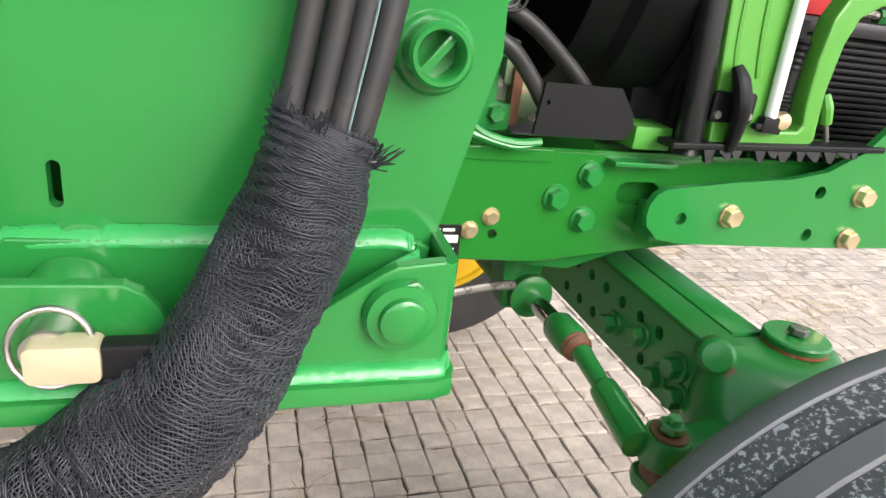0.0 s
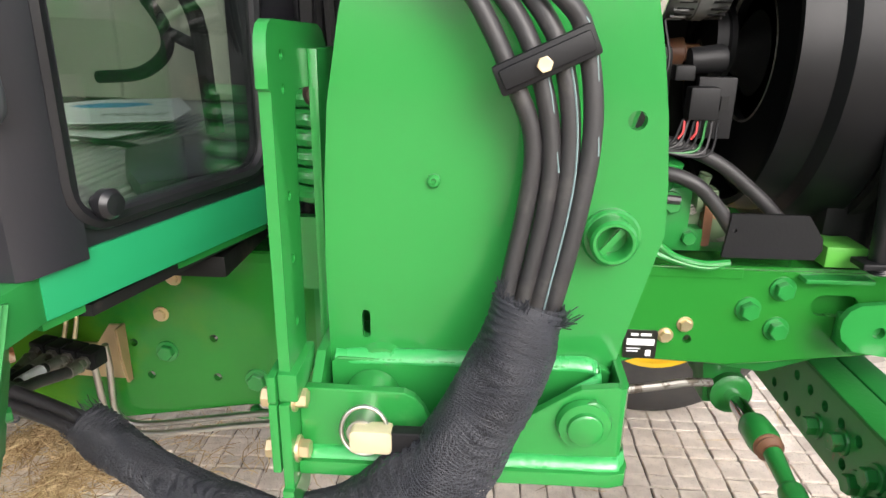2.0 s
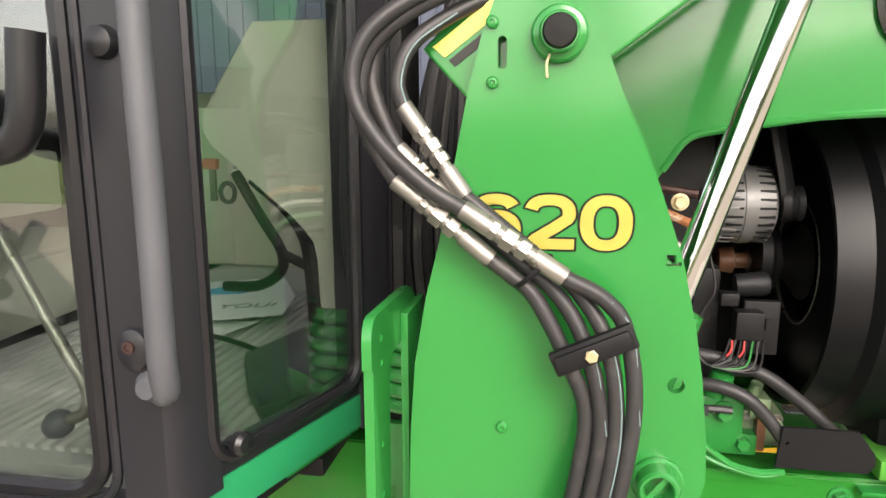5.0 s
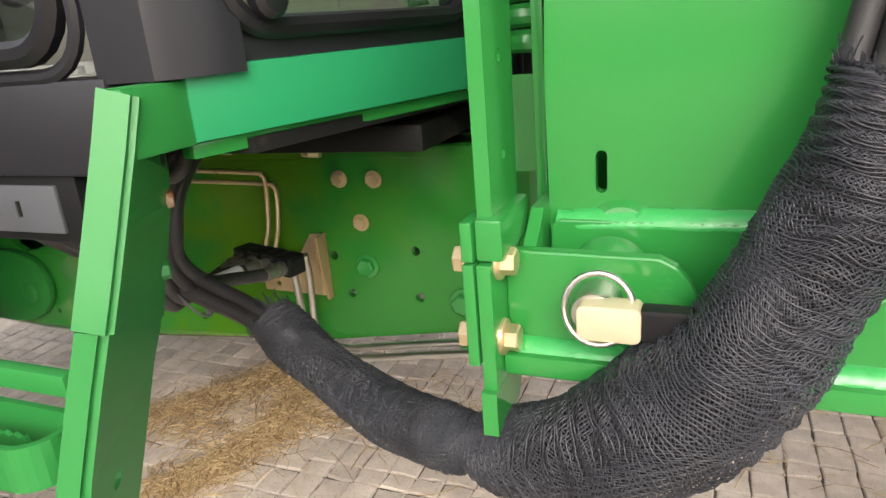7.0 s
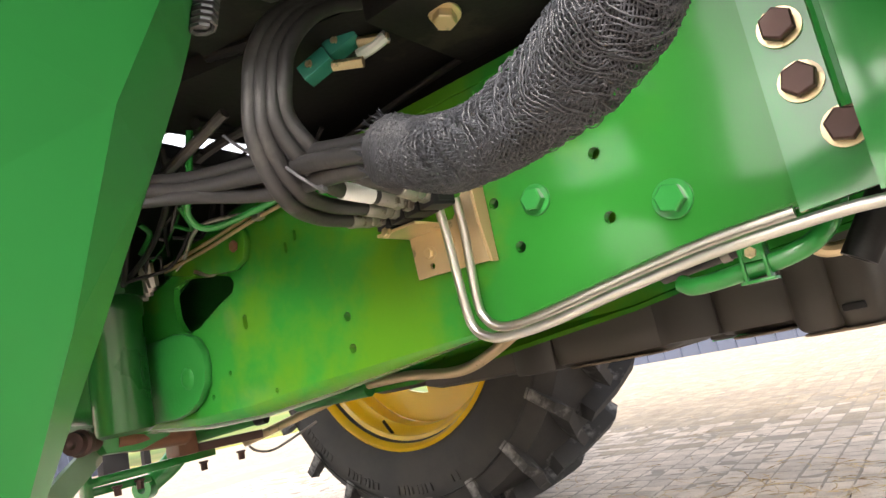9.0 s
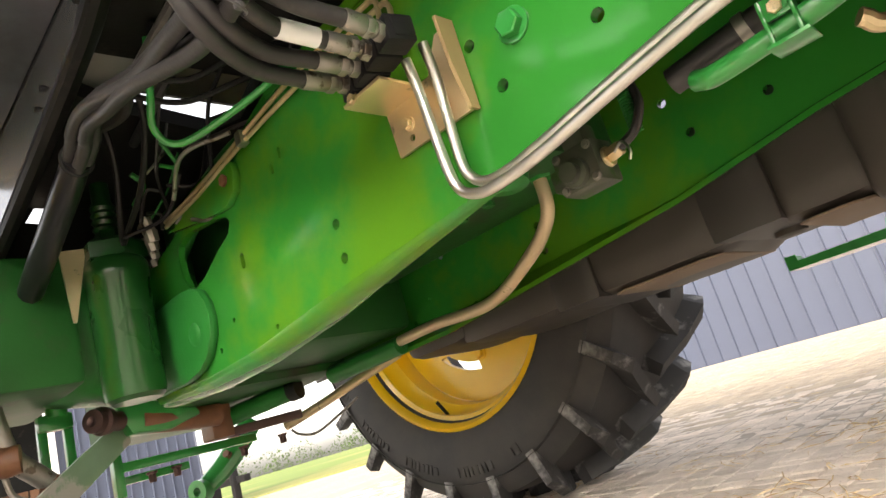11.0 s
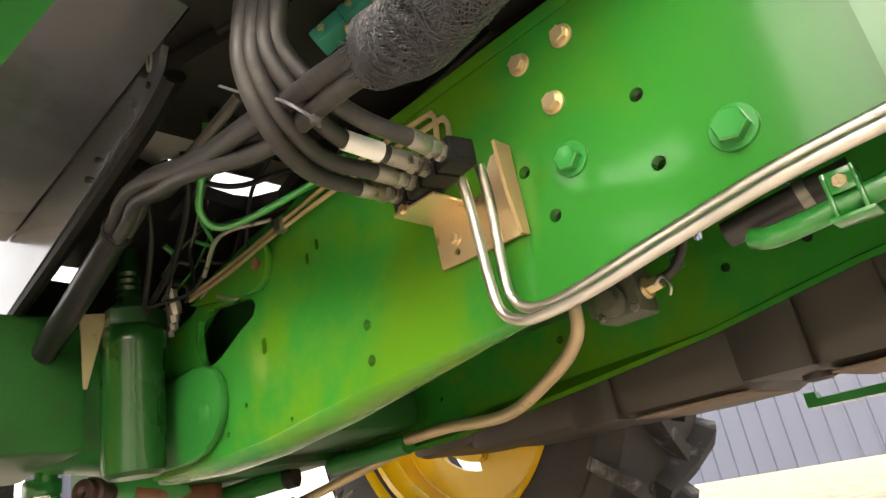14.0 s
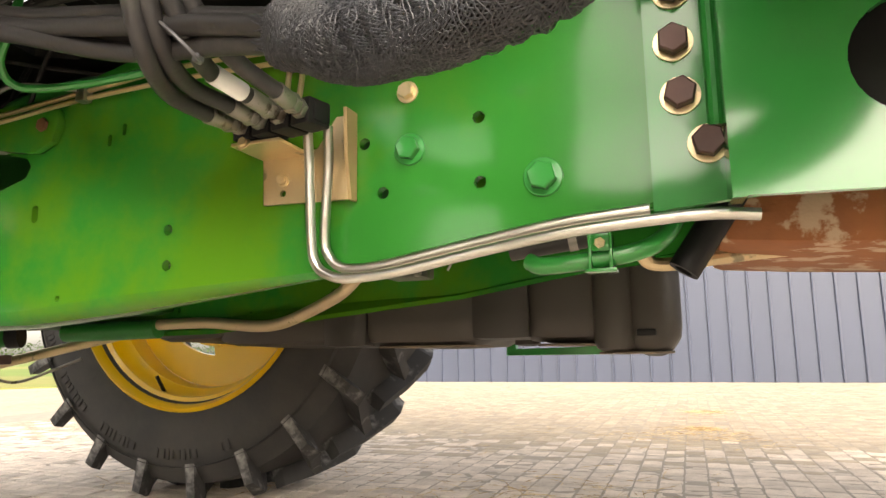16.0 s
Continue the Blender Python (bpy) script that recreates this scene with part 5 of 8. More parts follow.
bpy.data.objects.remove(txt)
me.materials.clear()
me.materials.append(DECAL_K)
word = tagged(new("printed_word", me), "dark printed word on the sheet")
word.matrix_world = pose(-0.300, 0.205, 1.1532, 0, 0, 18)
word.parent = paper
part("sheet", plate(B(), [(-0.465, -0.03), (-0.556, 0.144), (-0.188, 0.211), (-0.224, 0.098)], "z", 1.124, 1.126), PAPER, paper, smooth=False)

# ==== entry step with its side plate ====
step = thing("entry_step", "green steel entry step hanging below the cab", "step")
def ruled(rows, thick):
    """A bent plate between two edges, given row by row as points of either edge."""
    bm = B()
    grid = []
    for k, (p, q) in enumerate(rows):
        p, q = Vector(p), Vector(q)
        n = (q - p).cross(Vector((0, -0.3, -1))).normalized() * thick
        grid.append([bm.verts.new(v) for v in (p, q, q + n, p + n)])
    for a, b in zip(grid, grid[1:]):
        for k in range(4):
            bm.faces.new((a[k], a[(k + 1) % 4], b[(k + 1) % 4], b[k]))
    bm.faces.new(grid[0][::-1])
    bm.faces.new(grid[-1])
    return bm


UPPER = [((0.049, -0.583, 1.084), (-0.036, -0.484, 1.06)), ((0.046, -0.597, 1.043), (-0.036, -0.484, 1.004)), ((0.041, -0.616, 0.989), (-0.036, -0.490, 0.972)), ((0.037, -0.632, 0.945), (-0.036, -0.513, 0.914)), ((0.033, -0.645, 0.909), (-0.036, -0.531, 0.867))]
LOWER = [((0.030, -0.632, 0.945), (-0.040, -0.513, 0.914)), ((0.024, -0.645, 0.909), (-0.040, -0.538, 0.858)), ((0.018, -0.661, 0.863), (-0.040, -0.555, 0.829)), ((0.012, -0.686, 0.794), (-0.040, -0.573, 0.789)), ((0.010, -0.71, 0.72), (-0.040, -0.609, 0.711)), ((0.008, -0.75, 0.60), (-0.040, -0.645, 0.58)), ((0.006, -0.80, 0.44), (-0.040, -0.70, 0.42))]
def holed_quad(p0, q0, p1, q1, s, t, r, thick):
    """A four-sided piece of plate with one round hole at (s, t)."""
    p0, q0, p1, q1 = Vector(p0), Vector(q0), Vector(p1), Vector(q1)
    at = lambda u, v: p0.lerp(q0, u).lerp(p1.lerp(q1, u), v)
    w, h = (q0 - p0).length, (p1 - p0).length
    bm, edges = B(), []
    for loop in ([p0, q0, q1, p1], [at(s + r / w * math.cos(a), t + r / h * math.sin(a)) for a in [2 * math.pi * k / 14 for k in range(14)]]):
        vs = [bm.verts.new(v) for v in loop]
        edges += [bm.edges.new((vs[k], vs[k - 1])) for k in range(len(vs))]
    faces = [g for g in bmesh.ops.triangle_fill(bm, use_beauty=True, use_dissolve=False, edges=edges)["geom"] if isinstance(g, bmesh.types.BMFace)]
    ret = bmesh.ops.extrude_face_region(bm, geom=faces)
    n = (q0 - p0).cross(Vector((0, -0.3, -1))).normalized() * thick
    bmesh.ops.translate(bm, verts=[v for v in ret["geom"] if isinstance(v, bmesh.types.BMVert)], vec=n)
    return bm


# the plate's rear edge is folded towards the rear
FOLD = ((0.972, -0.490, -0.446), (0.914, -0.513, -0.466), (0.858, -0.538, -0.486), (0.829, -0.555, -0.495), (0.789, -0.573, -0.509), (0.711, -0.609, -0.541), (0.58, -0.645, -0.597), (0.42, -0.70, -0.672))
part("rear_fold", ruled([((-0.038, y0, z), (-0.120, y1, z)) for z, y0, y1 in FOLD], -0.005), GREEN_SATIN, step, smooth=False)
part("side_plate", ruled(LOWER[:4], -0.008), GREEN_SATIN, step, smooth=False)
part("side_plate", holed_quad(*LOWER[3], *LOWER[4], 0.45, 0.35, 0.0085, -0.008), GREEN_SATIN, step, smooth=False)
part("side_plate", ruled(LOWER[4:], -0.008), GREEN_SATIN, step, smooth=False)
part("sheath", ruled(UPPER, -0.005), GREEN_SATIN, step, "folded green sheath over the step side", smooth=False)
bend = [(p, (p[0] - 0.021, p[1] - 0.011, p[2] + 0.008)) for p, q in UPPER]
part("front_flange", ruled(bend, 0.006), GREEN_SATIN, step, smooth=False)
part("front_flange", ruled([(p, (p[0] - 0.012, p[1] - 0.010, p[2] + 0.006)) for p, q in LOWER[1:]], 0.006), GREEN_SATIN, step, smooth=False)
bm = B()
box(bm, 0.016, 0.045, -0.590, -0.512, 1.034, 1.091, 0.005)
part("top_arm", bm, GREEN_SATIN, step)
for z in (0.978, 0.912):
    part("bolt", hexbolt(B(), (-0.032, -0.500 - (0.978 - z) * 0.35, z), (0.75, 0.66, 0), 0.0095, 0.012), RUST if z > 0.95 else GREEN_SATIN, step)
def loop_band(r):
    return [(-0.46, -0.680 + r)] + [(-0.034 + r * math.cos(a), -0.680 + r * math.sin(a)) for a in [math.pi * (0.5 - k / 12) for k in range(13)]] + [(-0.46, -0.680 - r)]


tread = part("tread", plate(B(), loop_band(0.030) + loop_band(0.024)[::-1], "z", 0.796, 0.836), GREEN_SATIN, step, "green step tread with a toothed grip", smooth=False)
teeth = [(-0.46 + 0.006 * k, 0.8275 if k % 2 else 0.824) for k in range(70)]
part("grip_strip", plate(B(), teeth + [(-0.04, 0.798), (-0.46, 0.798)], "y", -0.682, -0.678), GREEN_SATIN, tread, smooth=False)
bm = B()
box(bm, -0.46, 0.0, -0.668, -0.655, 0.860, 0.880, 0.003)
part("step_rail", bm, GREEN_SATIN, step)
# dark box under the cab sill with a worn plate
bm = B()
box(bm, -0.30, -0.085, -0.545, -0.45, 0.945, 1.012, 0.004)
sk = part("socket_box", bm, BLACK, tractor, "black box under the cab sill with a worn grey plate")
bm = B()
box(bm, -0.285, -0.11, -0.549, -0.544, 0.955, 1.003, 0.002)
sp = part("socket_plate", bm, GRAB, sk)
for x0, x1 in ((-0.222, -0.219), (-0.212, -0.204), (-0.198, -0.195), (-0.165, -0.162)):
    bm = B()
    box(bm, x0, x1, -0.5515, -0.5485, 0.972, 0.988)
    part("print_bar", bm, DECAL_K, sp)
# ==== front axle ====
axle = new("front_axle")
axle.parent = tractor
tagged(axle, "green telescopic front axle beam with adjusting holes")
H1 = [circle(y, z, 0.012, 12) for y, z in ((0.19, 0.652), (0.13, 0.652), (0.07, 0.652), (0.009, 0.652), (-0.053, 0.654), (-0.113, 0.656), (0.157, 0.584), (0.097, 0.584), (0.038, 0.585), (-0.083, 0.586), (0.218, 0.584))]
part("beam_web", plate(B(), [(0.55, 0.70), (-0.24, 0.70), (-0.25, 0.55), (0.55, 0.55)], "x", 1.205, 1.217, H1), GREEN_WORN, axle, "green beam side with rusty holes", smooth=False)
bm = B()
box(bm, 1.222, 1.315, -0.24, 0.55, 0.552, 0.695, 0.004)
box(bm, 1.205, 1.270, -0.235, 0.55, 0.690, 0.702, 0.003)
part("beam", bm, GREEN_CAST, axle)
bm = B()
box(bm, 1.272, 1.335, -0.20, 0.55, 0.680, 0.704, 0.006)
part("beam_top", bm, GREEN_WORN, axle)
for y, z in ((-0.07, 0.625), (-0.18, 0.63), (-0.14, 0.585), (-0.20, 0.585), (0.02, 0.60)):
    part("bolt", hexbolt(B(), (1.205, y, z), (-1, 0, 0), 0.019, 0.026), GREEN_WORN, axle)
# swivel housing and king pin
bm = B()
for p in ((1.215, -0.200, 0.703), (1.40, -0.190, 0.700), (1.440, -0.25, 0.700), (1.400, -0.325, 0.690), (1.335, -0.335, 0.694), (1.270, -0.312, 0.698), (1.205, -0.252, 0.700), (1.195, -0.215, 0.53), (1.42, -0.20, 0.52), (1.46, -0.30, 0.50), (1.41, -0.44, 0.49), (1.28, -0.46, 0.49), (1.175, -0.40, 0.51), (1.160, -0.29, 0.53)):
    bm.verts.new(p)
bmesh.ops.convex_hull(bm, input=bm.verts[:])
bmesh.ops.bevel(bm, geom=[e for e in bm.edges if len(e.link_faces) == 2 and e.calc_face_angle(0) > 0.30], offset=0.018, segments=4, affect="EDGES", profile=0.5)
part("swivel", bm, GREEN_WORN, axle, "green cast swivel housing with rust at the joint")
part("swivel_lug", lathe(B(), [(0, -0.03), (0.024, -0.03), (0.028, -0.024), (0.028, 0.024), (0.022, 0.03), (0, 0.032)], toward((1.212, -0.238, 0.690), (-0.5, -0.75, 0.35)), 20), GREEN_WORN, axle)
part("joint_rust", lathe(B(), [(0, 0), (0.051, 0), (0.051, 0.006), (0, 0.006)], toward((1.362, -0.237, 0.700), (0, 0, 1)), 32), RUST, axle, "rusty joint below the cap")
part("king_pin_cap", lathe(B(), [(0.0, 0), (0.050, 0), (0.052, 0.003), (0.052, 0.010), (0.049, 0.013), (0.0, 0.013)], toward((1.362, -0.237, 0.705), (0, 0, 1)), 36), GREEN, axle, "round green king pin cap")
part("bolt", hexbolt(B(), (1.362, -0.237, 0.718), (0, 0, 1), 0.016, 0.014, 0), STEEL, axle, "worn steel bolt head")
# steering cylinder and tie rod
steer = new("steering_cylinder")
steer.parent = tractor
tagged(steer, "steering cylinder with chrome rod and green tie rod")
d = Vector((0.012, -1.0, 0.01)).normalized()
p0 = Vector((1.050, 0.085, 0.632))
m = toward(p0, d)
part("barrel", lathe(B(), [(0.0, -0.25), (0.040, -0.25), (0.040, -0.02), (0.043, -0.015), (0.043, 0.012), (0.036, 0.016), (0.030, 0.018), (0.0, 0.018)], m, 28), GREEN_CAST, steer)
part("rod", lathe(B(), [(0.0, 0), (0.0175, 0), (0.0175, 0.16), (0.0, 0.16)], m, 24), CHROME, steer, "bright chrome rod")
part("rod_eye", lathe(B(), [(0.0, 0.115), (0.023, 0.115), (0.029, 0.128), (0.030, 0.175), (0.027, 0.19), (0.0, 0.19)], m, 24), GREEN, steer)
part("joint_boot", lathe(B(), [(0.0, 0.188), (0.025, 0.188), (0.0265, 0.192), (0.023, 0.197), (0.0255, 0.202), (0.018, 0.212), (0.0, 0.216)], m, 24), GREASE, steer, "rusty joint collar")
q = p0 + d * 0.215
tie_end = Vector((1.040, -0.335, 0.612))
tr = (tie_end - q)
m2 = toward(q, tr)
ln = tr.length
part("tie_rod", lathe(B(), [(0.0, 0), (0.017, 0), (0.0145, ln * 0.38), (0.0215, ln * 0.42), (0.0225, ln * 0.46), (0.0235, ln * 0.98), (0.0, ln)], m2, 20), GREEN, steer)
bj = (1.082, -0.335, 0.612)
part("ball_joint", lathe(B(), [(0.0, -0.030), (0.030, -0.030), (0.034, -0.022), (0.0345, 0.012), (0.032, 0.018), (0.0, 0.018)], toward(bj, (0.05, -0.05, 1)), 28), GREEN_WORN, steer)
part("washer", lathe(B(), [(0.0, 0.018), (0.027, 0.018), (0.027, 0.022), (0.0, 0.022)], toward(bj, (0.05, -0.05, 1)), 24), GREASE, steer, "rusty washer")
part("nut", hexbolt(B(), (1.083, -0.336, 0.634), (0.05, -0.05, 1), 0.0185, 0.016, 0), GREEN_WORN, steer)
part("stud_end", lathe(B(), [(0.0, 0), (0.010, 0), (0.010, 0.008), (0.008, 0.010), (0.0, 0.010)], toward((1.084, -0.337, 0.650), (0.05, -0.05, 1)), 14), GREEN, steer)
part("joint_boot", lathe(B(), [(0, -0.03), (0.026, -0.03), (0.029, -0.015), (0.024, 0.0), (0, 0)], toward((1.084, -0.338, 0.582), (0, 0, 1)), 20), GREASE, steer, "greasy brown joint boot")
part("steering_arm", plate(B(), [(1.052, -0.325), (1.058, -0.365), (1.085, -0.385), (1.20, -0.42), (1.28, -0.36), (1.20, -0.30), (1.085, -0.298), (1.06, -0.305)], "z", 0.536, 0.560, bevel=0.006), GREEN_WORN, steer)
part("steering_arm", plate(B(), [(1.10, -0.362), (1.20, -0.40), (1.25, -0.34), (1.20, -0.30), (1.105, -0.310)], "z", 0.588, 0.624, bevel=0.008), GREEN_WORN, steer)
part("axle_pivot", plate(B(), [(1.0, 0.60), (1.065, 0.60), (1.075, 0.735), (0.985, 0.735)], "y", 0.09, 0.16, bevel=0.008), GREEN_CAST, steer)
part("hose", tube(B(), [(0.80, 0.02, 0.66), (0.88, 0.03, 0.668), (0.95, 0.045, 0.672), (1.0, 0.06, 0.665)], 0.009, 10), STEEL, steer, "steel hose end")
part("pivot_arch", plate(B(), [(0.95, 0.742), (0.99, 0.725), (1.08, 0.715), (1.18, 0.75), (1.23, 0.775), (1.0, 0.80), (0.93, 0.80)], "y", 0.02, 0.10, bevel=0.006), GREEN_CAST, axle)
# front loader arm plate bolted over the rail
arm_pts = [(1.160, 0.833), (1.155, 0.850), (1.156, 0.870), (1.166, 0.888), (1.182, 0.898), (1.310, 0.914), (1.425, 0.924), (1.50, 0.940), (1.566, 0.978), (1.62, 1.04), (1.66, 1.12), (1.86, 1.12), (1.86, 0.80), (1.706, 0.797), (1.476, 0.797), (1.232, 0.803), (1.184, 0.811)]
arm = part("bumper_plate", plate(B(), arm_pts, "y", -0.068, -0.054, [circle(1.222, 0.848, 0.011, 14), circle(1.497, 0.902, 0.012, 14), circle(1.497, 0.822, 0.012, 14)]), GREEN, tractor, "bright green plate bolted to the frame front", smooth=False)
for x, z in ((1.316, 0.856), (1.592, 0.899), (1.590, 0.817)):
    part("bolt", hexbolt(B(), (x, -0.068, z), (0, -1, 0), 0.017, 0.02, 1.2), GOLD, arm, "yellow zinc bolt")
bm = B()
box(bm, 1.18, 1.86, -0.054, 0.0, 0.80, 0.86, 0.004)
part("spacer", bm, GREEN, arm)
# small maker's plate on the rail
pl = part("type_plate", plate(B(), rounded(0.800, 0.862, 0.748, 0.806, 0.004, 2), "y", -0.004, -0.0005), DECAL_K, RAIL, "black plate with white bars", smooth=False)
for x0, x1, z0, z1 in ((0.812, 0.826, 0.7955, 0.8005), (0.830, 0.850, 0.7955, 0.8005), (0.805, 0.857, 0.776, 0.789), (0.806, 0.832, 0.7675, 0.7695), (0.806, 0.828, 0.762, 0.764), (0.842, 0.852, 0.754, 0.766)):
    part("print_bar", plate(B(), [(x0, z0), (x1, z0), (x1, z1), (x0, z1)], "y", -0.0052, -0.0042), PAPER, pl, smooth=False)

# ==== engine bay ====
engine = new("engine")
engine.parent = tractor
tagged(engine, "engine with alternator, hoses and black fan shroud")
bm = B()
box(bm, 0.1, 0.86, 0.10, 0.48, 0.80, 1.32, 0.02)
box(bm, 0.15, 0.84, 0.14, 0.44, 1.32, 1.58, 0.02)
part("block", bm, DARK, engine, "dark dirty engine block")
bm = B()
box(bm, 0.80, 0.90, 0.02, 0.20, 0.96, 1.08, 0.012)
hexbolt(bm, (0.86, 0.02, 1.05), (0, -1, 0), 0.016, 0.02)
hexbolt(bm, (0.90, 0.03, 0.985), (0, -1, 0), 0.014, 0.02)
lathe(bm, [(0, 0), (0.022, 0), (0.022, 0.05), (0, 0.05)], toward((0.84, 0.03, 1.08), (0.3, -0.2, 1)), 14)
box(bm, 0.84, 0.93, 0.03, 0.12, 0.955, 1.0, 0.008)
part("pump", bm, GREEN_WORN, engine, "green pump with rusty flange")
bm = B()
box(bm, 0.900, 0.985, 0.06, 0.16, 0.962, 1.035, 0.012)
box(bm, 0.915, 0.955, 0.045, 0.10, 1.025, 1.070, 0.008)
lathe(bm, [(0, 0), (0.026, 0), (0.028, 0.006), (0.028, 0.018), (0.020, 0.022), (0, 0.022)], toward((0.955, 0.062, 1.005), (0, -1, 0)), 20)
lathe(bm, [(0, 0), (0.012, 0), (0.012, 0.03), (0, 0.03)], toward((0.925, 0.07, 1.066), (0.2, -0.2, 1)), 12)
inj = part("injection_pump", bm, material("mouldy_cast_metal", (0.16, 0.23, 0.13), 0.5, 0.2, var=0.35, scale=25, bump=0.3, spot=(0.30, 0.13, 0.06), spot_at=0.58, spot_scale=20), engine, "pale green cast pump spotted with rust")
for x, z in ((0.912, 1.028), (0.912, 0.976), (0.972, 1.024), (0.975, 0.978)):
    part("bolt", hexbolt(B(), (x, 0.06, z), (0, -1, 0), 0.008, 0.010), STEEL, inj)
part("flange", plate(B(), rounded(0.928, 0.944, 0.965, 1.06, 0.004, 2), "y", 0.035, 0.058), GREASE, inj, "rusty flange")
bm = B()
for pts, r in (([(0.76, 0.03, 1.165), (0.84, 0.02, 1.158), (0.889, 0.02, 1.144), (0.941, 0.02, 1.120), (0.997, 0.02, 1.078), (1.035, 0.02, 1.045), (1.07, 0.03, 1.01)], 0.0130),):
    tube(bm, pts, r, 12)
part("coolant_hose", bm, RUBBER, engine, "black coolant hose")
part("coolant_hose", tube(B(), [(0.78, 0.02, 1.104), (0.84, 0.0, 1.108), (0.89, -0.01, 1.092), (0.93, -0.01, 1.055), (0.965, -0.01, 1.01)], 0.0130, 12), RUBBER, engine, "black coolant hose")
part("fuel_pipe", tube(B(), [(0.80, -0.02, 1.01), (0.835, -0.025, 0.985), (0.87, -0.025, 0.962), (0.92, -0.025, 0.951), (0.965, -0.02, 0.953)], 0.007, 8), GREEN, engine)
part("fuel_pipe", tube(B(), [(0.80, -0.02, 0.985), (0.85, -0.025, 0.962), (0.92, -0.025, 0.945), (0.965, -0.02, 0.953)], 0.006, 8), GREEN, engine)
bm = B()
box(bm, 0.795, 0.825, -0.01, 0.0, 1.05, 1.07)
tube(bm, [(0.80, 0.0, 1.06), (0.84, 0.0, 1.062), (0.87, 0.0, 1.06)], 0.008, 8)
part("small_hose", bm, RUBBER, engine)
# black bent cover plate
part("cover_plate", plate(B(), [(0.946, 0.966), (1.106, 0.966), (1.117, 0.984), (1.114, 1.005), (1.084, 1.046), (0.954, 1.046)], "y", -0.029, -0.022, [circle(0.962, 1.016, 0.004, 8)]), BLACK, engine, "matt black bent cover plate", smooth=False)
bm = B()
box(bm, 1.130, 1.200, -0.02, 0.10, 0.950, 0.988, 0.003)
part("ledge", bm, material("ledge_paint", (0.08, 0.33, 0.045), 0.35, var=0.1), engine)
bm = B()
box(bm, 1.10, 1.22, -0.03, 0.10, 0.922, 0.930, 0.002)
part("ledge", bm, GREEN, engine)
SHROUD = material("shroud_plastic", (0.006, 0.006, 0.007), 0.4, var=0.2, scale=6, bump=0.05, spec=0.28)
# fan shroud: a wide black ring that narrows forward
m = toward((1.02, 0.286, 1.30), (1, 0, 0))
part("fan_shroud", lathe(B(), [(0.298, 0.0), (0.312, 0.0), (0.316, 0.03), (0.318, 0.06), (0.338, 0.075), (0.348, 0.13), (0.352, 0.16), (0.345, 0.17), (0.338, 0.14), (0.322, 0.085), (0.300, 0.055)], m, 72, close=True), SHROUD, engine, "black plastic fan shroud ring")
part("shaft_ring", lathe(B(), [(0.016, -0.066), (0.026, -0.066), (0.026, -0.056), (0.016, -0.056)], m, 24, close=True), STEEL, engine)
part("shroud_back", lathe(B(), [(0.0, 0.17), (0.36, 0.17), (0.36, 0.19), (0.0, 0.19)], m, 48), DARK, engine)
part("fan_disc", lathe(B(), [(0.135, 0.050), (0.140, 0.034), (0.16, 0.038), (0.22, 0.048), (0.292, 0.058), (0.294, 0.075), (0.2, 0.07), (0.138, 0.062)], m, 64, close=True), SHROUD, engine, "dark fan")
part("fan_hub", lathe(B(), [(0.0, -0.06), (0.030, -0.06), (0.034, 0.0), (0.050, 0.02), (0.085, 0.045), (0.0, 0.05)], m, 32), DARK, engine)
part("fan_lip", lathe(B(), [(0.132, 0.038), (0.135, 0.033), (0.139, 0.036), (0.136, 0.042)], m, 40, close=True), STEEL, engine)
part("fan_shaft", lathe(B(), [(0, -0.13), (0.026, -0.13), (0.030, -0.10), (0.018, -0.095), (0.018, -0.062), (0, -0.06)], m, 20), GREASE, engine, "rusty fan shaft")
bm = B()
box(bm, 1.15, 1.24, 0.05, 0.62, 0.955, 1.70, 0.02)
part("radiator_box", bm, BLACK, engine, "black radiator frame")
# alternator
alt = part("alternator", lathe(B(), [(0.0, -0.085), (0.035, -0.085), (0.062, -0.075), (0.078, -0.05), (0.082, -0.01), (0.082, 0.02), (0.076, 0.045), (0.05, 0.058), (0.0, 0.06)], toward((0.900, 0.16, 1.440), (1, 0, 0.05)) @ Matrix.Diagonal((0.94, 0.94, 1, 1)), 32), ALU, engine, "cast aluminium alternator")
for k in range(20):
    a = 2 * math.pi * k / 20
    bm = B()
    box(bm, 0.80 + 0.035, 0.80 + 0.062, -0.003, 0.003, 0.062, 0.084, 0.001, m=Matrix.Translation((0.015, 0.16, 1.440)) @ pose(0, 0, 0, math.degrees(a), 0, 0) @ Matrix.Diagonal((1, 0.94, 0.94, 1)))
    part("rib", bm, ALU, alt)
part("alternator_pulley", lathe(B(), [(0, 0.06), (0.034, 0.06), (0.036, 0.075), (0.033, 0.08), (0.036, 0.085), (0.033, 0.09), (0.036, 0.10), (0, 0.10)], toward((0.900, 0.13, 1.442), (1, 0, 0.05)), 24), BLACK, engine)
part("fan_pulley", lathe(B(), [(0, 0), (0.072, 0), (0.075, 0.02), (0.070, 0.028), (0.075, 0.036), (0, 0.04)], toward((0.955, 0.25, 1.32), (1, 0, 0)), 28), BLACK, engine)
bm = B()
tube(bm, [(0.978, 0.12, 1.43), (0.965, 0.12, 1.50), (0.945, 0.13, 1.60), (0.94, 0.14, 1.68)], 0.022, 8, flat=0.5)
tube(bm, [(0.968, 0.195, 1.43), (0.972, 0.30, 1.38)], 0.011, 6, smooth=False, flat=0.3)
part("belt", bm, BLACK, engine)
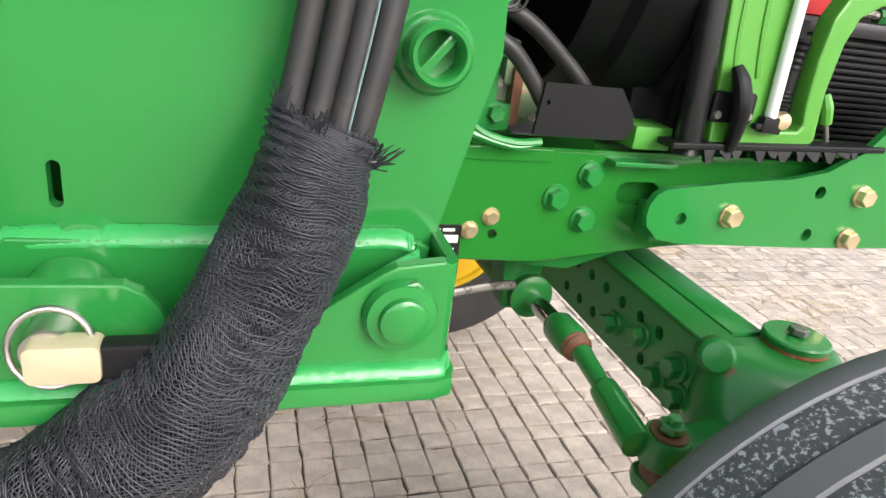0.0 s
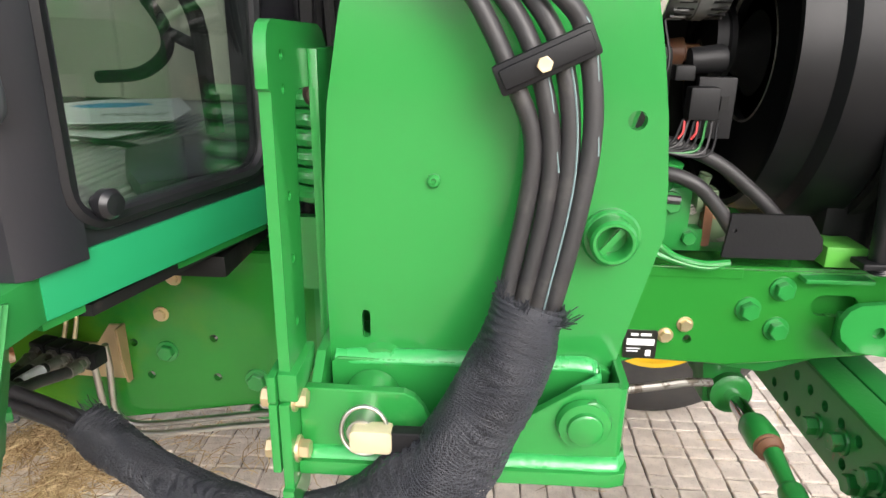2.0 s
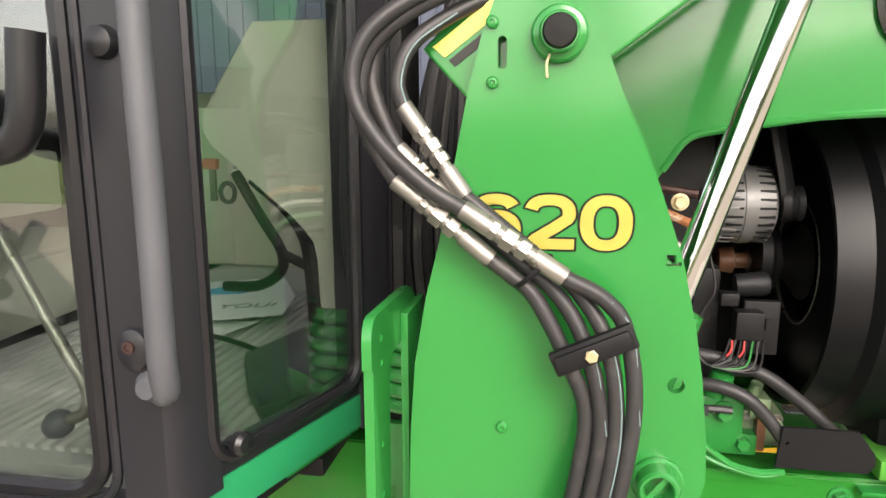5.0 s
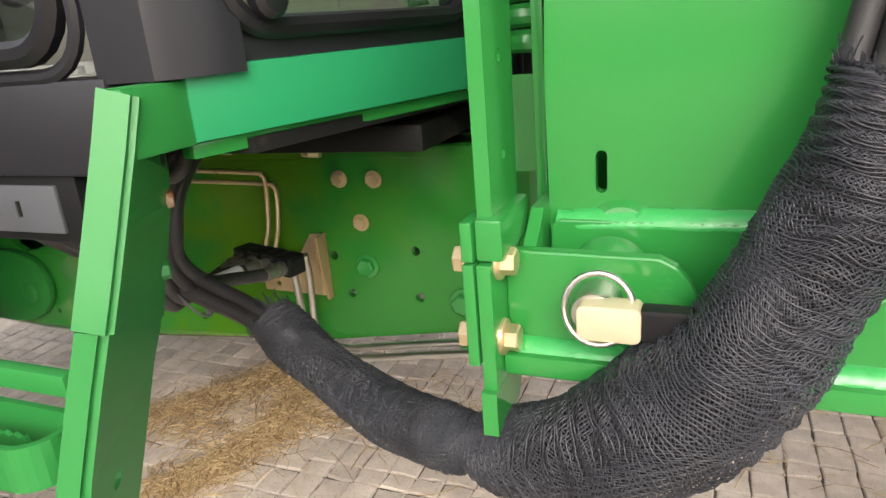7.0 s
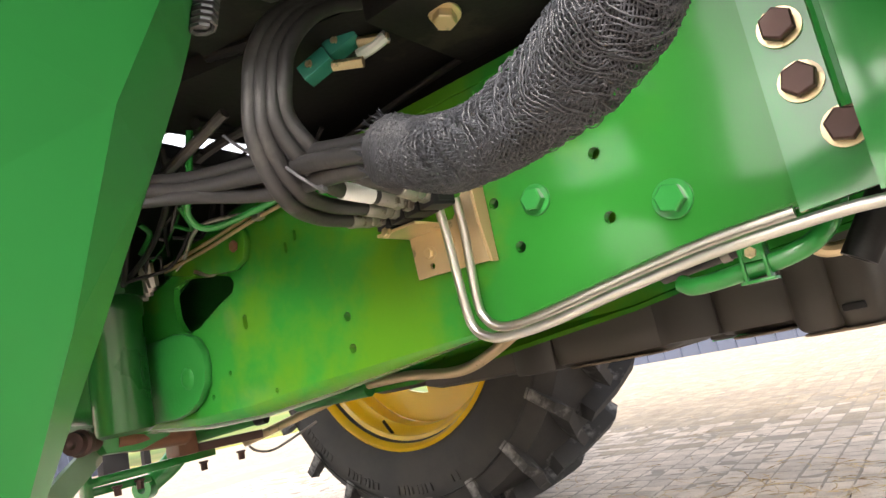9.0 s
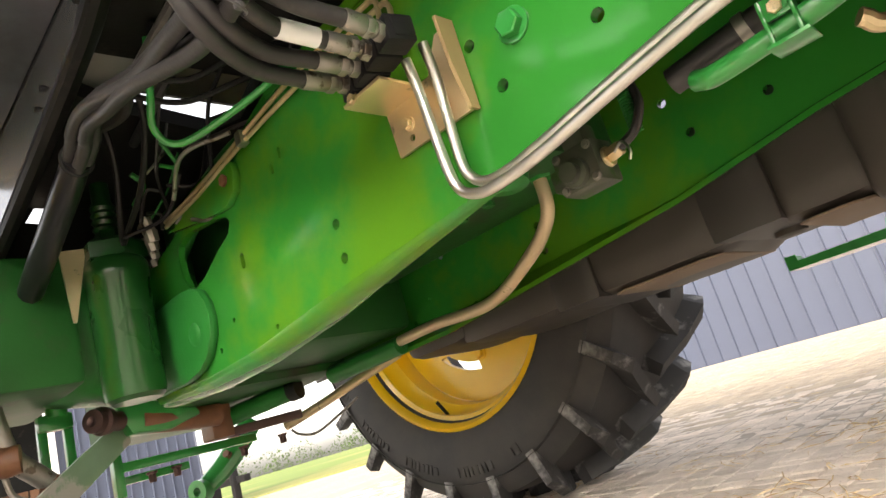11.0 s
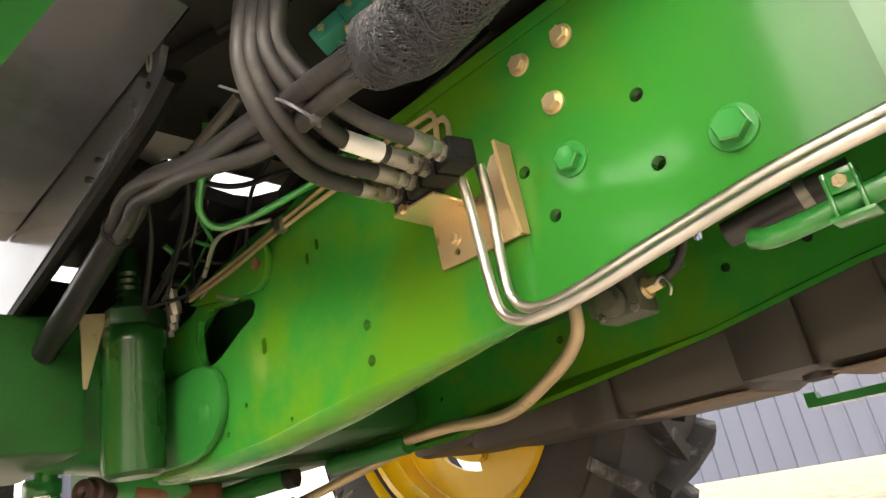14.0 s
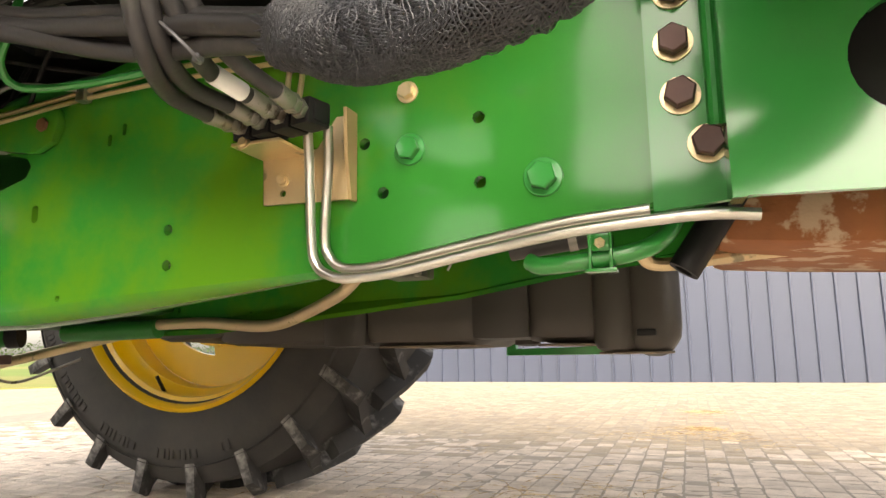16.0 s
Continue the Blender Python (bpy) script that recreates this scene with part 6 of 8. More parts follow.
for h0 in (-0.045, 0.014):
    for k in range(28):
        a = 2 * math.pi * k / 28
        part("cooling_slot", box(B(), h0, h0 + 0.030, -0.0022, 0.0022, 0.066, 0.0828, m=Matrix.Translation((0.900, 0.16, 1.440)) @ pose(0, 0, 0, math.degrees(a), 0, 0) @ Matrix.Diagonal((1, 0.94, 0.94, 1))), DARK, alt)
part("band", lathe(B(), [(0.080, -0.012), (0.0845, -0.011), (0.0845, 0.010), (0.080, 0.011)], toward((0.900, 0.16, 1.440), (1, 0, 0.0)) @ Matrix.Diagonal((0.94, 0.94, 1, 1)), 36, close=True), ALU, alt)
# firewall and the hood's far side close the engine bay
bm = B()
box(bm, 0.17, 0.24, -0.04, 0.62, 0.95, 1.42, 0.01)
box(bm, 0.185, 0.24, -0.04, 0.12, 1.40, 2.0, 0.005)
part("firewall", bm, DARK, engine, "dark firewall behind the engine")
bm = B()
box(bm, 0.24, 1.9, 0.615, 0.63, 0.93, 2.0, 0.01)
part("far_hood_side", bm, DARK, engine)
part("exhaust_pipe", tube(B(), [(0.33, 0.02, 1.30), (0.33, 0.02, 1.5), (0.34, 0.03, 1.9)], 0.03, 14), RUST, engine, "brown exhaust pipe")
for k in range(7):
    part("engine_hose", tube(B(), [(0.26 + 0.02 * k, -0.02, 1.15 + 0.03 * k), (0.25 + 0.02 * k, -0.05, 1.4), (0.28 + 0.015 * k, -0.03, 1.65), (0.35, 0.0, 1.9)], 0.009 + 0.002 * (k % 3), 8), RUBBER if k % 2 else BLACK, engine)
bm = B()
box(bm, 0.26, 1.9, -0.062, 0.63, 1.985, 2.005, 0.004)
part("hood_top", bm, GREEN, tractor, "glossy green hood top")
# wiring and relays
bm = B()
box(bm, 0.885, 0.950, 0.03, 0.05, 1.165, 1.27, 0.003)
part("relay_plate", bm, BLACK, engine)
bm = B()
box(bm, 0.865, 0.915, 0.0, 0.035, 1.20, 1.255, 0.005)
box(bm, 0.835, 0.868, 0.0, 0.03, 1.265, 1.29, 0.004)
lathe(bm, [(0, 0), (0.022, 0), (0.024, 0.05), (0.02, 0.06), (0, 0.06)], toward((0.87, 0.05, 1.295), (1, 0, 0.1)), 18)
part("relay", bm, BLACK, engine, "black relay and sensor")
bm = B()
box(bm, 0.925, 0.938, 0.026, 0.031, 1.215, 1.238)
part("relay_socket", bm, DARK, engine)
for k, mat in enumerate((BLACK, RUBBER, BLACK, BLACK, GREEN_CAST, RUBBER, BLACK)):
    part("wire", tube(B(), [(0.86 + 0.01 * k, 0.01, 1.20), (0.845 + 0.01 * k, 0.0, 1.165 - 0.004 * k), (0.82, 0.0, 1.15), (0.80, 0.01, 1.18), (0.805, 0.02, 1.24), (0.83, 0.03, 1.29), (0.82, 0.05, 1.36)], 0.0025, 6), mat, engine)
for k in range(2):
    part("wire", tube(B(), [(0.862 + 0.022 * k, 0.008, 1.198), (0.860 + 0.022 * k, 0.002, 1.180), (0.852 + 0.022 * k, 0.0, 1.168)], 0.0022, 6), RED, engine, "short red wire")
for k in range(5):
    part("engine_pipe", tube(B(), [(0.55, 0.08, 1.48 - 0.03 * k), (0.70, 0.06, 1.48 - 0.04 * k), (0.79, 0.04, 1.47 - 0.06 * k)], 0.009, 8), (BROWNBOLT, RUST, STEEL, GREEN_CAST, RUBBER)[k], engine)
part("bolt", hexbolt(B(), (0.75, -0.005, 1.46), (0, -1, 0), 0.012, 0.012), GOLD, engine)
# green ribbed tube bundle between cab and mast
for k in range(6):
    part("ribbed_tube", tube(B(), [(0.215, -0.09, 1.235 - 0.03 * k), (0.235, -0.14, 1.24 - 0.03 * k), (0.28, -0.15, 1.24 - 0.03 * k), (0.36, -0.10, 1.235 - 0.03 * k)], 0.0145, 10), GREEN, engine)
part("support", plate(B(), [(0.20, 0.925), (0.30, 0.925), (0.31, 1.05), (0.19, 1.05)], "y", -0.14, -0.12), GREEN, engine)
part("cap", lathe(B(), [(0, 0), (0.018, 0), (0.02, 0.02), (0.012, 0.03), (0, 0.03)], toward((0.272, -0.16, 1.25), (0, -1, 0)), 18), BROWNBOLT, engine)
# hood with a rounded lower edge and round grille
hood = part("hood", plate(B(), [(0.38, 1.984), (0.45, 1.80), (0.583, 1.70), (0.66, 1.58), (0.700, 1.505), (0.745, 1.573), (0.793, 1.589), (0.878, 1.601), (0.979, 1.613), (1.133, 1.617), (1.9, 1.60), (1.9, 1.984)], "y", -0.062, -0.045), GREEN, tractor, "glossy green hood panel", smooth=False)
bm = tube(B(), [(0.706, -0.056, 1.520), (0.745, -0.056, 1.574), (0.793, -0.056, 1.590), (0.878, -0.056, 1.602), (0.979, -0.056, 1.614), (1.133, -0.056, 1.618), (1.5, -0.056, 1.612)], 0.0085, 10)
part("hood_edge", bm, GREEN, hood)
g = part("hood_grille", lathe(B(), [(0.100, 0), (0.112, 0.0), (0.114, 0.008), (0.106, 0.010), (0.100, 0.006)], toward((1.13, -0.062, 1.80), (0, -1, 0)), 40, close=True), DECAL_K, hood, "round black vent")
part("vent_disc", lathe(B(), [(0, 0), (0.1, 0), (0.1, 0.002), (0, 0.002)], toward((1.13, -0.062, 1.80), (0, -1, 0)), 32), DARK, g)
for k in range(13):
    u = -0.09 + 0.015 * k
    h = math.sqrt(max(0.0, 0.0098 - u * u))
    part("vent_slat", tube(B(), [(1.13 + u, -0.067, 1.80 - h), (1.13 + u, -0.067, 1.80 + h)], 0.003, 6, smooth=False), GREEN_CAST, g)
# nose: green panel, latch, strut, radiator and rubber fringe
nose = new("nose_panel")
nose.parent = tractor
tagged(nose, "light green front panel with latch and radiator behind")
LIME = material("light_green_paint", (0.085, 0.31, 0.04), 0.35, var=0.08, scale=3, bump=0.03, coat=0.3)
PANEL_EDGE = [(1.243, 0.972), (1.440, 0.980), (1.453, 0.990), (1.444, 1.07), (1.450, 1.148), (1.465, 1.19), (1.50, 1.212), (1.58, 1.228), (1.58, 1.268), (1.49, 1.258), (1.44, 1.235), (1.414, 1.185), (1.408, 1.12), (1.412, 1.05), (1.419, 1.014), (1.411, 1.005), (1.352, 1.003), (1.344, 1.010), (1.341, 1.10), (1.342, 1.62), (1.200, 1.62), (1.208, 1.3), (1.215, 1.19), (1.230, 1.08)]
part("panel", plate(B(), PANEL_EDGE, "y", -0.060, -0.024, bevel=0.005), LIME, nose, smooth=False)
part("panel_bead", tube(B(), [(1.262, -0.058, 1.03), (1.254, -0.058, 1.09), (1.240, -0.058, 1.19), (1.23, -0.058, 1.5)], 0.006, 6), LIME, nose)
part("panel_bead", tube(B(), [(1.300, -0.058, 1.085), (1.292, -0.058, 1.12), (1.281, -0.058, 1.2), (1.27, -0.058, 1.4)], 0.007, 6), LIME, nose)
part("edge_seal", tube(B(), [(1.208, -0.050, 0.956), (1.206, -0.052, 0.99), (1.201, -0.052, 1.07), (1.190, -0.050, 1.19), (1.177, -0.050, 1.45)], [0.021 + 0.0014 * (k % 2) for k in range(60)], 12, 15), SEAL, nose, "black rubber edge seal")
bm = plate(B(), rounded(1.226, 1.306, 1.012, 1.061, 0.008, 3), "y", -0.067, -0.059, bevel=0.002)
tube(bm, [(1.276, -0.068, 0.972), (1.273, -0.076, 0.995), (1.267, -0.084, 1.025), (1.260, -0.088, 1.050), (1.251, -0.084, 1.080), (1.244, -0.074, 1.100)], [0.015, 0.017, 0.020, 0.021, 0.019, 0.012], 14, flat=0.7)
latch = part("latch", bm, BLACK, nose, "black rubber hood latch")
for x in (1.237, 1.296):
    part("screw", lathe(B(), [(0, 0), (0.007, 0), (0.006, 0.004), (0, 0.004)], toward((x, -0.067, 1.024), (0, -1, 0)), 12), ZINC, latch)
part("gas_strut", tube(B(), [(1.338, -0.070, 1.026), (1.336, -0.070, 1.06), (1.332, -0.070, 1.14), (1.329, -0.070, 1.21), (1.322, -0.07, 1.4)], 0.0098, 16), PAPER, nose, "white strut")
bm = B()
box(bm, 1.320, 1.352, -0.080, -0.062, 1.002, 1.028, 0.004)
box(bm, 1.309, 1.326, -0.078, -0.064, 1.006, 1.016, 0.003)
box(bm, 1.345, 1.362, -0.076, -0.064, 1.000, 1.012, 0.003)
part("strut_foot", bm, BLACK, nose)
part("strut_ball", lathe(B(), [(0, -0.012), (0.013, -0.01), (0.016, 0), (0.013, 0.01), (0, 0.012)], toward((1.362, -0.068, 1.022), (0, -1, 0)), 18), GOLD, nose)
part("bellows", tube(B(), [(1.385, -0.03, 1.03), (1.387, -0.03, 1.08), (1.392, -0.03, 1.15)], [0.012 if k % 2 else 0.017 for k in range(28)], 12, 14), BLACK, nose)
part("duct", plate(B(), [(1.395, 1.005), (1.417, 1.01), (1.41, 1.13), (1.40, 1.15), (1.392, 1.12)], "y", -0.02, 0.02, bevel=0.004), BLACK, nose)
part("duct_wall", box(B(), 1.24, 1.455, 0.03, 0.04, 0.955, 1.18, 0.002), DARK, nose)
rad = new("radiator")
rad.parent = nose
bm = B()
box(bm, 1.455, 1.92, 0.082, 0.14, 0.940, 1.16, 0.003)
part("core", bm, BLACK, rad)
for k in range(17):
    part("fin", box(B(), 1.458, 1.915, 0.066, 0.084, 0.950 + k * 0.0122, 0.9575 + k * 0.0122, 0.0015), BLACK, rad)
bm = B()
box(bm, 1.452, 1.92, 0.052, 0.14, 1.160, 1.188, 0.006)
part("tank_bar", bm, CABBLACK, rad, "grey-black top bar")
part("reservoir", box(B(), 1.492, 1.566, 0.10, 0.20, 1.189, 1.31, 0.012), RED, rad, "red cap box")
part("fuel_line", tube(B(), [(1.56, 0.09, 1.20), (1.62, 0.085, 1.205), (1.70, 0.09, 1.20), (1.80, 0.10, 1.205)], 0.009, 10), STEEL, rad)
for x in (1.585, 1.655, 1.72):
    part("fitting", lathe(B(), [(0, 0), (0.014, 0), (0.014, 0.02), (0, 0.02)], toward((x, 0.087, 1.203), (1, 0, 0)), 6), GREEN_CAST if x > 1.6 else ALU, rad)
part("rear_cover", box(B(), 1.24, 1.92, 0.145, 0.16, 0.93, 1.70, 0.004), DARK, rad)
part("drain_handle", tube(B(), [(1.474, -0.03, 1.066), (1.481, -0.035, 1.045), (1.490, -0.035, 1.018)], [0.009, 0.012, 0.011], 10), LIME, rad)
part("drain_rod", tube(B(), [(1.490, -0.035, 1.02), (1.502, -0.035, 0.995), (1.512, -0.035, 0.965)], 0.0045, 8), STEEL, rad)
part("nose_sill", box(B(), 1.44, 1.66, -0.05, 0.05, 0.962, 0.974, 0.003), LIME, nose)
bm = plate(B(), [(1.165, 0.966), (1.60, 0.980), (1.60, 0.990), (1.165, 0.977)], "y", -0.076, -0.03, bevel=0.003)
rnd = random.Random(29)
for k in range(11):
    x, dw, dl = 1.236 + 0.030 * k + rnd.uniform(-0.010, 0.010), rnd.uniform(0.6, 1.5), rnd.uniform(0.45, 1.2)
    zt, lean = 0.968 + (x - 1.165) * 0.033, rnd.uniform(-0.006, 0.008)
    vs = [bm.verts.new(p) for p in ((x - 0.013 * dw, -0.073, zt), (x + 0.013 * dw, -0.073, zt), (x + 0.009 * dw + lean * 0.5, -0.077, zt - 0.012 * dl), (x + 0.004 + lean, -0.079, zt - 0.023 * dl), (x - 0.005 + lean, -0.079, zt - 0.020 * dl), (x - 0.010 * dw, -0.076, zt - 0.009 * dl))]
    ws = [bm.verts.new(v.co + Vector((0, 0.008, 0))) for v in vs]
    bm.faces.new(vs)
    bm.faces.new(ws[::-1])
    for j in range(6):
        bm.faces.new((vs[j - 1], vs[j], ws[j], ws[j - 1]))
part("rubber_fringe", bm, BLACK, nose, "torn black rubber fringe", smooth=False)
# lift cylinder with chrome rod beside the mast
lift = thing("lift_cylinder", "loader lift cylinder with bright chrome rod", "cylinder")
m = toward((0.660, -0.27, 1.19), Vector((0.838, -0.245, 1.758)) - Vector((0.722, -0.262, 1.39)))
part("rod", lathe(B(), [(0, 0.12), (0.0225, 0.12), (0.0225, 1.1), (0, 1.1)], m, 28), CHROME, lift, "bright chrome rod")
part("barrel", lathe(B(), [(0, -0.28), (0.04, -0.28), (0.042, 0.10), (0.045, 0.11), (0.045, 0.145), (0.03, 0.15), (0, 0.15)], m, 28), GREEN, lift)
arm2 = thing("front_loader", "green front loader beam with yellow decal", "loader")
part("beam", plate(B(), [(0.34, 1.70), (0.405, 1.63), (0.56, 1.66), (1.5, 2.35), (1.35, 2.5), (0.49, 1.84)], "y", -0.345, -0.215, bevel=0.004), GREEN, arm2, smooth=False)
part("decal_patch", plate(B(), [(0.355, 1.702), (0.372, 1.688), (0.52, 1.80), (0.505, 1.815)], "y", -0.3475, -0.3452), DECAL_Y, arm2, "yellow decal stripe", smooth=False)
part("decal_patch", plate(B(), [(0.377, 1.684), (0.386, 1.676), (0.53, 1.785), (0.523, 1.794)], "y", -0.3475, -0.3452), DECAL_K, arm2, "black decal stripe", smooth=False)
# ==== underside ====
# fuel tank on the far side, in bulging sections with strap grooves
tank = new("fuel_tank")
tank.parent = tractor
tagged(tank, "dirty black moulded plastic fuel tank on the far side")
def bulge(x0, x1, y0, y1, z0, z1, r, seam):
    """A blow-moulded section: rounded box, swelling at its middle, with a proud seam near the bottom."""
    bm = box(B(), x0, x1, y0, y1, z0, z1)
    bmesh.ops.subdivide_edges(bm, edges=bm.edges[:], cuts=7, use_grid_fill=True)
    c, h = Vector(((x0 + x1) / 2, (y0 + y1) / 2, (z0 + z1) / 2)), Vector(((x1 - x0) / 2, (y1 - y0) / 2, (z1 - z0) / 2))
    for v in bm.verts:
        q = v.co - c
        inner = Vector([max(-h[i] + r, min(h[i] - r, q[i])) for i in range(3)])
        d = q - inner
        if d.length > 1e-6:
            v.co = c + inner + d.normalized() * r
        f = (q.x / h.x) ** 2
        if v.co.y < c.y:
            v.co.y -= 0.010 * (1 - f)
        v.co.z -= seam * (1 - f) * (0.5 + 0.5 * math.sin(q.y * 18)) if v.co.z < c.z else 0
    return bm


for x0, x1, z0, dy, r in ((0.100, 0.226, 0.442, 0.004, 0.055), (0.046, 0.146, 0.447, 0.0, 0.030), (-0.110, 0.090, 0.470, 0.012, 0.040), (-0.50, -0.160, 0.466, 0.006, 0.040), (-0.90, -0.535, 0.473, 0.008, 0.030), (-1.10, -0.865, 0.488, 0.0, 0.030)):
    part("section", bulge(x0, x1, 0.603 + dy, 0.95, z0, 0.70, r, 0.008), TANK, tank)
for x0, x1, z0 in ((-0.208, -0.078, 0.476), (-0.578, -0.462, 0.464)):
    part("strap", bulge(x0, x1, 0.596, 0.95, z0, 0.70, 0.010, 0.0), STRAP, tank, "broad black strap round the tank")
bm = B()
box(bm, -1.05, 0.13, 0.622, 0.93, 0.495, 0.72, 0.01)
part("body", bm, TANK, tank)
# moulding seam along the bottom, pale with dust
for x0, x1, z in ((0.06, 0.205, 0.4465), (-0.07, 0.05, 0.4655), (-0.45, -0.21, 0.4665)):
    part("seam", plate(B(), [(x0, 0.640), (x0 + 0.03, 0.618), (x1 - 0.03, 0.618), (x1, 0.640), (x1, 0.93), (x0, 0.93)], "z", z - 0.005, z, bevel=0.002), DUST, tank, "dusty moulded seam")
part("drain_plug", lathe(B(), [(0, 0), (0.03, 0), (0.03, 0.012), (0.02, 0.016), (0, 0.016)], toward((-0.12, 0.76, 0.478), (0, 0, -1)), 20), TANK, tank)
bm = B()
box(bm, 0.140, 0.178, 0.590, 0.625, 0.477, 0.491, 0.003)
part("lug", bm, BLACK, tank)
# step frame on the far side: a shallow tray with an open top bar and end plates
bm = plate(B(), [(-0.329, 0.439), (0.062, 0.439), (0.056, 0.459), (-0.02, 0.466), (-0.07, 0.486), (-0.078, 0.462), (-0.298, 0.458), (-0.300, 0.476), (-0.327, 0.476)], "y", 1.355, 1.361)
box(bm, -0.329, 0.062, 1.361, 1.50, 0.437, 0.441, 0.001)
box(bm, -0.331, -0.325, 1.36, 1.50, 0.437, 0.478, 0.001)
step_frame = part("far_step", bm, GREEN, tractor, "green step frame on the far side", smooth=False)
for x in (-0.01, 0.045):
    part("bolt", hexbolt(B(), (x, 1.355, 0.451), (0, -1, 0), 0.006, 0.005), GOLD, step_frame)
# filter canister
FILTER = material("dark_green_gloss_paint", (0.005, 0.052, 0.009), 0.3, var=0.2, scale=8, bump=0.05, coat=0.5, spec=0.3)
filt = new("filter")
filt.parent = tractor
tagged(filt, "dark green filter canister below the cab")
m = toward((-1.112, -0.100, 0.520), (0, 0, 1))
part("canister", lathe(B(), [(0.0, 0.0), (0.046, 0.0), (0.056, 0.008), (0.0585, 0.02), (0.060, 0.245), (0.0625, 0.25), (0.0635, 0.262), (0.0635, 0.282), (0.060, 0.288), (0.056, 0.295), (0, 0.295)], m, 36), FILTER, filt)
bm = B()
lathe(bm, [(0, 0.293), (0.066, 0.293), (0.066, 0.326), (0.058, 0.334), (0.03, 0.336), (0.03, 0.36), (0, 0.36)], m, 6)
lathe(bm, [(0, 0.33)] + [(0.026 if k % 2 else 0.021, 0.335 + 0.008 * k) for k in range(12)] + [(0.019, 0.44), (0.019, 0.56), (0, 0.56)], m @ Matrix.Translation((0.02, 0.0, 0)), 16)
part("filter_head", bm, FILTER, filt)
part("bracket_blade", plate(B(), [(-0.204, 0.838), (-0.149, 0.845), (-0.156, 0.830), (-0.188, 0.691), (-0.194, 0.691)], "x", -1.113, -1.107), GOLD, filt, "yellow zinc blade")
part("ear", plate(B(), [(-0.780, 0.885), (-0.750, 0.880), (-0.733, 0.862), (-0.729, 0.840), (-0.742, 0.808), (-0.775, 0.793), (-0.82, 0.797), (-0.90, 0.813), (-0.97, 0.828), (-1.035, 0.845), (-1.035, 0.87), (-0.90, 0.885)], "y", -0.016, 0.0, bevel=0.005), GREEN_RAIL, RAIL)
part("bolt", hexbolt(B(), (-0.760, -0.016, 0.838), (0, -1, 0), 0.012, 0.008, 0), GREASE, RAIL, "rusty bolt")
part("end_boss", plate(B(), [(-1.03, 0.712), (-0.985, 0.706), (-0.945, 0.690), (-0.922, 0.660), (-0.916, 0.625), (-0.926, 0.590), (-0.955, 0.558), (-1.0, 0.538), (-1.06, 0.530), (-1.22, 0.535), (-1.22, 0.71)], "y", -0.020, 0.0, bevel=0.008), GREEN_CAST, RAIL)
part("end_boss", lathe(B(), [(0, 0), (0.026, 0), (0.020, 0.006), (0.012, 0.008), (0, 0.008)], toward((-0.985, -0.018, 0.610), (0, -1, 0)), 24), GREEN_CAST, RAIL)
# transmission and rear axle castings
gear = new("transmission")
gear.parent = tractor
tagged(gear, "dark green cast transmission and rear axle")
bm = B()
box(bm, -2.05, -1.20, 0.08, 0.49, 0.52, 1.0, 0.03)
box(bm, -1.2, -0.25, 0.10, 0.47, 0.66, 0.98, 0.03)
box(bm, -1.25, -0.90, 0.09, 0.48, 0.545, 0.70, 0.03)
part("casing", bm, GREEN_SHADED, gear)
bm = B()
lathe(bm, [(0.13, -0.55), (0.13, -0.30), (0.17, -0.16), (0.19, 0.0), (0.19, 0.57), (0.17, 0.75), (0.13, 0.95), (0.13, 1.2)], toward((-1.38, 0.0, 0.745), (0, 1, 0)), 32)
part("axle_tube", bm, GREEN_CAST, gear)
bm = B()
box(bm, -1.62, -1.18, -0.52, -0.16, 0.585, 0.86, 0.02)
part("axle_housing", bm, GREEN_SHADED, gear, "green axle casting with shade put into its colour, grimy in patches")
for k in range(9):
    x = -0.93 + 0.07 * k
    part("bolt", hexbolt(B(), (x, 0.30, 0.665), (0, 0, -1), 0.012, 0.014), GREEN_CAST, gear)
for x, y, r in ((-0.62, 0.12, 0.035), (-0.70, 0.15, 0.05), (-0.40, 0.14, 0.03), (-0.30, 0.18, 0.04)):
    part("cast_boss", lathe(B(), [(0, 0), (r, 0), (r * 0.9, 0.04), (0, 0.05)], toward((x, y, 0.66), (0, -0.2, -1)), 16), GREEN_CAST, gear)
# valve and pipes between the rails
VALVE = material("dirty_cast_metal", (0.085, 0.095, 0.070), 0.5, 0.3, var=0.3, scale=25, bump=0.3, spot=(0.05, 0.10, 0.03), spot_at=0.55, spot_scale=18)
bm = B()
box(bm, -0.245, -0.172, 0.225, 0.285, 0.575, 0.642, 0.006)
box(bm, -0.262, -0.235, 0.235, 0.275, 0.590, 0.625, 0.005)
box(bm, -0.225, -0.185, 0.232, 0.275, 0.640, 0.675, 0.008)
lathe(bm, [(0, 0), (0.022, 0), (0.022, 0.012), (0.015, 0.014), (0.015, 0.026), (0, 0.027)], toward((-0.21, 0.225, 0.600), (0, -1, 0)), 18)
valve = part("valve_block", bm, VALVE, tractor, "dirty grey-green cast valve between the rails")
for x, z in ((-0.236, 0.583), (-0.181, 0.583), (-0.236, 0.634), (-0.181, 0.634)):
    part("bolt", hexbolt(B(), (x, 0.225, z), (0, -1, 0), 0.0055, 0.005), STEEL, valve)
part("port", hexbolt(B(), (-0.172, 0.255, 0.610), (1, -0.1, 0.1), 0.012, 0.028), GOLD, valve, "yellow zinc port fitting")
part("small_hose", tube(B(), [(-0.145, 0.252, 0.613), (-0.115, 0.25, 0.625), (-0.10, 0.26, 0.66), (-0.11, 0.28, 0.70)], 0.007, 10), RUBBER, valve)
